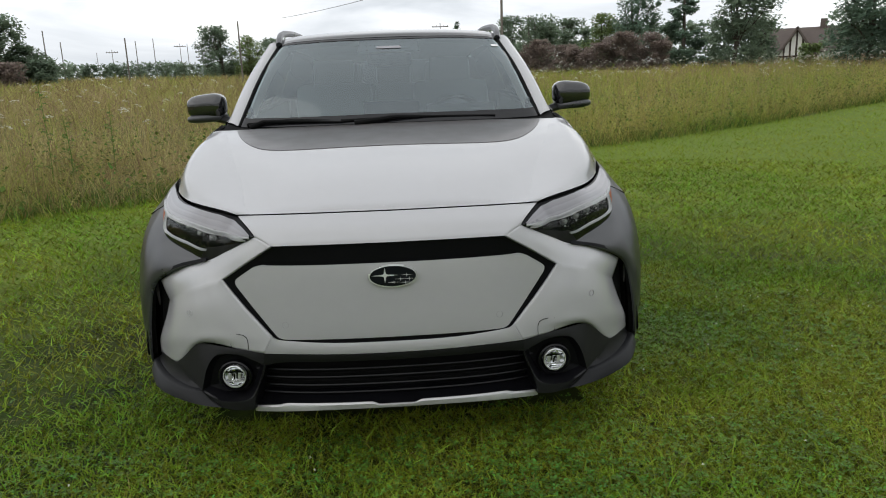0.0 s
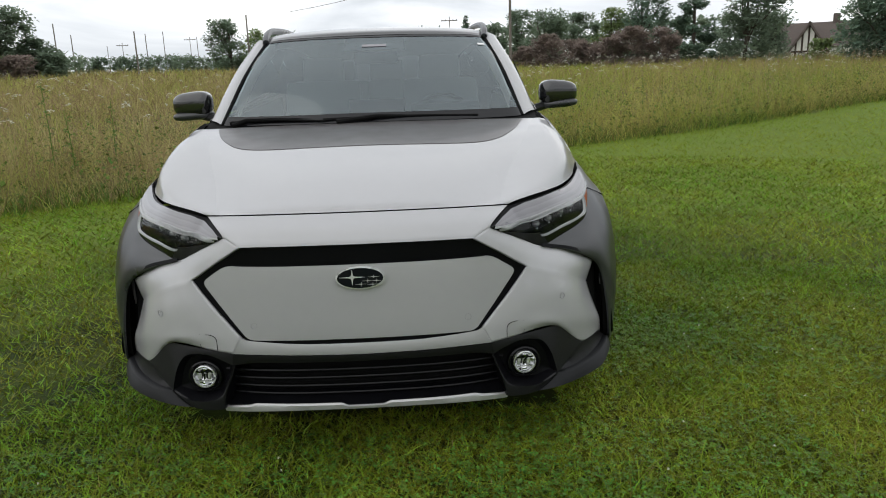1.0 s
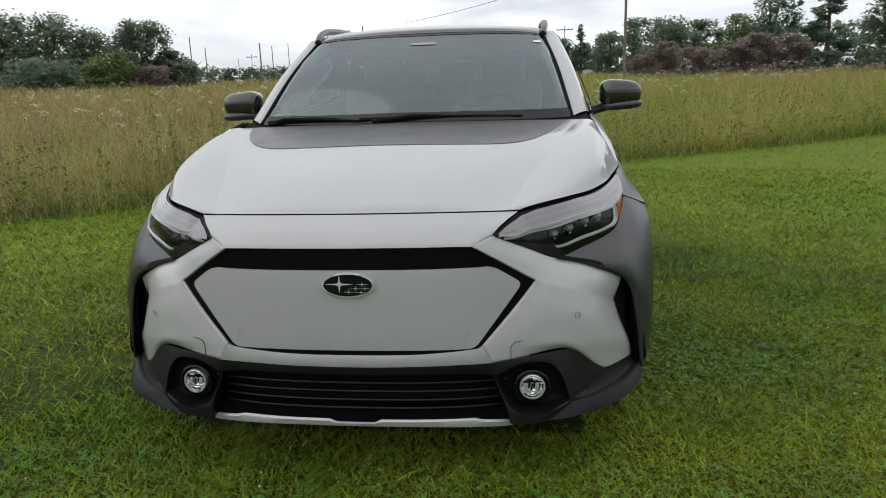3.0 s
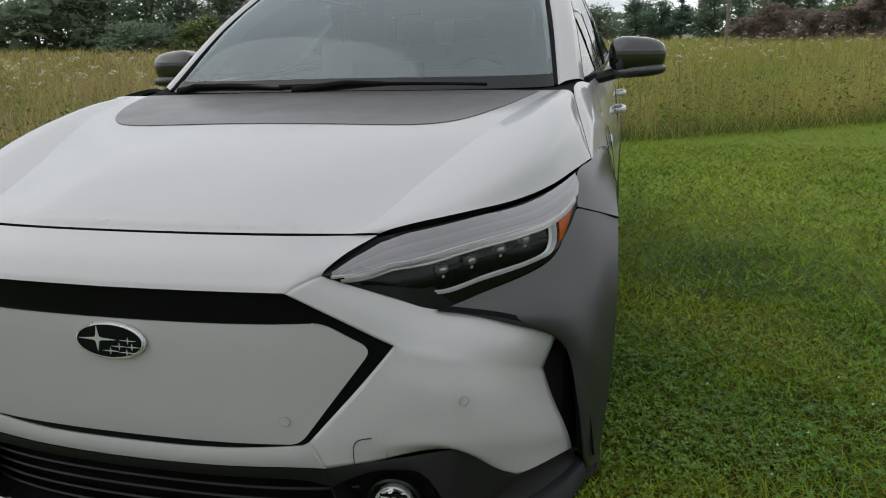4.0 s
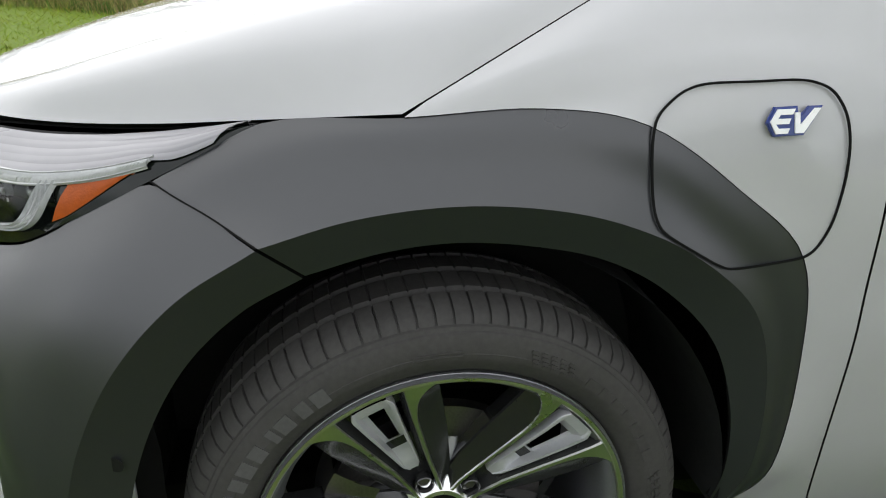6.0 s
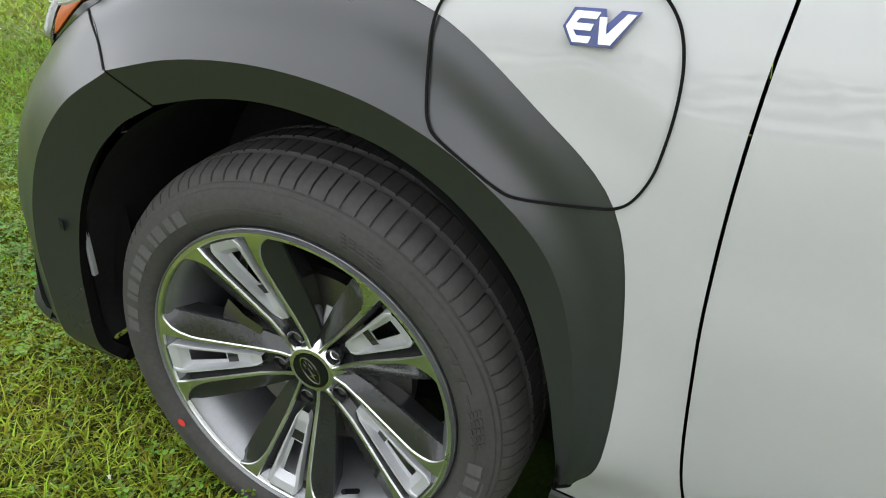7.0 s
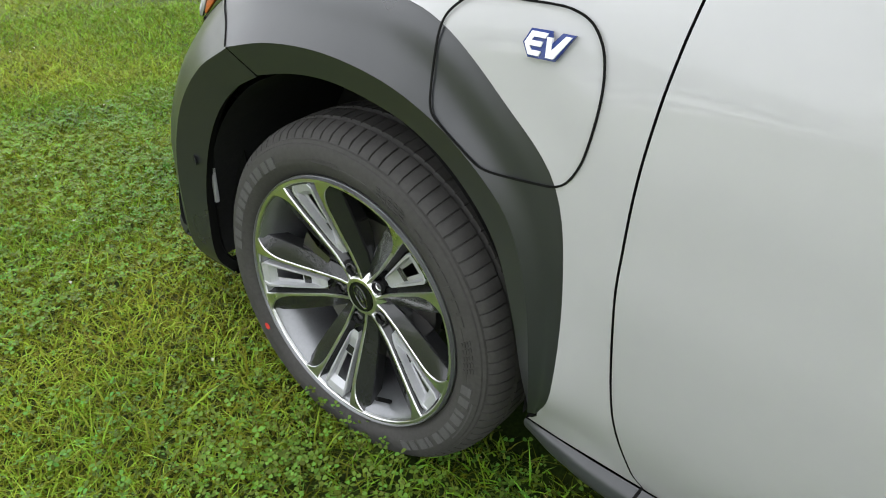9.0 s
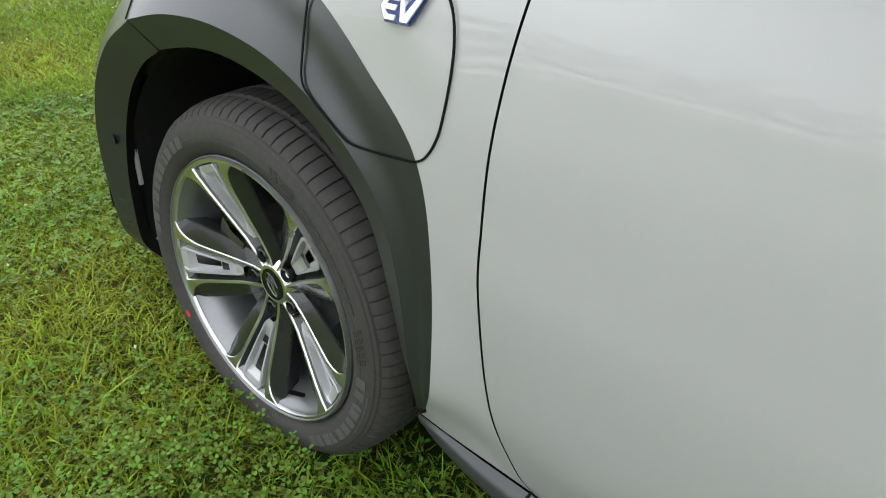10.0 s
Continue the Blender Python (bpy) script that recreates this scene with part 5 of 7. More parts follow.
    def strip(name, lines, mat, flip=False, label="", sharp=25):
        g = np.array(lines)
        if flip:
            g = g[:, ::-1]
        h, w = g.shape[:2]
        return mesh_part(name, g.reshape(-1, 3), [(i * w + j, i * w + j + 1, (i + 1) * w + j + 1, (i + 1) * w + j)[::-1] for i in range(h - 1) for j in range(w - 1)], mat, wheel, label, autosmooth=sharp)
    ring, rf = revolve([(-.014, .2480), (-.0060, .2500), (-.0040, .2520), (-.0040, .2572)], 96)
    mesh_part("rim_face", ring, rf, MACHINED, wheel, "machined outer face of the rim", autosmooth=30)
    for k in range(5):
        base = radians(43 + 72 * k)
        er, et = np.array([0, math.cos(base), math.sin(base)]), np.array([0, -math.sin(base), math.cos(base)])

        def at(r, w, x):
            """The point at radius r along the spoke and w across it."""
            return np.array([x, 0, 0]) + er * math.sqrt(max(r * r - w * w, 0)) + et * w
        rs = np.r_[np.linspace(.040, .20, 17), np.linspace(.206, .2525, 16)]
        inner = np.interp(rs, [.04, .065, .10, .15, .20, .25], [.0135, .0170, .0210, .0290, .0375, .0470])
        flare = np.interp(rs, [.04, .19, .205, .220, .232, .240, .2470, .2525], [.0060, .0075, .0090, .0125, .0185, .0255, .0340, .0440])
        outer = inner + flare
        low = np.maximum(np.interp(rs, [.04, .065, .10, .15, .20, .25], [.024, .0400, .0520, .0670, .0800, .0915]), outer + .003)
        x = face_x(rs)
        for s in (1, -1):
            line_at = lambda w, dx: [at(r, s * q, a) for r, q, a in zip(rs, w, x + dx)]
            strip("spoke_arm", [line_at(inner, -.003), line_at(inner + .0012, 0), line_at(outer - .0012, 0), line_at(outer, -.0022)], MACHINED, s < 0, "machined spoke arm")
            strip("spoke_flank", [line_at(outer, -.0022), line_at(outer * .5 + low * .5, -.008), line_at(low, -.016), line_at(low + .001, -.020), line_at(low - .004, -.052)], WHEEL_DARK, s < 0, "dark glossy flank of the spoke")
            strip("pocket_side", [line_at(inner - .0075, -.017), line_at(inner - .004, -.012), line_at(inner, -.003)], WHEEL_DARK, s < 0)
        # dark groove floor under the pocket
        g = [[at(r, f * q, a - .0175) for r, q, a in zip(rs, inner - .006, x)] for f in (-1, 1)]
        gi = np.array(g)
        n = len(rs)
        mesh_part("spoke_web", gi.reshape(-1, 3), [(j, j + 1, n + j + 1, n + j) for j in range(n - 1) if not .158 < rs[j] < .222], WHEEL_DARK, wheel)
        # silver pocket: a six-sided frame, sloping walls, a floor with a slot
        pr = np.r_[.094, .099, .104, np.linspace(.11, .232, 25), .237, .242, .2465]
        pw = np.interp(pr, [.094, .104, .15, .20, .236, .2465], [.0065, .0120, .0180, .0245, .0295, .0235])
        px = face_x(pr)
        up = np.interp(pr, [.094, .11, .15, .2465], [-.006, -.003, -.002, -.001])
        floor = np.interp(pr, [.094, .112, .128, .145, .222, .232, .2465], [-.007, -.006, -.014, -.018, -.016, -.005, -.002])
        rows = []
        for f, d in ((1.0, -.016), (1.0, -.001), (.97, 0), (.80, 0), (.74, None), (.42, None), (-.42, None), (-.74, None), (-.80, 0), (-.97, 0), (-1.0, -.001), (-1.0, -.016)):
            rows.append([at(r, f * q, a + (fl if d is None else u + d)) for r, q, a, u, fl in zip(pr, pw, px, up, floor)])
        g = np.array(rows)
        h, w = g.shape[:2]
        mesh_part("spoke_pocket", g.reshape(-1, 3), [(i * w + j, i * w + j + 1, (i + 1) * w + j + 1, (i + 1) * w + j) for i in range(h - 1) for j in range(w - 1) if not (i == 5 and .160 < pr[j] < .218)], ALLOY_PAINT, wheel, "silver painted pocket with a slot", autosmooth=30)
        # bolt hole at the spoke's root, with its bolt
        v, f = revolve([(-.058, .0145), (-.050, .0140), (-.0485, .0125), (-.070, .0115)], 20)
        c = .058 * er
        mesh_part("bolt_hole", [(a, b + c[1], d + c[2]) for a, b, d in v], f, WHEEL_DARK, wheel)
        bm = bmesh.new()
        bmesh.ops.create_cone(bm, cap_ends=True, segments=6, radius1=.0095, radius2=.0088, depth=.016)
        bm.transform(pose(-.066, .058 * math.cos(base), .058 * math.sin(base)) @ pose(0, 0, 0, 0, 90, 0))
        part("wheel_bolt", bm, STEEL, wheel, "dark steel wheel bolt")
        # short silver ridge between two double spokes
        b2 = base + radians(36)
        e2, t2 = np.array([0, math.cos(b2), math.sin(b2)]), np.array([0, -math.sin(b2), math.cos(b2)])
        rr = np.linspace(.053, .108, 8)
        strip("hub_ridge", [[np.array([-.058 - .35 * (r - .036) - d, 0, 0]) + e2 * r + t2 * w * (1 + .5 * (r - .036) / .07) for r in rr] for w, d in ((-.012, .020), (-.005, .002), (-.003, 0), (.003, 0), (.005, .002), (.012, .020))], ALLOY_PAINT, False, "silver ridge between the spokes")
    # centre
    v, f = revolve([(-.0525, .031), (-.0500, .0325), (-.0510, .0385), (-.056, .043), (-.078, .072)], 40)
    mesh_part("hub_ring", v, f, MACHINED, wheel)
    m = frame_at((-.0530, 0, 0), (0, 1, 0), (1, 0, 0))
    cap = plate("centre_cap", ellipse(.032, .032, 36), .004, GLOSS_BLACK, wheel, m, "black centre cap with a small oval emblem", bevel=.001)
    m = frame_at((-.0490, 0, 0), (0, .55, -.83), (1, 0, 0))
    bm = bmesh.new()
    loops = [[bm.verts.new((a, b, z)) for a, b in ellipse(r, r * .52, 28)] for r, z in ((.0255, 0), (.0255, .0012), (.0240, .0012), (.0238, 0))]
    for p, q in zip(loops, loops[1:]):
        for i in range(28):
            bm.faces.new((p[i], p[(i + 1) % 28], q[(i + 1) % 28], q[i]))
    bm.transform(m)
    part("emblem_ring", bm, CHROME, wheel)
    plate("emblem_mark", star(.009, -.001, .014, .008), .001, CHROME, wheel, m)
    for cx, cy in ((-.014, .001), (-.008, .005), (-.010, -.005), (-.003, .006)):
        plate("emblem_mark", star(cx, cy, .005, .003), .001, CHROME, wheel, m)
    # valve
    a = radians(291)
    tube("valve", [(-.040, .232 * math.cos(a), .232 * math.sin(a)), (-.020, .214 * math.cos(a), .214 * math.sin(a)), (-.010, .206 * math.cos(a), .206 * math.sin(a))], .0045, BLACK, wheel, "black valve stem")
    # brake disc and caliper
    v, f = revolve([(-.085, .060), (-.085, .158), (-.105, .158), (-.105, .060)], 56)
    mesh_part("brake_disc", v, f, STEEL, wheel, "brake disc behind the spokes", autosmooth=30)
    v, f = revolve([(-.07, .050), (-.075, .062), (-.11, .07)], 32)
    mesh_part("hub", v, f, BLACK, wheel)
    pts = [(x, r * math.cos(t), r * math.sin(t)) for t in np.linspace(radians(150), radians(210), 9) for x, r in ((-.055, .10), (-.050, .135), (-.055, .172), (-.12, .178))]
    mesh_part("brake_caliper", pts, [(i * 4 + j, i * 4 + j + 1, i * 4 + j + 5, i * 4 + j + 4) for i in range(8) for j in range(3)], STEEL, wheel, "grey brake caliper")
    wheel.matrix_basis = pose(x_out, y, z, 0, 0, STEER)
    return wheel


WHEEL_X, WHEEL_Z, STEER = .9055, .3475, 1.2
wheel_left = build_wheel(WHEEL_X, .007, WHEEL_Z)
for x, y, turn in ((WHEEL_X, 2.72, 20), (-WHEEL_X, .007, 35), (-WHEEL_X, 2.72, 80)):
    w = copy_thing(wheel_left, pose(x, y, WHEEL_Z, 0, 0, STEER if y < 1 else 0) @ (pose(0, 0, 0, 0, 0, 180) if x < 0 else Matrix()) @ pose(0, 0, 0, turn, 0, 0))

# wheel houses, underbody, inner dark structure
for s in (1, -1):
    for y0 in (0, 2.72):
        vs = []
        ang = np.linspace(radians(-3), radians(190), 33)
        for x in (.895, .56):
            vs += [(s * x, y0 + .412 * math.cos(t), .358 + .430 * math.sin(t)) for t in ang]
        vs += [(s * .56, y0, .358)]
        fs = [(i, i + 1, 33 + i + 1, 33 + i) for i in range(32)] + [(33 + i, 33 + i + 1, 66) for i in range(32)]
        mesh_part("wheel_house", vs, fs, LINING, car, "black wheel-house lining")
box("underbody", (1.40, 4.2, .10), (0, 1.45, .26), BLACK, car, "black floor pan", bevel=.02)
box("front_structure", (1.05, .50, .42), (0, -.42, .52), BLACK, car, bevel=.03)
box("firewall", (1.40, .06, .66), (0, .50, .70), BLACK, car, bevel=.02)

# cabin
box("dashboard", (1.42, .42, .20), (0, .74, 1.00), DASH, car, "dark dashboard", bevel=.05)
box("instrument_hood", (.36, .16, .08), (.36, .80, 1.12), DASH, car, bevel=.03)
box("centre_screen", (.30, .02, .16), (0, .90, 1.10), GLOSS_BLACK, car, "wide dark centre screen", bevel=.006)
c = [(.36 + .17 * math.cos(t), 1.02 + .06 * math.sin(t), 1.03 + .16 * math.sin(t)) for t in np.linspace(0, 2 * math.pi, 33)]
tube("steering_wheel", c, .015, DASH, car, "dark steering wheel")
for x, y in ((.37, 1.42), (-.37, 1.42), (.37, 2.32), (-.37, 2.32), (0, 2.34)):
    seat = box("seat", (.50 if x else .30, .52, .16), (x, y - .12, .66), SEAT, car, "grey fabric seat", bevel=.05)
    box("backrest", (.48 if x else .30, .14, .62), (x, y + .20, .98), SEAT, seat, bevel=.055, turn=(-14, 0, 0))
    box("headrest", (.26, .09, .17), (x, y + .30, 1.345), SEAT, seat, bevel=.035, turn=(-8, 0, 0))
box("cabin_floor", (1.40, 2.9, .05), (0, 2.0, .42), DASH, car, bevel=.01)
box("load_floor", (1.30, .9, .05), (0, 3.10, .80), DASH, car, bevel=.01)
_g = sheet([mirror_row([(x * .93, y + .03, z - .035) for x, y, z in r[3:]]) for r in ROOF], 5, 4)
panel("headliner", _g, LINER, car, "pale headliner", gap=0, thick=.004, core=False)
box("inner_mirror", (.24, .04, .065), (0, 1.02, 1.40), BLACK, car, "inner mirror", bevel=.015)
for s in (1, -1):
    c = spline([(s * .680, .62, 1.15), (s * .625, .92, 1.36), (s * .570, 1.18, 1.48)], 8)
    ribbon("inner_pillar", c, .07, LINER, car, (-s * .8, -.2, -.1), .002, thick=.01, label="pale inner pillar trim")
    _g = sheet([[(s * .80, .66, 1.10), (s * .82, 1.6, 1.13), (s * .80, 2.5, 1.18)], [(s * .78, .66, .80), (s * .80, 1.6, .80), (s * .78, 2.5, .82)], [(s * .76, .66, .45), (s * .78, 1.6, .45), (s * .76, 2.5, .45)]], 5, 4)
    panel("door_card", _g, DASH, car, "dark inner door trim", gap=0, core=False)

# black sheets added behind the panels so that their gaps read dark
_v, _f = [], []
for g in CORE:
    h, w = g.shape[:2]
    o = len(_v)
    _v += list(g.reshape(-1, 3))
    _f += [(o + i * w + j, o + i * w + j + 1, o + (i + 1) * w + j + 1, o + (i + 1) * w + j) for i in range(h - 1) for j in range(w - 1)]
mesh_part("gap_backing", _v, _f, BLACK, car, "added black backing that darkens the panel gaps")

# rain drops on the bonnet
def build_drops(count=1100):
    rng = np.random.default_rng(5)
    n = normals(HOOD)
    n = n if n[5, 20, 2] > 0 else -n
    verts, faces = [], []
    made = 0
    while made < count:
        u, v = rng.random(2)
        if not .26 < u < .70 or v > .8:
            continue
        p, q = on_grid(HOOD, np.array([u]), np.array([v]), 0, n)[0], n[int(v * (HOOD.shape[0] - 1)), int(u * (HOOD.shape[1] - 1))]
        if abs(p[0]) < .56 and p[1] > -.21:
            continue
        r = .0008 + .0013 * rng.random() ** 2.0
        t = np.cross(q, [0, 1, 0])
        t /= np.linalg.norm(t)
        b = np.cross(q, t)
        o = len(verts)
        for ring, hgt in ((1.0, .0), (.72, .22), ):
            for a in np.linspace(0, 2 * math.pi, 7, endpoint=False):
                verts.append(p + (t * math.cos(a) + b * math.sin(a)) * r * ring + q * r * hgt)
        verts.append(p + q * r * .32)
        for i in range(7):
            j = (i + 1) % 7
            faces += [(o + i, o + j, o + 7 + j, o + 7 + i), (o + 7 + i, o + 7 + j, o + 14)]
        made += 1
    ob = mesh_part("rain_drop", verts, faces, DROP, car, "scattered rain drops on the bonnet", autosmooth=0)
    tagged(ob, kind="stuff")


build_drops()

# ---- ground ----
def ground_z(x, y):
    """The lawn lies flat; further out the field climbs gently."""
    x, y = np.asarray(x, float), np.asarray(y, float)
    r = np.hypot(x, y + 1.0)
    a = np.arctan2(x, y)
    slope = .034 - .011 * np.sin(a)
    rise = np.clip(r - 7.0, 0, 60.0)
    return .030 + slope * rise * np.clip(rise / 12, 0, 1) + .012 * np.sin(x * .7 + 1) * np.sin(y * .6) * np.clip((r - 2) / 6, 0, 1)


EDGE = np.array([(-13, -9), (-10.5, -4), (-9.2, -1), (-7.6, 1.4), (-6.0, 3.0), (-4.16, 4.46), (-3.04, 5.37), (-1.0, 6.9), (.9, 8.2), (3.3, 9.5), (5.4, 10.7), (8.85, 12.9), (12.7, 15.3), (22, 21), (45, 34)])


def in_meadow(x, y):
    """How far a point lies beyond the mown edge, in metres (below 0: on the lawn)."""
    x, y = np.atleast_1d(np.asarray(x, float)), np.atleast_1d(np.asarray(y, float))
    best = np.full(x.shape, 1e9)
    sign = np.ones(x.shape)
    for (ax, ay), (bx, by) in zip(EDGE[:-1], EDGE[1:]):
        dx, dy = bx - ax, by - ay
        t = np.clip(((x - ax) * dx + (y - ay) * dy) / (dx * dx + dy * dy), 0, 1)
        d = np.hypot(x - ax - t * dx, y - ay - t * dy)
        s = np.sign(dx * (y - ay) - dy * (x - ax))
        near = d < best
        best = np.where(near, d, best)
        sign = np.where(near, s, sign)
    return best * sign


def green(name, base, second, scale, translucent=0.0, rough=0.75, vary=0.25, island=0.0, noise_scale=3.0):
    return material(name, base, rough=rough, vary=vary, scale=noise_scale, second=second, second_scale=scale, island_tint=island, translucent=translucent, spec=0.12)


# near turf's base colour is dark to hold the shade between its blades
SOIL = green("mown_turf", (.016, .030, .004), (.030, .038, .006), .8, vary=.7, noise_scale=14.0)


def brighten_turf_outward(m, colour, centre, near, far):
    """Blends outward from a base darkened for shade between blades to brighter closed turf."""
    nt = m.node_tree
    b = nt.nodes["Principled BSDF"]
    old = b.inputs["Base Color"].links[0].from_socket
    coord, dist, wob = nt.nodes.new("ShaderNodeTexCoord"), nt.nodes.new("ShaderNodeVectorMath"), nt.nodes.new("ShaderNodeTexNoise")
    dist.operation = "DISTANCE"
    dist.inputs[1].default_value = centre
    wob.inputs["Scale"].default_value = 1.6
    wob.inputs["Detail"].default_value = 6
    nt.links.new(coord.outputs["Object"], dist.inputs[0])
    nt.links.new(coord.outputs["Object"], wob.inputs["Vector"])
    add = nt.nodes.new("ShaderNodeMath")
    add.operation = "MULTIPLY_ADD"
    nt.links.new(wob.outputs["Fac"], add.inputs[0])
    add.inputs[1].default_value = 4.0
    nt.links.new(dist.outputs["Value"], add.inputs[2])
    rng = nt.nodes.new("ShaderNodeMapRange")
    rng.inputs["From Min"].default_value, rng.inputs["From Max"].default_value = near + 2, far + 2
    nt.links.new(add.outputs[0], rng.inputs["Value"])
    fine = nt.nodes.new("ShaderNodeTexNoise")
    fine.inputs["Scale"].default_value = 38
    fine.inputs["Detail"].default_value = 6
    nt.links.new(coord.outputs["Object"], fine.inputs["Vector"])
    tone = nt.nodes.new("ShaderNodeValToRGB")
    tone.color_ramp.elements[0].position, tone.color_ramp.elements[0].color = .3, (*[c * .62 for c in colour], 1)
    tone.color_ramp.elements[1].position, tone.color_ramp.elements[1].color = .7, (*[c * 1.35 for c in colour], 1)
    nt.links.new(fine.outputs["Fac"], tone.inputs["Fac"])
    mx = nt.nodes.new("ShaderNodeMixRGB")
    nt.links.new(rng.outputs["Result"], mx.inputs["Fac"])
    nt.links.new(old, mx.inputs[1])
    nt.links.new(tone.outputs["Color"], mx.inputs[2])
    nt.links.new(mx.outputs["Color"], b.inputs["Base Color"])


brighten_turf_outward(SOIL, (.108, .160, .012), (.6, -.8, 0), 2.2, 5.2)
FIELD = green("meadow_floor", (.100, .118, .030), (.130, .125, .045), .12, vary=.4, noise_scale=1.2)
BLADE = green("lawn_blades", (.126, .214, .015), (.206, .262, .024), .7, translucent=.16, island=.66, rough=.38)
# the far lawn's greater brightness is put into these blades' colour
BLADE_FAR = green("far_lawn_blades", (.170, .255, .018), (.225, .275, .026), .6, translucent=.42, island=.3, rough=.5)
DRY = material("dry_grass", (.30, .24, .10), rough=.7, island_tint=.3, translucent=.3)
CLOVER = green("clover_leaves", (.060, .140, .020), (.090, .165, .022), 1.5, translucent=.08, island=.5, rough=.45)
MEADOW_BROWN = green("dry_meadow_grass", (.300, .275, .095), (.400, .325, .165), .5, translucent=.42, island=.5, noise_scale=1.0)
MEADOW = green("meadow_grass", (.265, .335, .055), (.400, .375, .105), .35, translucent=.45, island=.45, noise_scale=1.0)
STRAW = material("meadow_straw", (.33, .26, .12), rough=.8, island_tint=.35, translucent=.3)
PANICLE = material("pinkish_seed_heads", (.33, .235, .15), rough=.85, island_tint=.35, translucent=.25)
WEED = green("meadow_weeds", (.080, .150, .028), (.13, .19, .04), 1.0, translucent=.3, island=.4)
BLOSSOM = material("white_umbels", (.72, .72, .64), rough=.8, translucent=.3, island_tint=.1)


def build_ground():
    rings = np.r_[0, np.geomspace(1.0, 900, 70)]
    spokes = 120
    verts = [(0, 0, float(ground_z(0, 0)))]
    for r in rings[1:]:
        for k in range(spokes):
            a = 2 * math.pi * k / spokes
            x, y = r * math.cos(a), r * math.sin(a)
            verts.append((x, y, float(ground_z(x, y))))
    faces = [(0, 1 + k, 1 + (k + 1) % spokes) for k in range(spokes)]
    for i in range(len(rings) - 2):
        for k in range(spokes):
            a, b = 1 + i * spokes + k, 1 + i * spokes + (k + 1) % spokes
            faces.append((a, a + spokes, b + spokes, b))
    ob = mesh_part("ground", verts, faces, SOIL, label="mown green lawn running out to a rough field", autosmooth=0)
    ob.data.materials.append(FIELD)
    me = ob.data
    for p in me.polygons:
        if in_meadow(p.center.x, p.center.y)[0] > .3:
            p.material_index = 1
    return tagged(ob, category="ground", kind="structure")


build_ground()


def blades(name, x, y, height, width, lean, mat, label, category, segments=2, curl=.5, zoff=0.0, seed=1):
    """Many grass blades in one mesh: tapered ribbons that lean and curl."""
    rng = np.random.default_rng(seed)
    n = len(x)
    a = rng.uniform(0, 2 * math.pi, n)
    la = rng.uniform(0, 2 * math.pi, n)
    lx, ly = np.cos(la) * lean, np.sin(la) * lean
    z0 = ground_z(x, y) + zoff
    rows = []
    for k in range(segments + 1):
        f = k / segments
        bend = f ** 1.7
        cx, cy = x + lx * bend * height, y + ly * bend * height
        cz = z0 + height * (f - curl * np.minimum(lean, 1.2) * .5 * f * f)
        w = width * (1 - f) ** .7 / 2 if k < segments else None
        if k < segments:
            rows.append(np.stack([cx - np.cos(a) * w, cy - np.sin(a) * w, cz], 1))
            rows.append(np.stack([cx + np.cos(a) * w, cy + np.sin(a) * w, cz], 1))
        else:
            rows.append(np.stack([cx, cy, cz], 1))
    per = 2 * segments + 1
    v = np.stack(rows, 1).reshape(-1, 3)
    me = bpy.data.meshes.new(name)
    me.vertices.add(len(v))
    me.vertices.foreach_set("co", v.ravel())
    tri = []
    for k in range(segments - 1):
        o = 2 * k
        tri += [(o, o + 1, o + 3), (o, o + 3, o + 2)]
    o = 2 * (segments - 1)
    tri += [(o, o + 1, o + 2)]
    tri = np.array(tri)
    idx = (np.arange(n)[:, None, None] * per + tri[None]).reshape(-1)
    m = len(idx) // 3
    me.loops.add(len(idx))
    me.loops.foreach_set("vertex_index", idx.astype(np.int32))
    me.polygons.add(m)
    me.polygons.foreach_set("loop_start", np.arange(0, 3 * m, 3, dtype=np.int32))
    me.polygons.foreach_set("use_smooth", np.ones(m, dtype=bool))
    me.materials.append(mat)
    me.update()
    ob = new(name, me)
    return tagged(ob, label, category, kind="stuff")


def clear_of_wheels(x, y):
    ok = np.ones(len(x), bool)
    for wx in (.79, -.79):
        for wy in (0, 2.72):
            ok &= ~((abs(x - wx) < .105) & (abs(y - wy) < .17))
    return ok


def patchy(x, y, f=1.3, seed=0.0):
    """A slow variation over the lawn between 0 and 1."""
    return np.array([noise.noise(Vector((a * f + seed, b * f, seed))) for a, b in zip(x, y)]) * .5 + .5


def lawn_spots(x, y):
    """The stretches of lawn that grass may stand on: off the tyres, the car's floor and the meadow."""
    return clear_of_wheels(x, y) & ~((abs(x) < .72) & (y > -.5) & (y < 3.4)) & (in_meadow(x, y) < .1)


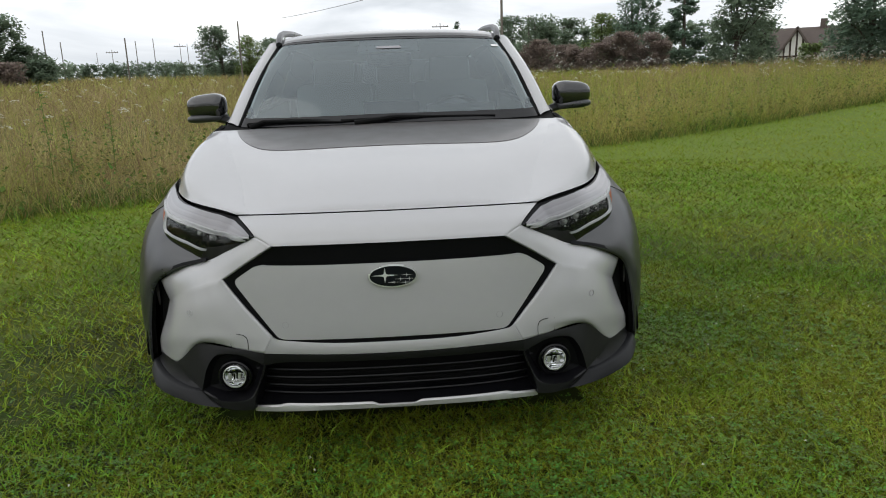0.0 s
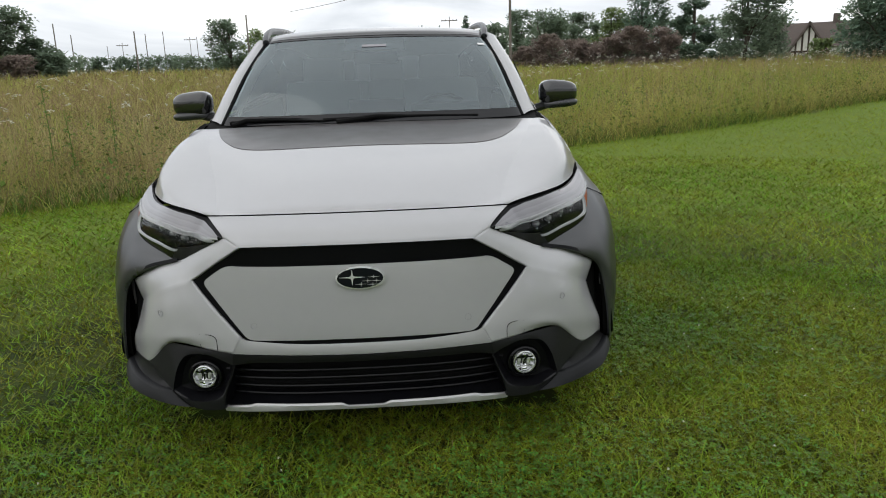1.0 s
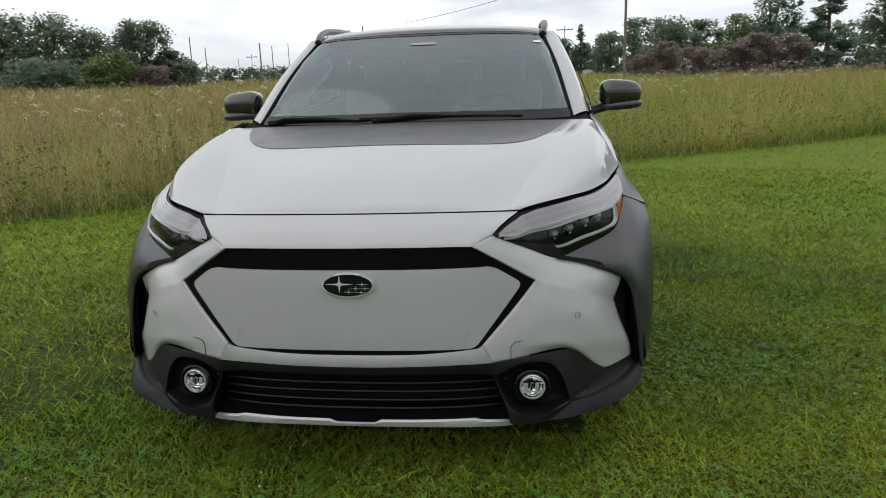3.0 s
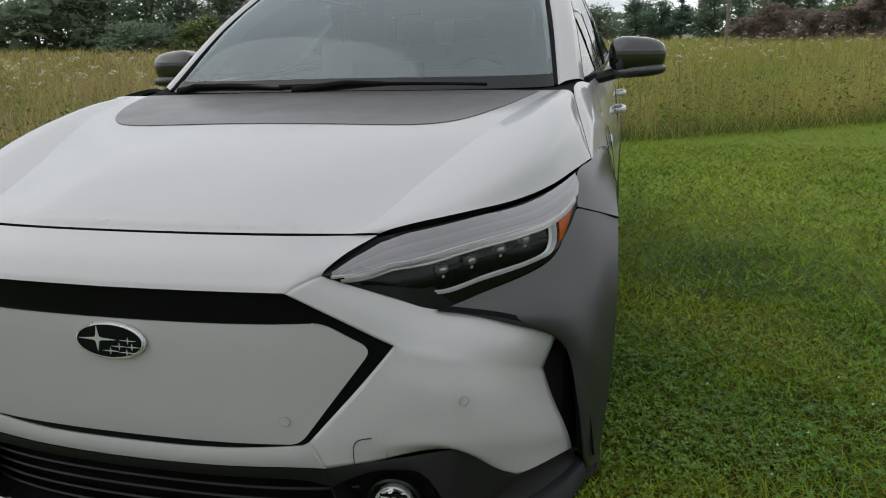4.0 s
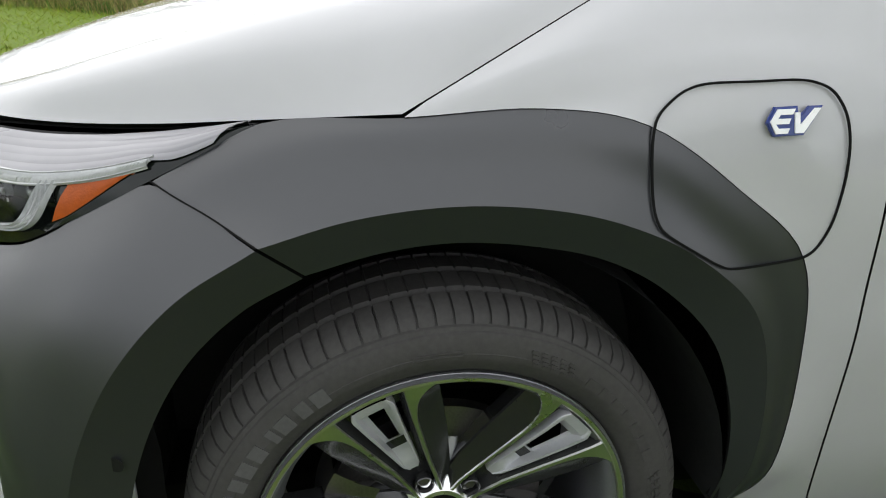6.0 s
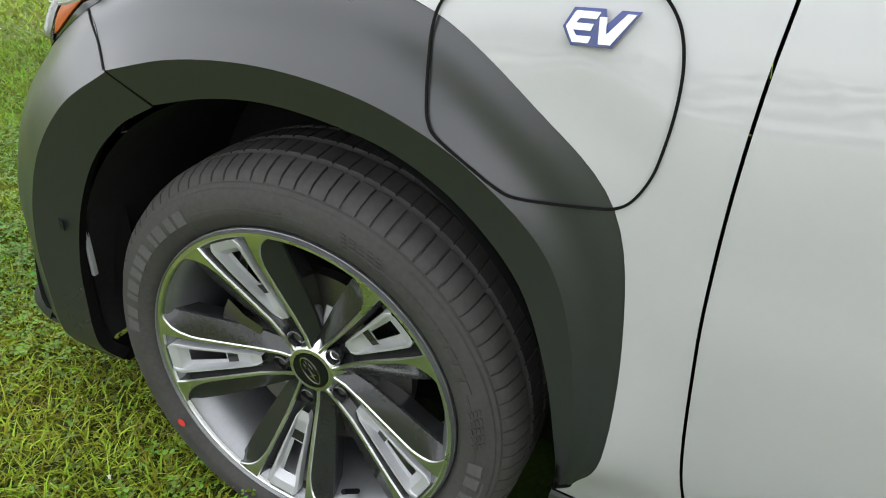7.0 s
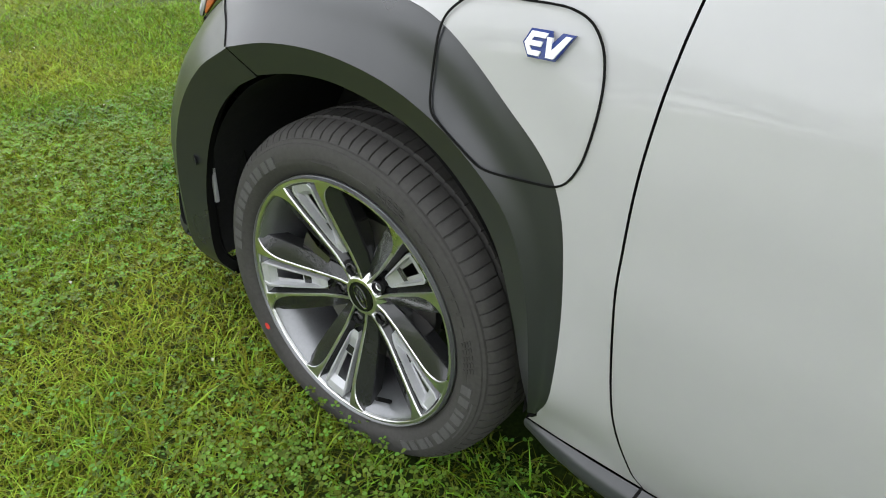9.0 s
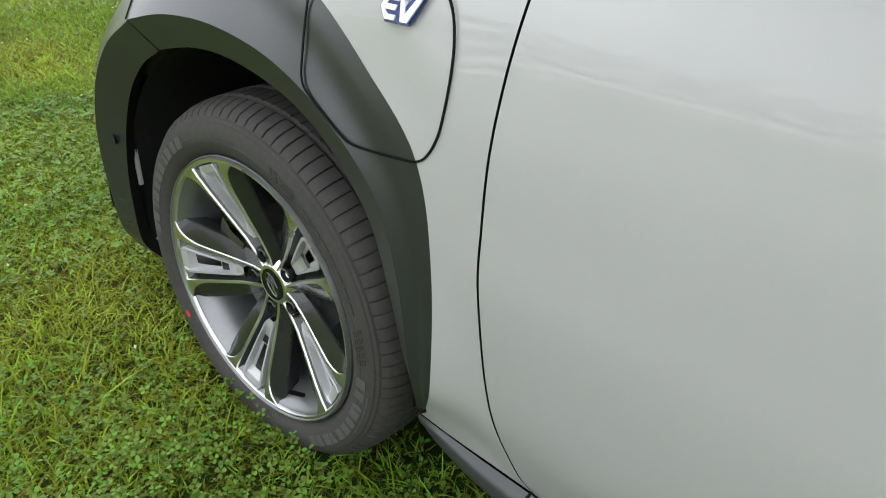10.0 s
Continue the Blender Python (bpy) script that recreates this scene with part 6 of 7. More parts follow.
def build_lawn():
    rng = np.random.default_rng(21)
    # close turf beside the wheel and before the bumper
    xs, ys = [], []
    for cx, cy, reach, n in ((1.75, -.45, 2.0, 125000), (.10, -1.75, 2.0, 110000)):
        r, a = reach * rng.random(n) ** .62, rng.uniform(0, 2 * math.pi, n)
        xs.append(cx + r * np.cos(a))
        ys.append(cy + r * np.sin(a))
    x, y = np.concatenate(xs), np.concatenate(ys)
    ok = lawn_spots(x, y)
    x, y = x[ok], y[ok]
    tall = patchy(x, y, 2.0)
    h = rng.uniform(.014, .040, len(x)) * (.55 + .85 * tall)
    blades("lawn_grass", x, y, h, rng.uniform(.0035, .0070, len(x)), rng.uniform(.5, 2.0, len(x)), BLADE, "short dense green lawn grass", "grass", segments=2, seed=3)
    # longer single blades that the mower left
    n = 9000
    x, y = rng.uniform(-3, 3.6, n), rng.uniform(-3.2, 2.5, n)
    ok = lawn_spots(x, y)
    x, y = x[ok], y[ok]
    blades("lawn_grass", x, y, rng.uniform(.05, .095, len(x)), rng.uniform(.004, .007, len(x)), rng.uniform(.4, 1.6, len(x)), BLADE, "longer single blades in the lawn", "grass", segments=3, seed=8)
    # middle distance
    n = 270000
    r, a = 1.4 + 6.6 * rng.random(n) ** 1.25, rng.uniform(0, 2 * math.pi, n)
    x, y = 1.0 + r * np.cos(a), -.8 + r * np.sin(a) * 1.1
    ok = lawn_spots(x, y)
    x, y, r = x[ok], y[ok], r[ok]
    k = np.clip(r / 2.6, 1, 2.1)
    h = rng.uniform(.020, .050, len(x)) * (.55 + .85 * patchy(x, y, 1.6)) * np.clip(k, 1, 1.25)
    blades("lawn_grass", x, y, h, rng.uniform(.0048, .0085, len(x)) * k, rng.uniform(.5, 2.0, len(x)), BLADE, "dense green lawn grass", "grass", segments=1, seed=5)
    # wider turf
    n = 150000
    r, a = 6 + 14 * rng.random(n), rng.uniform(0, 2 * math.pi, n)
    x, y = .6 + r * np.cos(a), -.8 + r * np.sin(a)
    ok = lawn_spots(x, y)
    x, y, r = x[ok], y[ok], r[ok]
    k = np.clip(r / 6, 1, 1.7)
    h = rng.uniform(.030, .065, len(x)) * (.6 + .8 * patchy(x, y, .9)) * np.clip(k, 1, 1.4)
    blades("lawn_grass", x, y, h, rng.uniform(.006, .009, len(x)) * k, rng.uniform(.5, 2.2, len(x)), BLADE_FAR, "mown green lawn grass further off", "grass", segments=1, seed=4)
    # dry straws
    n = 12000
    x, y = rng.uniform(-3.5, 4, n), rng.uniform(-4, 3, n)
    ok = lawn_spots(x, y) & (patchy(x, y, 1.1, 7.0) > .5)
    x, y = x[ok], y[ok]
    blades("dry_grass", x, y, rng.uniform(.02, .05, len(x)), rng.uniform(.002, .004, len(x)), rng.uniform(.8, 2.0, len(x)), DRY, "dry yellow straws in the lawn", "grass", segments=2, seed=6)


build_lawn()


def build_clover():
    """Clover leaves, three leaflets each on a short stalk."""
    rng = np.random.default_rng(31)
    n = 20000
    # clover grows here too; the extra dark leaves before the bumper stand for shade
    x = np.r_[rng.uniform(.3, 3.0, n), rng.uniform(-4.5, 4.5, 12000), rng.uniform(-1.7, 1.5, 8000), rng.normal(1.18, .20, 900), rng.normal(1.02, .16, 400)]
    y = np.r_[rng.uniform(-2.4, 1.2, n), rng.uniform(-4.0, 4.5, 12000), rng.uniform(-2.1, -.72, 8000), rng.normal(.10, .22, 900), rng.normal(-.05, .18, 400)]
    p = patchy(x, y, 1.4, 3.0)
    ok = clear_of_wheels(x, y) & ((p + rng.normal(0, .14, len(x)) > .50) | (np.arange(len(x)) >= n + 14000)) & ~((abs(x) < .72) & (y > -.5) & (y < 3.4)) & (in_meadow(x, y) < 0)
    x, y = x[ok], y[ok]
    z = ground_z(x, y) + rng.uniform(.018, .058, len(x))
    verts, faces = [], []
    for px, py, pz in zip(x, y, z):
        t0, r = rng.uniform(0, 2 * math.pi), rng.uniform(.0055, .0115)
        tx, ty = rng.normal(0, .25, 2)
        for k in range(3):
            t = t0 + k * 2.094
            o = len(verts)
            for dr, da in ((0.05, 0), (.62, -.62), (1.05, -.40), (1.08, 0), (1.05, .40), (.62, .62)):
                dx, dy = r * dr * math.cos(t + da), r * dr * math.sin(t + da)
                verts.append((px + dx, py + dy, pz + dx * tx + dy * ty + .15 * r * dr))
            faces += [(o, o + 1, o + 2, o + 3), (o, o + 3, o + 4, o + 5)]
    ob = mesh_part("clover", verts, faces, CLOVER, label="clover leaves among the lawn grass", autosmooth=0)
    tagged(ob, category="clover", kind="stuff")
    # clover heads: small pale balls of florets
    verts, faces = [], []
    n = 260
    x, y = rng.uniform(-5, 6, n), rng.uniform(-4, 7, n)
    x[:26], y[:26] = rng.uniform(.8, 2.6, 26), rng.uniform(-2.2, .8, 26)
    ok = (in_meadow(x, y) < 0) & clear_of_wheels(x, y) & ~((abs(x) < .95) & (y > -.9) & (y < 3.6))
    for px, py in zip(x[ok], y[ok]):
        pz = float(ground_z(px, py)) + rng.uniform(.05, .085)
        for k in range(14):
            t, e, r = rng.uniform(0, 6.28), rng.uniform(-.3, 1.4), rng.uniform(.003, .006)
            d = np.array([math.cos(t) * math.cos(e), math.sin(t) * math.cos(e), math.sin(e)])
            s = np.array([-math.sin(t), math.cos(t), 0]) * .0022
            o = len(verts)
            c = np.array([px, py, pz])
            verts += [c - s, c + s, c + d * r * 1.2]
            faces.append((o, o + 1, o + 2))
    ob = mesh_part("clover_heads", verts, faces, BLOSSOM, label="white clover heads in the lawn", autosmooth=0)
    tagged(ob, category="flowers", kind="stuff")


build_clover()


# ---- meadow ----
def meadow_points(n, d0, d1, seed, xmin=-14, xmax=30, power=1.0):
    rng = np.random.default_rng(seed)
    xs, ys = [], []
    seg = np.hypot(*np.diff(EDGE, axis=0).T)
    p = seg / seg.sum()
    k = rng.choice(len(seg), n, p=p)
    t = rng.random(n)
    a, b = EDGE[k], EDGE[k + 1]
    q = a + (b - a) * t[:, None]
    d = (b - a) / np.linalg.norm(b - a, axis=1, keepdims=True)
    nrm = np.stack([-d[:, 1], d[:, 0]], 1)
    dist = d0 + (d1 - d0) * rng.random(n) ** power
    q = q + nrm * dist[:, None] + rng.normal(0, .12, (n, 2))
    ok = (q[:, 0] > xmin) & (q[:, 0] < xmax)
    return q[ok, 0], q[ok, 1], rng


def sided(name, x, y, h, w, lean, label, segments, seed):
    """Greener blades on the car's left side, browner ones on its right."""
    rng = np.random.default_rng(seed + 500)
    brown = rng.random(len(x)) < np.clip(.55 - x / 9, .12, .85) - .35 * patchy(x, y, .35, 9.0) + .15
    for m, mat, lab in ((~brown, MEADOW, "tall green "), (brown, MEADOW_BROWN, "tall brownish ")):
        blades(name, x[m], y[m], h[m], w[m], lean[m], mat, lab + label, "grass", segments=segments, seed=seed)


def build_meadow():
    x, y, rng = meadow_points(60000, -.05, 3.0, 41, power=1.3)
    d = in_meadow(x, y)
    h = rng.uniform(.35, .85, len(x)) * np.clip(.55 + d * .5, .45, 1) * (.45 + 1.0 * patchy(x, y, .9, 2.0))
    sided("meadow_grass", x, y, h, rng.uniform(.005, .011, len(x)), rng.uniform(.15, 1.7, len(x)), "meadow grass at the lawn's edge", 3, 43)
    rng = np.random.default_rng(44)
    az, r = np.radians(rng.uniform(-62, 56, 120000)), 7 + 62 * rng.random(120000) ** 1.35
    x, y = .1 + r * np.sin(az), -2.9 + r * np.cos(az)
    d = in_meadow(x, y)
    x, y, d = x[d > 2.2], y[d > 2.2], d[d > 2.2]
    h = rng.uniform(.45, .95, len(x)) * (.5 + .9 * patchy(x, y, .45, 2.0))
    sided("meadow_grass", x, y, h, rng.uniform(.010, .018, len(x)) * np.clip(d / 8, 1, 5), rng.uniform(.15, 1.5, len(x)), "meadow grass reaching back to the trees", 2, 45)
    x, y, rng = meadow_points(20000, .1, 22, 46, xmin=-30, xmax=45, power=1.6)
    d = in_meadow(x, y)
    h = rng.uniform(.6, 1.05, len(x)) * (.45 + 1.0 * patchy(x, y, .7, 5.0))
    blades("meadow_straw", x, y, h, rng.uniform(.004, .008, len(x)) * np.clip(d / 6, 1, 4), rng.uniform(.1, .7, len(x)), STRAW, "straw-coloured seed heads over the meadow", "grass", segments=2, seed=47)
    # low leafy growth along the mown edge
    x, y, rng = meadow_points(22000, -.1, .9, 48, power=1.2)
    blades("edge_growth", x, y, rng.uniform(.08, .34, len(x)), rng.uniform(.008, .018, len(x)), rng.uniform(.3, 1.4, len(x)), WEED, "low dark green growth along the mown edge", "weeds", segments=2, seed=49)


build_meadow()


def leaf_cluster(verts, faces, c, size, rng, flat=0.0):
    """One pointed leaf as two triangles, at any turn."""
    t, e = rng.uniform(0, 6.28), rng.uniform(-.6, .9) * (1 - flat)
    d = np.array([math.cos(t) * math.cos(e), math.sin(t) * math.cos(e), math.sin(e)])
    s = np.array([-math.sin(t), math.cos(t), rng.uniform(-.4, .4)]) * size * .32
    o = len(verts)
    verts += [c, c + d * size * .5 + s, c + d * size, c + d * size * .5 - s]
    faces.append((o, o + 1, o + 2, o + 3))


def build_weeds():
    """Leafy stalks that stand out of the meadow's edge, as one mass."""
    rng = np.random.default_rng(51)
    x, y, _ = meadow_points(3400, .05, 7, 52, xmin=-12, xmax=20, power=1.9)
    verts, faces = [], []
    for px, py in zip(x, y):
        h = rng.uniform(.3, .9)
        z0 = float(ground_z(px, py))
        for k in range(int(24 * h)):
            f = rng.random()
            leaf_cluster(verts, faces, np.array([px + rng.normal(0, .04), py + rng.normal(0, .04), z0 + h * (.15 + .85 * f)]), rng.uniform(.035, .095) * (1.15 - .6 * f), rng)
    ob = mesh_part("meadow_weeds", verts, faces, WEED, label="leafy weeds in the meadow", autosmooth=0)
    tagged(ob, category="weeds", kind="stuff")


build_weeds()


def build_seed_heads():
    """Loose pinkish-brown panicles over the grass, past counting."""
    rng = np.random.default_rng(57)
    x, y, _ = meadow_points(7000, .2, 16, 58, xmin=-13, xmax=30, power=1.4)
    d = np.clip(in_meadow(x, y), 0, 20)
    verts, faces = [], []
    for px, py, q in zip(x, y, d):
        h = rng.uniform(.55, 1.05) * (.7 + .3 * min(1, q / 1.5))
        lx, ly = rng.normal(0, .10, 2)
        top = np.array([px + lx, py + ly, float(ground_z(px, py)) + h])
        size = rng.uniform(.010, .018) * (1 + q / 9)
        for k in range(5):
            leaf_cluster(verts, faces, top + np.array([rng.normal(0, .012), rng.normal(0, .012), -.032 * k]), size * 1.6, rng)
    tagged(mesh_part("seed_heads", verts, faces, PANICLE, label="pinkish-brown seed heads over the meadow grass", autosmooth=0), category="grass", kind="stuff")


build_seed_heads()


def build_weed_plant(x, y, h, leaves, seed):
    """A tall single weed: a stalk with drooping pairs of narrow leaves."""
    rng = np.random.default_rng(seed)
    z0 = float(ground_z(x, y))
    plant = tagged(new("tall_weed"), "tall leafy green weed standing out of the meadow", "weed", "tall weeds")
    plant.location = (x, y, z0)
    c = spline([(0, 0, -.03), (.01, .01, h * .5), (.03 * rng.normal(), .02, h)], 6)
    tube("stem", c, .008, WEED, plant, sides=6, taper=.003)
    for k in range(leaves):
        f = .2 + .8 * k / leaves
        t = k * 2.4 + rng.uniform(-.3, .3)
        p = np.array([0, 0, h * f])
        l = (.20 - .09 * f) * rng.uniform(.8, 1.2)
        d, s = np.array([math.cos(t), math.sin(t), 0]), np.array([-math.sin(t), math.cos(t), 0]) * .022
        vs = [p - s * .3, p + s * .3, p + d * l * .5 + s + np.array([0, 0, l * .18]), p + d * l * .5 - s + np.array([0, 0, l * .18]), p + d * l + np.array([0, 0, -l * .05])]
        mesh_part("leaf", vs, [(0, 1, 2, 3), (3, 2, 4)], WEED, plant, autosmooth=0)


for i, (x, y, h, k) in enumerate(((-2.15, 6.35, .98, 26), (-4.6, 6.6, 1.35, 30), (-4.2, 6.3, 1.0, 22), (-3.9, 6.9, 1.1, 22), (5.2, 12.6, 1.0, 20), (1.9, 12.2, 1.2, 20))):
    build_weed_plant(x, y, h, k, 60 + i)


def build_umbels():
    """Flat white flower heads on thin stalks over the meadow, past counting."""
    rng = np.random.default_rng(71)
    xa, ya, _ = meadow_points(2100, .3, 13, 72, xmin=-13, xmax=30, power=1.0)
    verts, faces = [], []
    sv, sf = [], []
    for px, py in zip(xa, ya):
        if noise.noise(Vector((px * .3, py * .3, 4.0))) < rng.uniform(-.15, .20):
            continue
        z0 = float(ground_z(px, py))
        h = rng.uniform(.85, 1.28)
        r = rng.uniform(.045, .085)
        tx, ty = rng.normal(0, .42, 2)
        o = len(sv)
        sv += [(px - .003, py, z0), (px + .003, py, z0), (px, py, z0 + h)]
        sf.append((o, o + 1, o + 2))
        for k in range(16):
            a, q = rng.uniform(0, 6.28), r * math.sqrt(rng.random())
            cx, cy = px + q * math.cos(a), py + q * math.sin(a)
            cz = z0 + h + (cx - px) * tx + (cy - py) * ty + .45 * r * (1 - (q / r) ** 2)
            s = r * .22
            o = len(verts)
            for t in (0, 1.26, 2.51, 3.77, 5.03):
                verts.append((cx + s * math.cos(t + a), cy + s * math.sin(t + a), cz + rng.normal(0, .003)))
            faces.append((o, o + 1, o + 2, o + 3, o + 4))
    tagged(mesh_part("umbel_flowers", verts, faces, BLOSSOM, label="flat white wild flowers over the meadow", autosmooth=0), category="flowers", kind="stuff")
    tagged(mesh_part("umbel_stalks", sv, sf, WEED, label="thin green stalks of the white flowers", autosmooth=0), category="flowers", kind="stuff")


build_umbels()

# ---- far things ----
BARK = material("tree_bark", (.09, .075, .06), rough=.9, vary=.3, bump=.4, bump_scale=40)
# LEAF and NEEDLE are paled and blued to put distance haze into the colour
LEAF = green("hazy_tree_leaves", (.200, .262, .185), (.225, .285, .195), .15, translucent=.52, island=.2)
LEAF_LIGHT = green("pale_tree_leaves", (.20, .265, .11), (.22, .28, .12), .15, translucent=.35, island=.28)
LEAF_RED = material("reddish_leaves", (.275, .222, .190), rough=.9, translucent=.45, island_tint=.18, vary=.3, scale=.4)
NEEDLE = green("hazy_conifer_needles", (.150, .220, .160), (.175, .240, .168), .2, translucent=.48, island=.2)
POLE = material("weathered_pole", (.16, .14, .12), rough=.9, vary=.3, bump=.3, bump_scale=30)
WIRE = material("dark_wire", (.03, .03, .03), rough=.6)
STUCCO = material("white_stucco", (.62, .61, .57), rough=.9, vary=.08)
TIMBER = material("dark_timber", (.045, .030, .022), rough=.8)
SHINGLE = material("brown_roof", (.10, .080, .070), rough=.9, vary=.25, scale=2, bump=.3)
FARCAR = material("silver_car_paint", (.55, .56, .57), rough=.3, coat=1.0)


def place(azimuth, distance):
    a = radians(azimuth)
    x, y = .1 + distance * math.sin(a), -2.9 + distance * math.cos(a)
    return x, y, float(ground_z(x, y))


def height_for(elevation, distance, z):
    """How high a top must stand to show at this elevation from the eye."""
    return 1.25 + distance * math.tan(radians(elevation)) - z


def build_tree(azimuth, distance, elevation, width, mat, label, seed, kind="round", leaves=2600, category="tree", low=.12):
    """A tree: tapered trunk, limbs, and a crown of many leaves in uneven clumps."""
    rng = np.random.default_rng(seed)
    x, y, z = place(azimuth, distance)
    h = height_for(elevation, distance, z)
    w = 2.5 * distance * math.tan(radians(width / 2))
    tree = tagged(new("tree" if kind != "bush" else "bush"), label, category)
    tree.location = (x, y, z)
    if kind != "bush":
        c = spline([(0, 0, -.2), (.01 * h, 0, h * .4), (0, .01 * h, h * .9)], 6)
        tube("trunk", c, max(.03 * h, .15), BARK, tree, sides=8, taper=.01 * h)
    verts, faces = [], []
    s = max(.24, h * .038)
    if mat is LEAF_RED:
        s, leaves = s * .62, leaves * 2
    clumps = []
    if kind == "conifer":
        for k in range(70):
            f = rng.random() ** .8
            r = w / 2 * (1 - f) * rng.uniform(.35, 1.05)
            a = rng.uniform(0, 6.28)
            clumps.append((np.array([r * math.cos(a), r * math.sin(a), h * (.08 + .92 * f)]), (w * .10 + .3) * (1 - f * .8), .35))
    else:
        n = 34 if kind == "round" else 20
        top_at = rng.uniform(-.16, .16) * w
        for k in range(n):
            a, f = rng.uniform(0, 6.28), rng.random() ** .85
            reach = (.78 + .22 * f / .45) if f < .45 else math.sqrt(max(.02, 1 - ((f - .45) / .60) ** 2))
            rr = w / 2 * reach * rng.uniform(.25, .9)
            cl = w * rng.uniform(.10, .22)
            clumps.append((np.array([rr * math.cos(a) + top_at * f, rr * math.sin(a), min(h * (low + (1 - low) * f), h - cl * .75)]), cl, .85))
        for k in range(7):
            a = k * .9
            clumps.append((np.array([w * .24 * math.cos(a), w * .24 * math.sin(a), h * (low + .05 + .02 * k)]), w * .17, .85))
        clumps.append((np.array([0, 0, h * .55]), w * .30, .9))
        if kind == "round":
            for k in range(7):
                c = clumps[k][0]
                tube("limb", spline([(0, 0, h * (.2 + .04 * k)), c * .5 + np.array([0, 0, h * .14]), c], 4), .012 * h, BARK, tree, sides=5, taper=.004 * h)
    leaves = int(leaves * 2.4)
    # large inner sprays close the crown, small leaves make its edge
    for c, r, sq in clumps:
        for k in range(8):
            d = rng.normal(0, .26, 3) * r
            leaf_cluster(verts, faces, c + d * np.array([1, 1, sq]) - np.array([0, 0, .15 * r]), r * rng.uniform(.55, .85), rng)
    sizes = np.array([r for _, r, _ in clumps])
    pick = rng.choice(len(clumps), leaves, p=sizes ** 2 / (sizes ** 2).sum())
    for k in pick:
        c, r, sq = clumps[k]
        d = rng.normal(0, 1, 3)
        d /= np.linalg.norm(d)
        p = c + d * np.array([1, 1, sq]) * r * rng.random() ** .4
        p[2] = abs(p[2]) + .1
        if p[2] > h:
            p[2] = h - rng.random() * .05 * h
        leaf_cluster(verts, faces, p, s * rng.uniform(.6, 1.3), rng)
    mesh_part("crown", verts, faces, mat, tree, autosmooth=0)
    return tree


DARK = "dark green leafy tree beyond the meadow"
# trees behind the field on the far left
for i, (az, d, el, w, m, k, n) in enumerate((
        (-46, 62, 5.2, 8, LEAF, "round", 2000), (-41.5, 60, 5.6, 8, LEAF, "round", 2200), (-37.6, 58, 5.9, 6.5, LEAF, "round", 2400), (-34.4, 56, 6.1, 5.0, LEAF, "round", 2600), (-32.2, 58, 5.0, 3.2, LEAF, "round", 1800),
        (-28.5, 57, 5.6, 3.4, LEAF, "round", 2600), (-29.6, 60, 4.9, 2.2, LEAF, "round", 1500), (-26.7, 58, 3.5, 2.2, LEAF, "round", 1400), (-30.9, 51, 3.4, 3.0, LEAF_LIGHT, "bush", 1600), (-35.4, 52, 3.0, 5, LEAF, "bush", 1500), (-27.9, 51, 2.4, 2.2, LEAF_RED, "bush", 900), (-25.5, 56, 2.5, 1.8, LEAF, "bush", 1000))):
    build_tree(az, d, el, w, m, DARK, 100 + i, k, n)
# closed growth behind the trees and along the horizon
def build_wood(az0, az1, distance, el, wobble, leaves, size, label, seed, mat):
    """A far belt of trees: uneven clumps of small leaves, past counting."""
    rng = np.random.default_rng(seed)
    verts, faces = [], []
    n = int((az1 - az0) * 3)
    tops = el + wobble * np.array([noise.noise(Vector((k * .21, seed, 0))) * 1.6 + .35 * rng.normal() for k in range(n)])
    clumps = []
    for k in range(n):
        az = az0 + (az1 - az0) * (k + rng.random()) / n
        d = distance * rng.uniform(.95, 1.06)
        x, y, z = place(az, d)
        h = height_for(tops[k], d, z)
        for f in (.12, .35, .58, .8):
            r = distance * radians(.46) * rng.uniform(.75, 1.2) * (1.1 - .3 * f)
            clumps.append((np.array([x + rng.normal(0, .5), y, z + min(h * f, h - r * .8)]), r))
    for c, r in clumps:
        for k in range(5):
            leaf_cluster(verts, faces, c + rng.normal(0, .25, 3) * r, r * rng.uniform(.7, 1.1), rng)
    pick = rng.integers(0, len(clumps), leaves)
    for k in pick:
        c, r = clumps[k]
        v = rng.normal(0, 1, 3)
        v /= np.linalg.norm(v)
        leaf_cluster(verts, faces, c + v * r * rng.random() ** .4, size * rng.uniform(.6, 1.4), rng)
    tagged(mesh_part("far_wood", verts, faces, mat, label=label, autosmooth=0), category="trees", kind="stuff")


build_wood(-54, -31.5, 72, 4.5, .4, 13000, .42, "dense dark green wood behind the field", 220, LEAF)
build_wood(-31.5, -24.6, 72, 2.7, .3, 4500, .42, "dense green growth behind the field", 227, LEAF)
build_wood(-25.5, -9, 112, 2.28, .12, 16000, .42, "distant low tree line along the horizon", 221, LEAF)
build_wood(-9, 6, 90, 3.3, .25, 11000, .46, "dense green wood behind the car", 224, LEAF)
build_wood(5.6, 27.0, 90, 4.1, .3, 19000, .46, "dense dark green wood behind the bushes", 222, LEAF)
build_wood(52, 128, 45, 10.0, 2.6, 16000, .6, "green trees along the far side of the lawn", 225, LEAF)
# out of view all round the back, added to be mirrored in paint and glass
build_wood(128, 300, 70, 8.0, 1.6, 20000, .9, "unseen green trees beyond the lawn, added for reflections", 226, LEAF)
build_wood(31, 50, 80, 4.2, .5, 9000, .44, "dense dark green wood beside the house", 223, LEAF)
# the rounded tree and thinner scrub beside the car
build_tree(-13.6, 70, 4.75, 2.5, LEAF, "rounded dense tree standing alone", 150, "round", 2200, low=.02)
build_tree(-11.6, 68, 4.0, 2.2, LEAF_LIGHT, "open scrubby young tree", 151, "round", 1100)
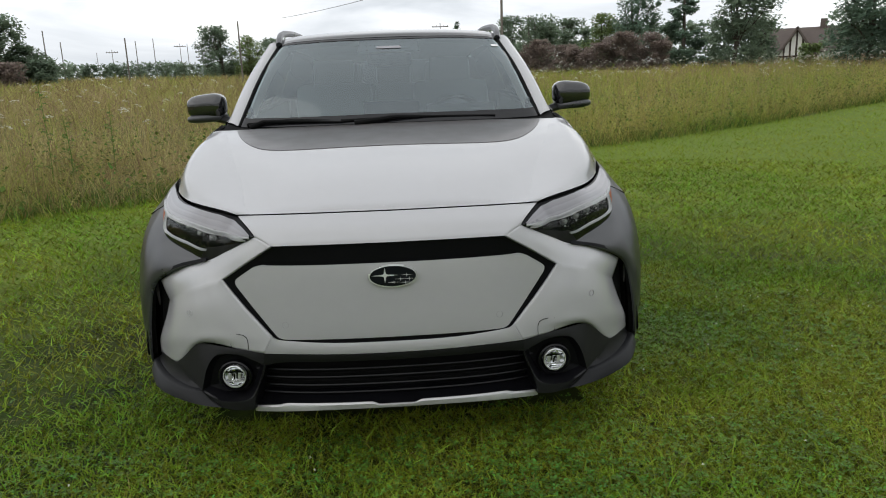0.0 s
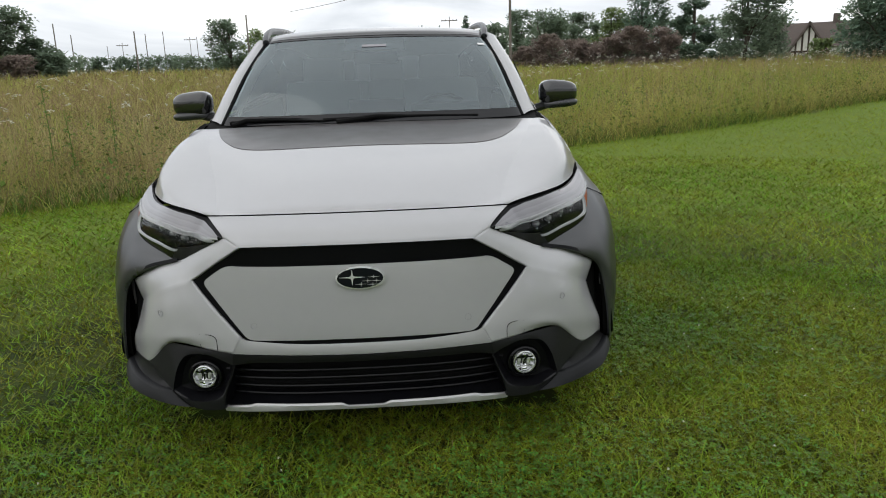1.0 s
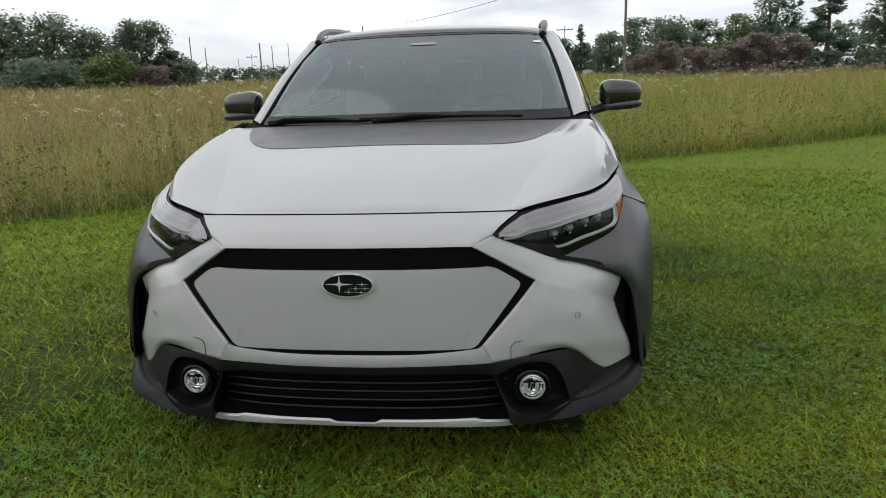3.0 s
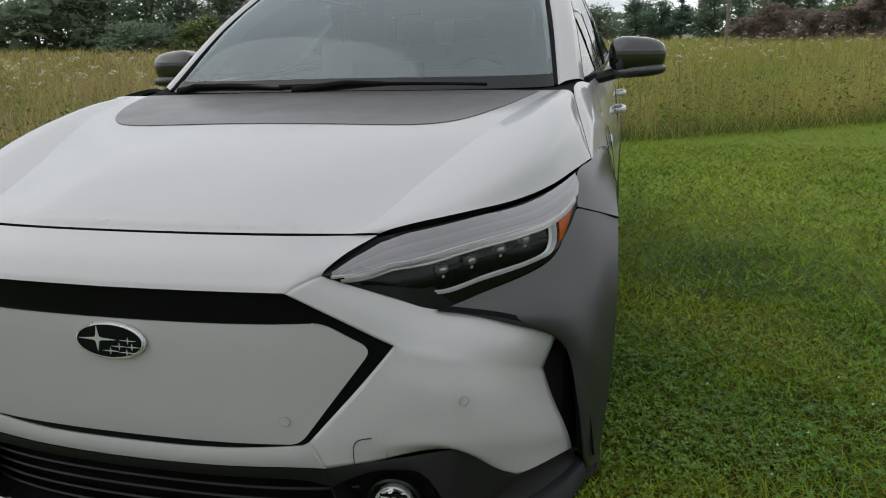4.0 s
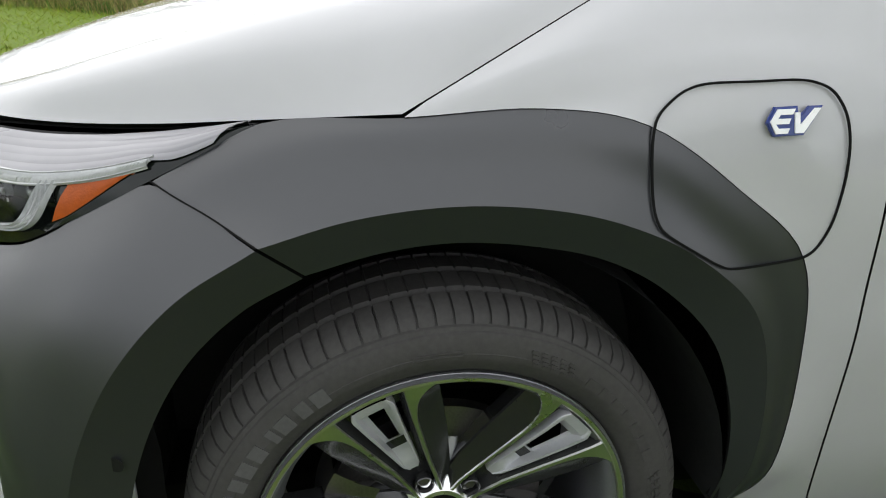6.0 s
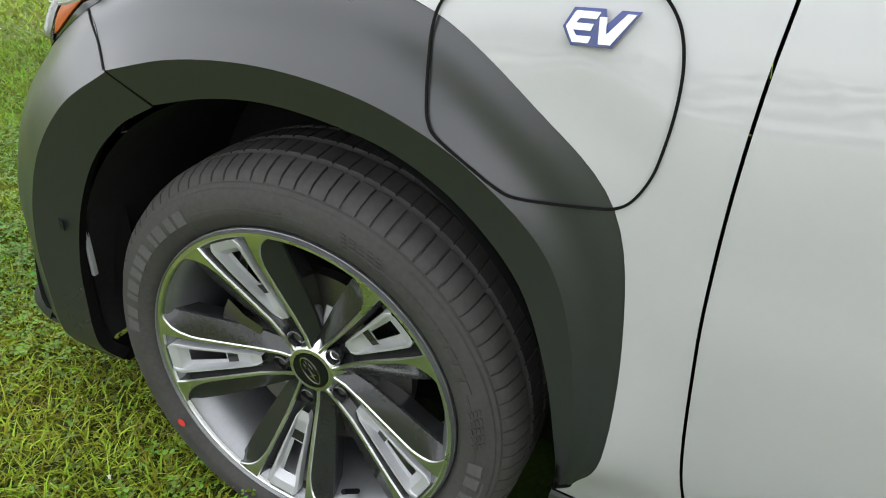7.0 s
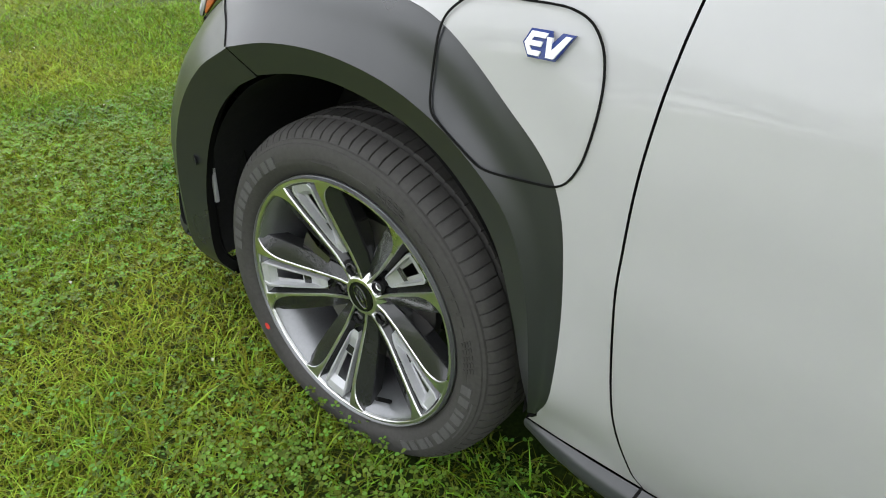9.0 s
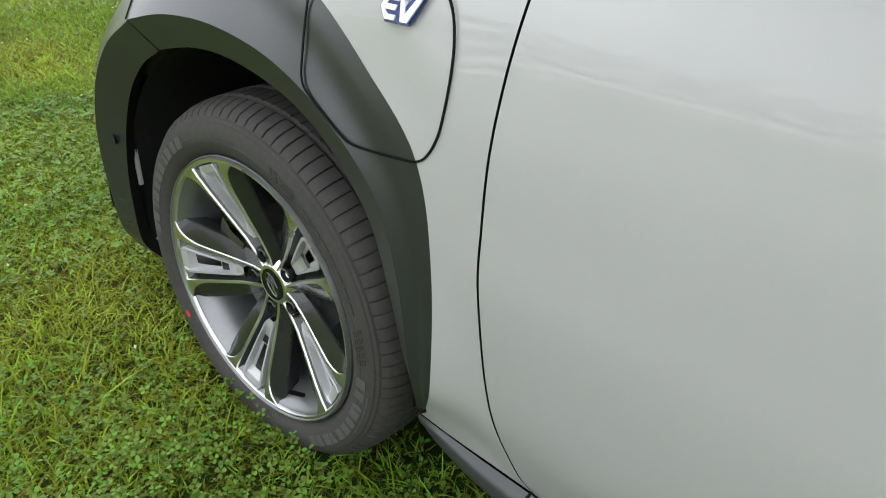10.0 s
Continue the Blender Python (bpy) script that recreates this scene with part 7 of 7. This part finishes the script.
build_tree(-9.4, 72, 3.8, 2.6, LEAF, DARK, 152, "round", 1300)
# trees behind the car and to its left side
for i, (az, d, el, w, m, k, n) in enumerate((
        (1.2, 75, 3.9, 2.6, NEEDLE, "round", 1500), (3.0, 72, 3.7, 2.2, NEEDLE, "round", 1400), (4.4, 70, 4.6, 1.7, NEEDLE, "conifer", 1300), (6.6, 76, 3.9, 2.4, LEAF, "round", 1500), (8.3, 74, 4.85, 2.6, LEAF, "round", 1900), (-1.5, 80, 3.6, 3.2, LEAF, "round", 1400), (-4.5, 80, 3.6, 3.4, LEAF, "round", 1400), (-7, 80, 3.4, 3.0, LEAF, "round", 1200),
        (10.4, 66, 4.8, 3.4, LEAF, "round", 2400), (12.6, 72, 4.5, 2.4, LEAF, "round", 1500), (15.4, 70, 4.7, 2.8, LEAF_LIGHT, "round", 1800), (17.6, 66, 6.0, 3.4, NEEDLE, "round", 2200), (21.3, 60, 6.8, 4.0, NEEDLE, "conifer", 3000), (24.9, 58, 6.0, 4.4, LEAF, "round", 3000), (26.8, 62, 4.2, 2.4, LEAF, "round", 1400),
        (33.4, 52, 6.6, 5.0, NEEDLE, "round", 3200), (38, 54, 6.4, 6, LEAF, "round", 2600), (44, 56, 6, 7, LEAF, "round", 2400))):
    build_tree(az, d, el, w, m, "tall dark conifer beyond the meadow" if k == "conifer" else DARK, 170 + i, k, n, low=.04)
for i, (az, d, el, w) in enumerate(((8.9, 57, 2.2, 1.9), (9.9, 56, 2.75, 2.2), (11.2, 55, 3.05, 2.4), (12.5, 57, 2.6, 2.0), (13.6, 56, 2.35, 2.2), (14.9, 55, 2.6, 2.2), (16.2, 56, 3.05, 2.2), (17.5, 54, 3.3, 2.4), (18.7, 55, 3.2, 2.2), (19.8, 54, 2.5, 1.8))):
    build_tree(az, d, el, w, LEAF_RED, "reddish brown bush in front of the trees", 200 + i, "bush", 1100, category="bush", low=.0)
build_tree(29.6, 55, 1.75, 1.5, LEAF_LIGHT, "pale green shrub beside the house", 210, "bush", 500, category="bush")


def build_pole(azimuth, distance, elevation, arms=0, radius=.14, lean=0.0):
    """A wooden utility pole, with crossarms where they show."""
    x, y, z = place(azimuth, distance)
    h = height_for(elevation, distance, z)
    pole = tagged(new("utility_pole"), "weathered wooden utility pole in the field" + (" with crossarms" if arms else ""), "pole", "utility poles")
    pole.location = (x, y, z)
    tube("shaft", [(0, 0, -.3), (lean * .5, 0, h * .5), (lean, 0, h)], radius, POLE, pole, sides=8, taper=radius * .7)
    for k in range(arms):
        zz = h - .5 - .9 * k
        tube("crossarm", [(lean - 1.1, 0, zz), (lean + 1.1, 0, zz)], .07, POLE, pole, sides=6)
        for dx in (-1, -.5, .5, 1):
            tube("insulator", [(lean + dx, 0, zz), (lean + dx, 0, zz + .18)], .05, WIRE, pole, sides=6)
    return np.array((x + lean, y, z + h))


_tops = []
for az, d, el, arms, r in ((-25.2, 85, 4.5, 0, .15), (-24.2, 95, 3.75, 0, .15), (-20.1, 60, 4.0, 0, .13), (-19.4, 110, 3.8, 0, .15), (-18.2, 120, 3.95, 0, .14), (-16.4, 150, 3.55, 1, .14), (-15.9, 120, 3.55, 0, .12), (-14.9, 130, 3.6, 3, .16), (-22.0, 160, 3.0, 0, .14), (-21.0, 150, 3.2, 1, .14), (-12.2, 52, 5.1, 0, .13), (3.1, 100, 4.6, 1, .15), (9.9, 70, 4.9, 0, .12)):
    _tops.append(build_pole(az, d, el, arms, r * .52))
_main = build_pole(7.85, 47, 9.5, 1, .095)


def build_wire(a, b, sag, name="overhead_wire"):
    t = np.linspace(0, 1, 25)[:, None]
    c = np.array(a) * (1 - t) + np.array(b) * t
    c[:, 2] -= sag * 4 * (t * (1 - t))[:, 0]
    o = tube(name, c, .018, WIRE, None, "thin dark overhead wire", sides=4)
    tagged(o, category="wire", group="overhead wires")


_x, _y, _z = place(40, 75)
for k, dz in enumerate((-.3,)):
    build_wire(_main + np.array([0, 0, dz]), (_x, _y, _z + 8.2 + dz), .35)
    build_wire(_main + np.array([0, 0, dz]), (*place(-9, 70)[:2], 8.0 + dz), .35)

def build_house():
    """A half-timbered house whose gable looks over the meadow, mostly behind trees."""
    x, y, z = place(29.0, 118)
    house = tagged(new("house"), "half-timbered house with a white gable and brown roof behind trees", "house")
    m = pose(x, y, z, 0, 0, -29)
    house.matrix_basis = m
    top = height_for(2.95, 118, z)
    eave = top - 3.2
    # long roof behind
    def slab(name, pts, mat, label="", t=.25):
        a = np.array(pts, float)
        n = np.cross(a[1] - a[0], a[2] - a[0])
        n /= np.linalg.norm(n)
        k = len(a)
        return mesh_part(name, list(a) + list(a - n * t), [tuple(range(k)), tuple(range(2 * k - 1, k - 1, -1))] + [(i, k + i, k + (i + 1) % k, (i + 1) % k) for i in range(k)], mat, house, label, smooth=False)
    slab("wall", [(-6, 0, -.5), (8, 0, -.5), (8, 0, eave), (-6, 0, eave)], STUCCO, "white stucco wall")
    slab("roof", [(-6.6, -.4, eave - .2), (8.6, -.4, eave - .2), (8.6, 4.5, top + .2), (-6.6, 4.5, top + .2)], SHINGLE, "brown shingle roof")
    slab("rear_wall", [(8, 9, -.5), (-6, 9, -.5), (-6, 9, eave), (8, 9, eave)], STUCCO)
    slab("rear_roof", [(8.6, 9.4, eave - .2), (-6.6, 9.4, eave - .2), (-6.6, 4.5, top + .2), (8.6, 4.5, top + .2)], SHINGLE)
    gx, gw = -.2, 2.4
    slab("gable", [(gx - gw, -1.2, -.5), (gx + gw, -1.2, -.5), (gx + gw, -1.2, eave - .6), (gx, -1.2, top - .1), (gx - gw, -1.2, eave - .6)], STUCCO, "white gable with dark timbers")
    slab("gable_roof", [(gx - gw - .4, -1.7, eave - 1.0), (gx, -1.7, top + .1), (gx, 4.5, top + .1), (gx - gw - .4, 1, eave - 1.0)], SHINGLE)
    slab("gable_roof", [(gx, -1.7, top + .1), (gx + gw + .4, -1.7, eave - 1.0), (gx + gw + .4, 1, eave - 1.0), (gx, 4.5, top + .1)], SHINGLE)
    def beam(p, q, w=.20):
        p, q = np.array(p, float), np.array(q, float)
        tube("timber", [p, q], w * .6, TIMBER, house, sides=4)
    for k in range(-2, 3):
        xx = gx + k * .8
        beam((xx, -1.25, 0), (xx, -1.25, top - .4 - abs(k) * .95))
    for zz in (eave - .8, eave - 2.2):
        beam((gx - gw + .2, -1.26, zz), (gx + gw - .2, -1.26, zz))
    for s in (1, -1):
        beam((gx, -1.27, top - .2), (gx + s * (gw + .2), -1.27, eave - .9), .28)
        box("window", (.9, .12, 1.1), (gx + s * .8, -1.30, eave - 1.5), GLASS_DARK, house, "dark window", bevel=.02)
    for xx in (3.6, 6.2):
        box("window", (1.2, .12, 1.2), (xx, -.08, eave - 1.6), GLASS_DARK, house, "dark window", bevel=.02)
    box("chimney", (.9, .9, 1.4), (3.2, 4.5, top + .6), SHINGLE, house, "brick chimney", bevel=.02)


build_house()


def build_far_car(azimuth, distance, mat, label, turn):
    """A car far off beyond the meadow: shaped body, glass, wheels."""
    x, y, z = place(azimuth, distance)
    c = tagged(new("distant_car"), label, "car", "distant cars")
    c.matrix_basis = pose(x, y, z, 0, 0, turn)
    prof = [(-2.2, .5), (-2.15, .95), (-1.5, 1.05), (-.9, 1.55), (.7, 1.6), (1.5, 1.1), (2.15, .95), (2.2, .5)]
    vs = [(px, s * w, pz) for s, w in ((-1, .88), (1, .88)) for px, pz in prof]
    k = len(prof)
    mesh_part("body", vs, [tuple(range(k)), tuple(range(2 * k - 1, k - 1, -1))] + [(i, k + i, k + (i + 1) % k, (i + 1) % k) for i in range(k)], mat, c, smooth=False)
    for s in (-1, 1):
        mesh_part("window", [(-1.25, s * .89, 1.1), (-.8, s * .89, 1.48), (.62, s * .89, 1.52), (1.2, s * .89, 1.1)], [(0, 1, 2, 3)], GLASS_DARK, c, smooth=False)
        for px in (-1.35, 1.4):
            v, f = revolve([(-.1, .12), (-.1, .3), (-.08, .33), (.08, .33), (.1, .3), (.1, .12)], 20)
            mesh_part("wheel", [(px + b, s * .82 + a, .36 + q) for a, b, q in v], f, RUBBER, c)


build_far_car(3.9, 84, FARCAR, "silver car passing far beyond the meadow", 5)
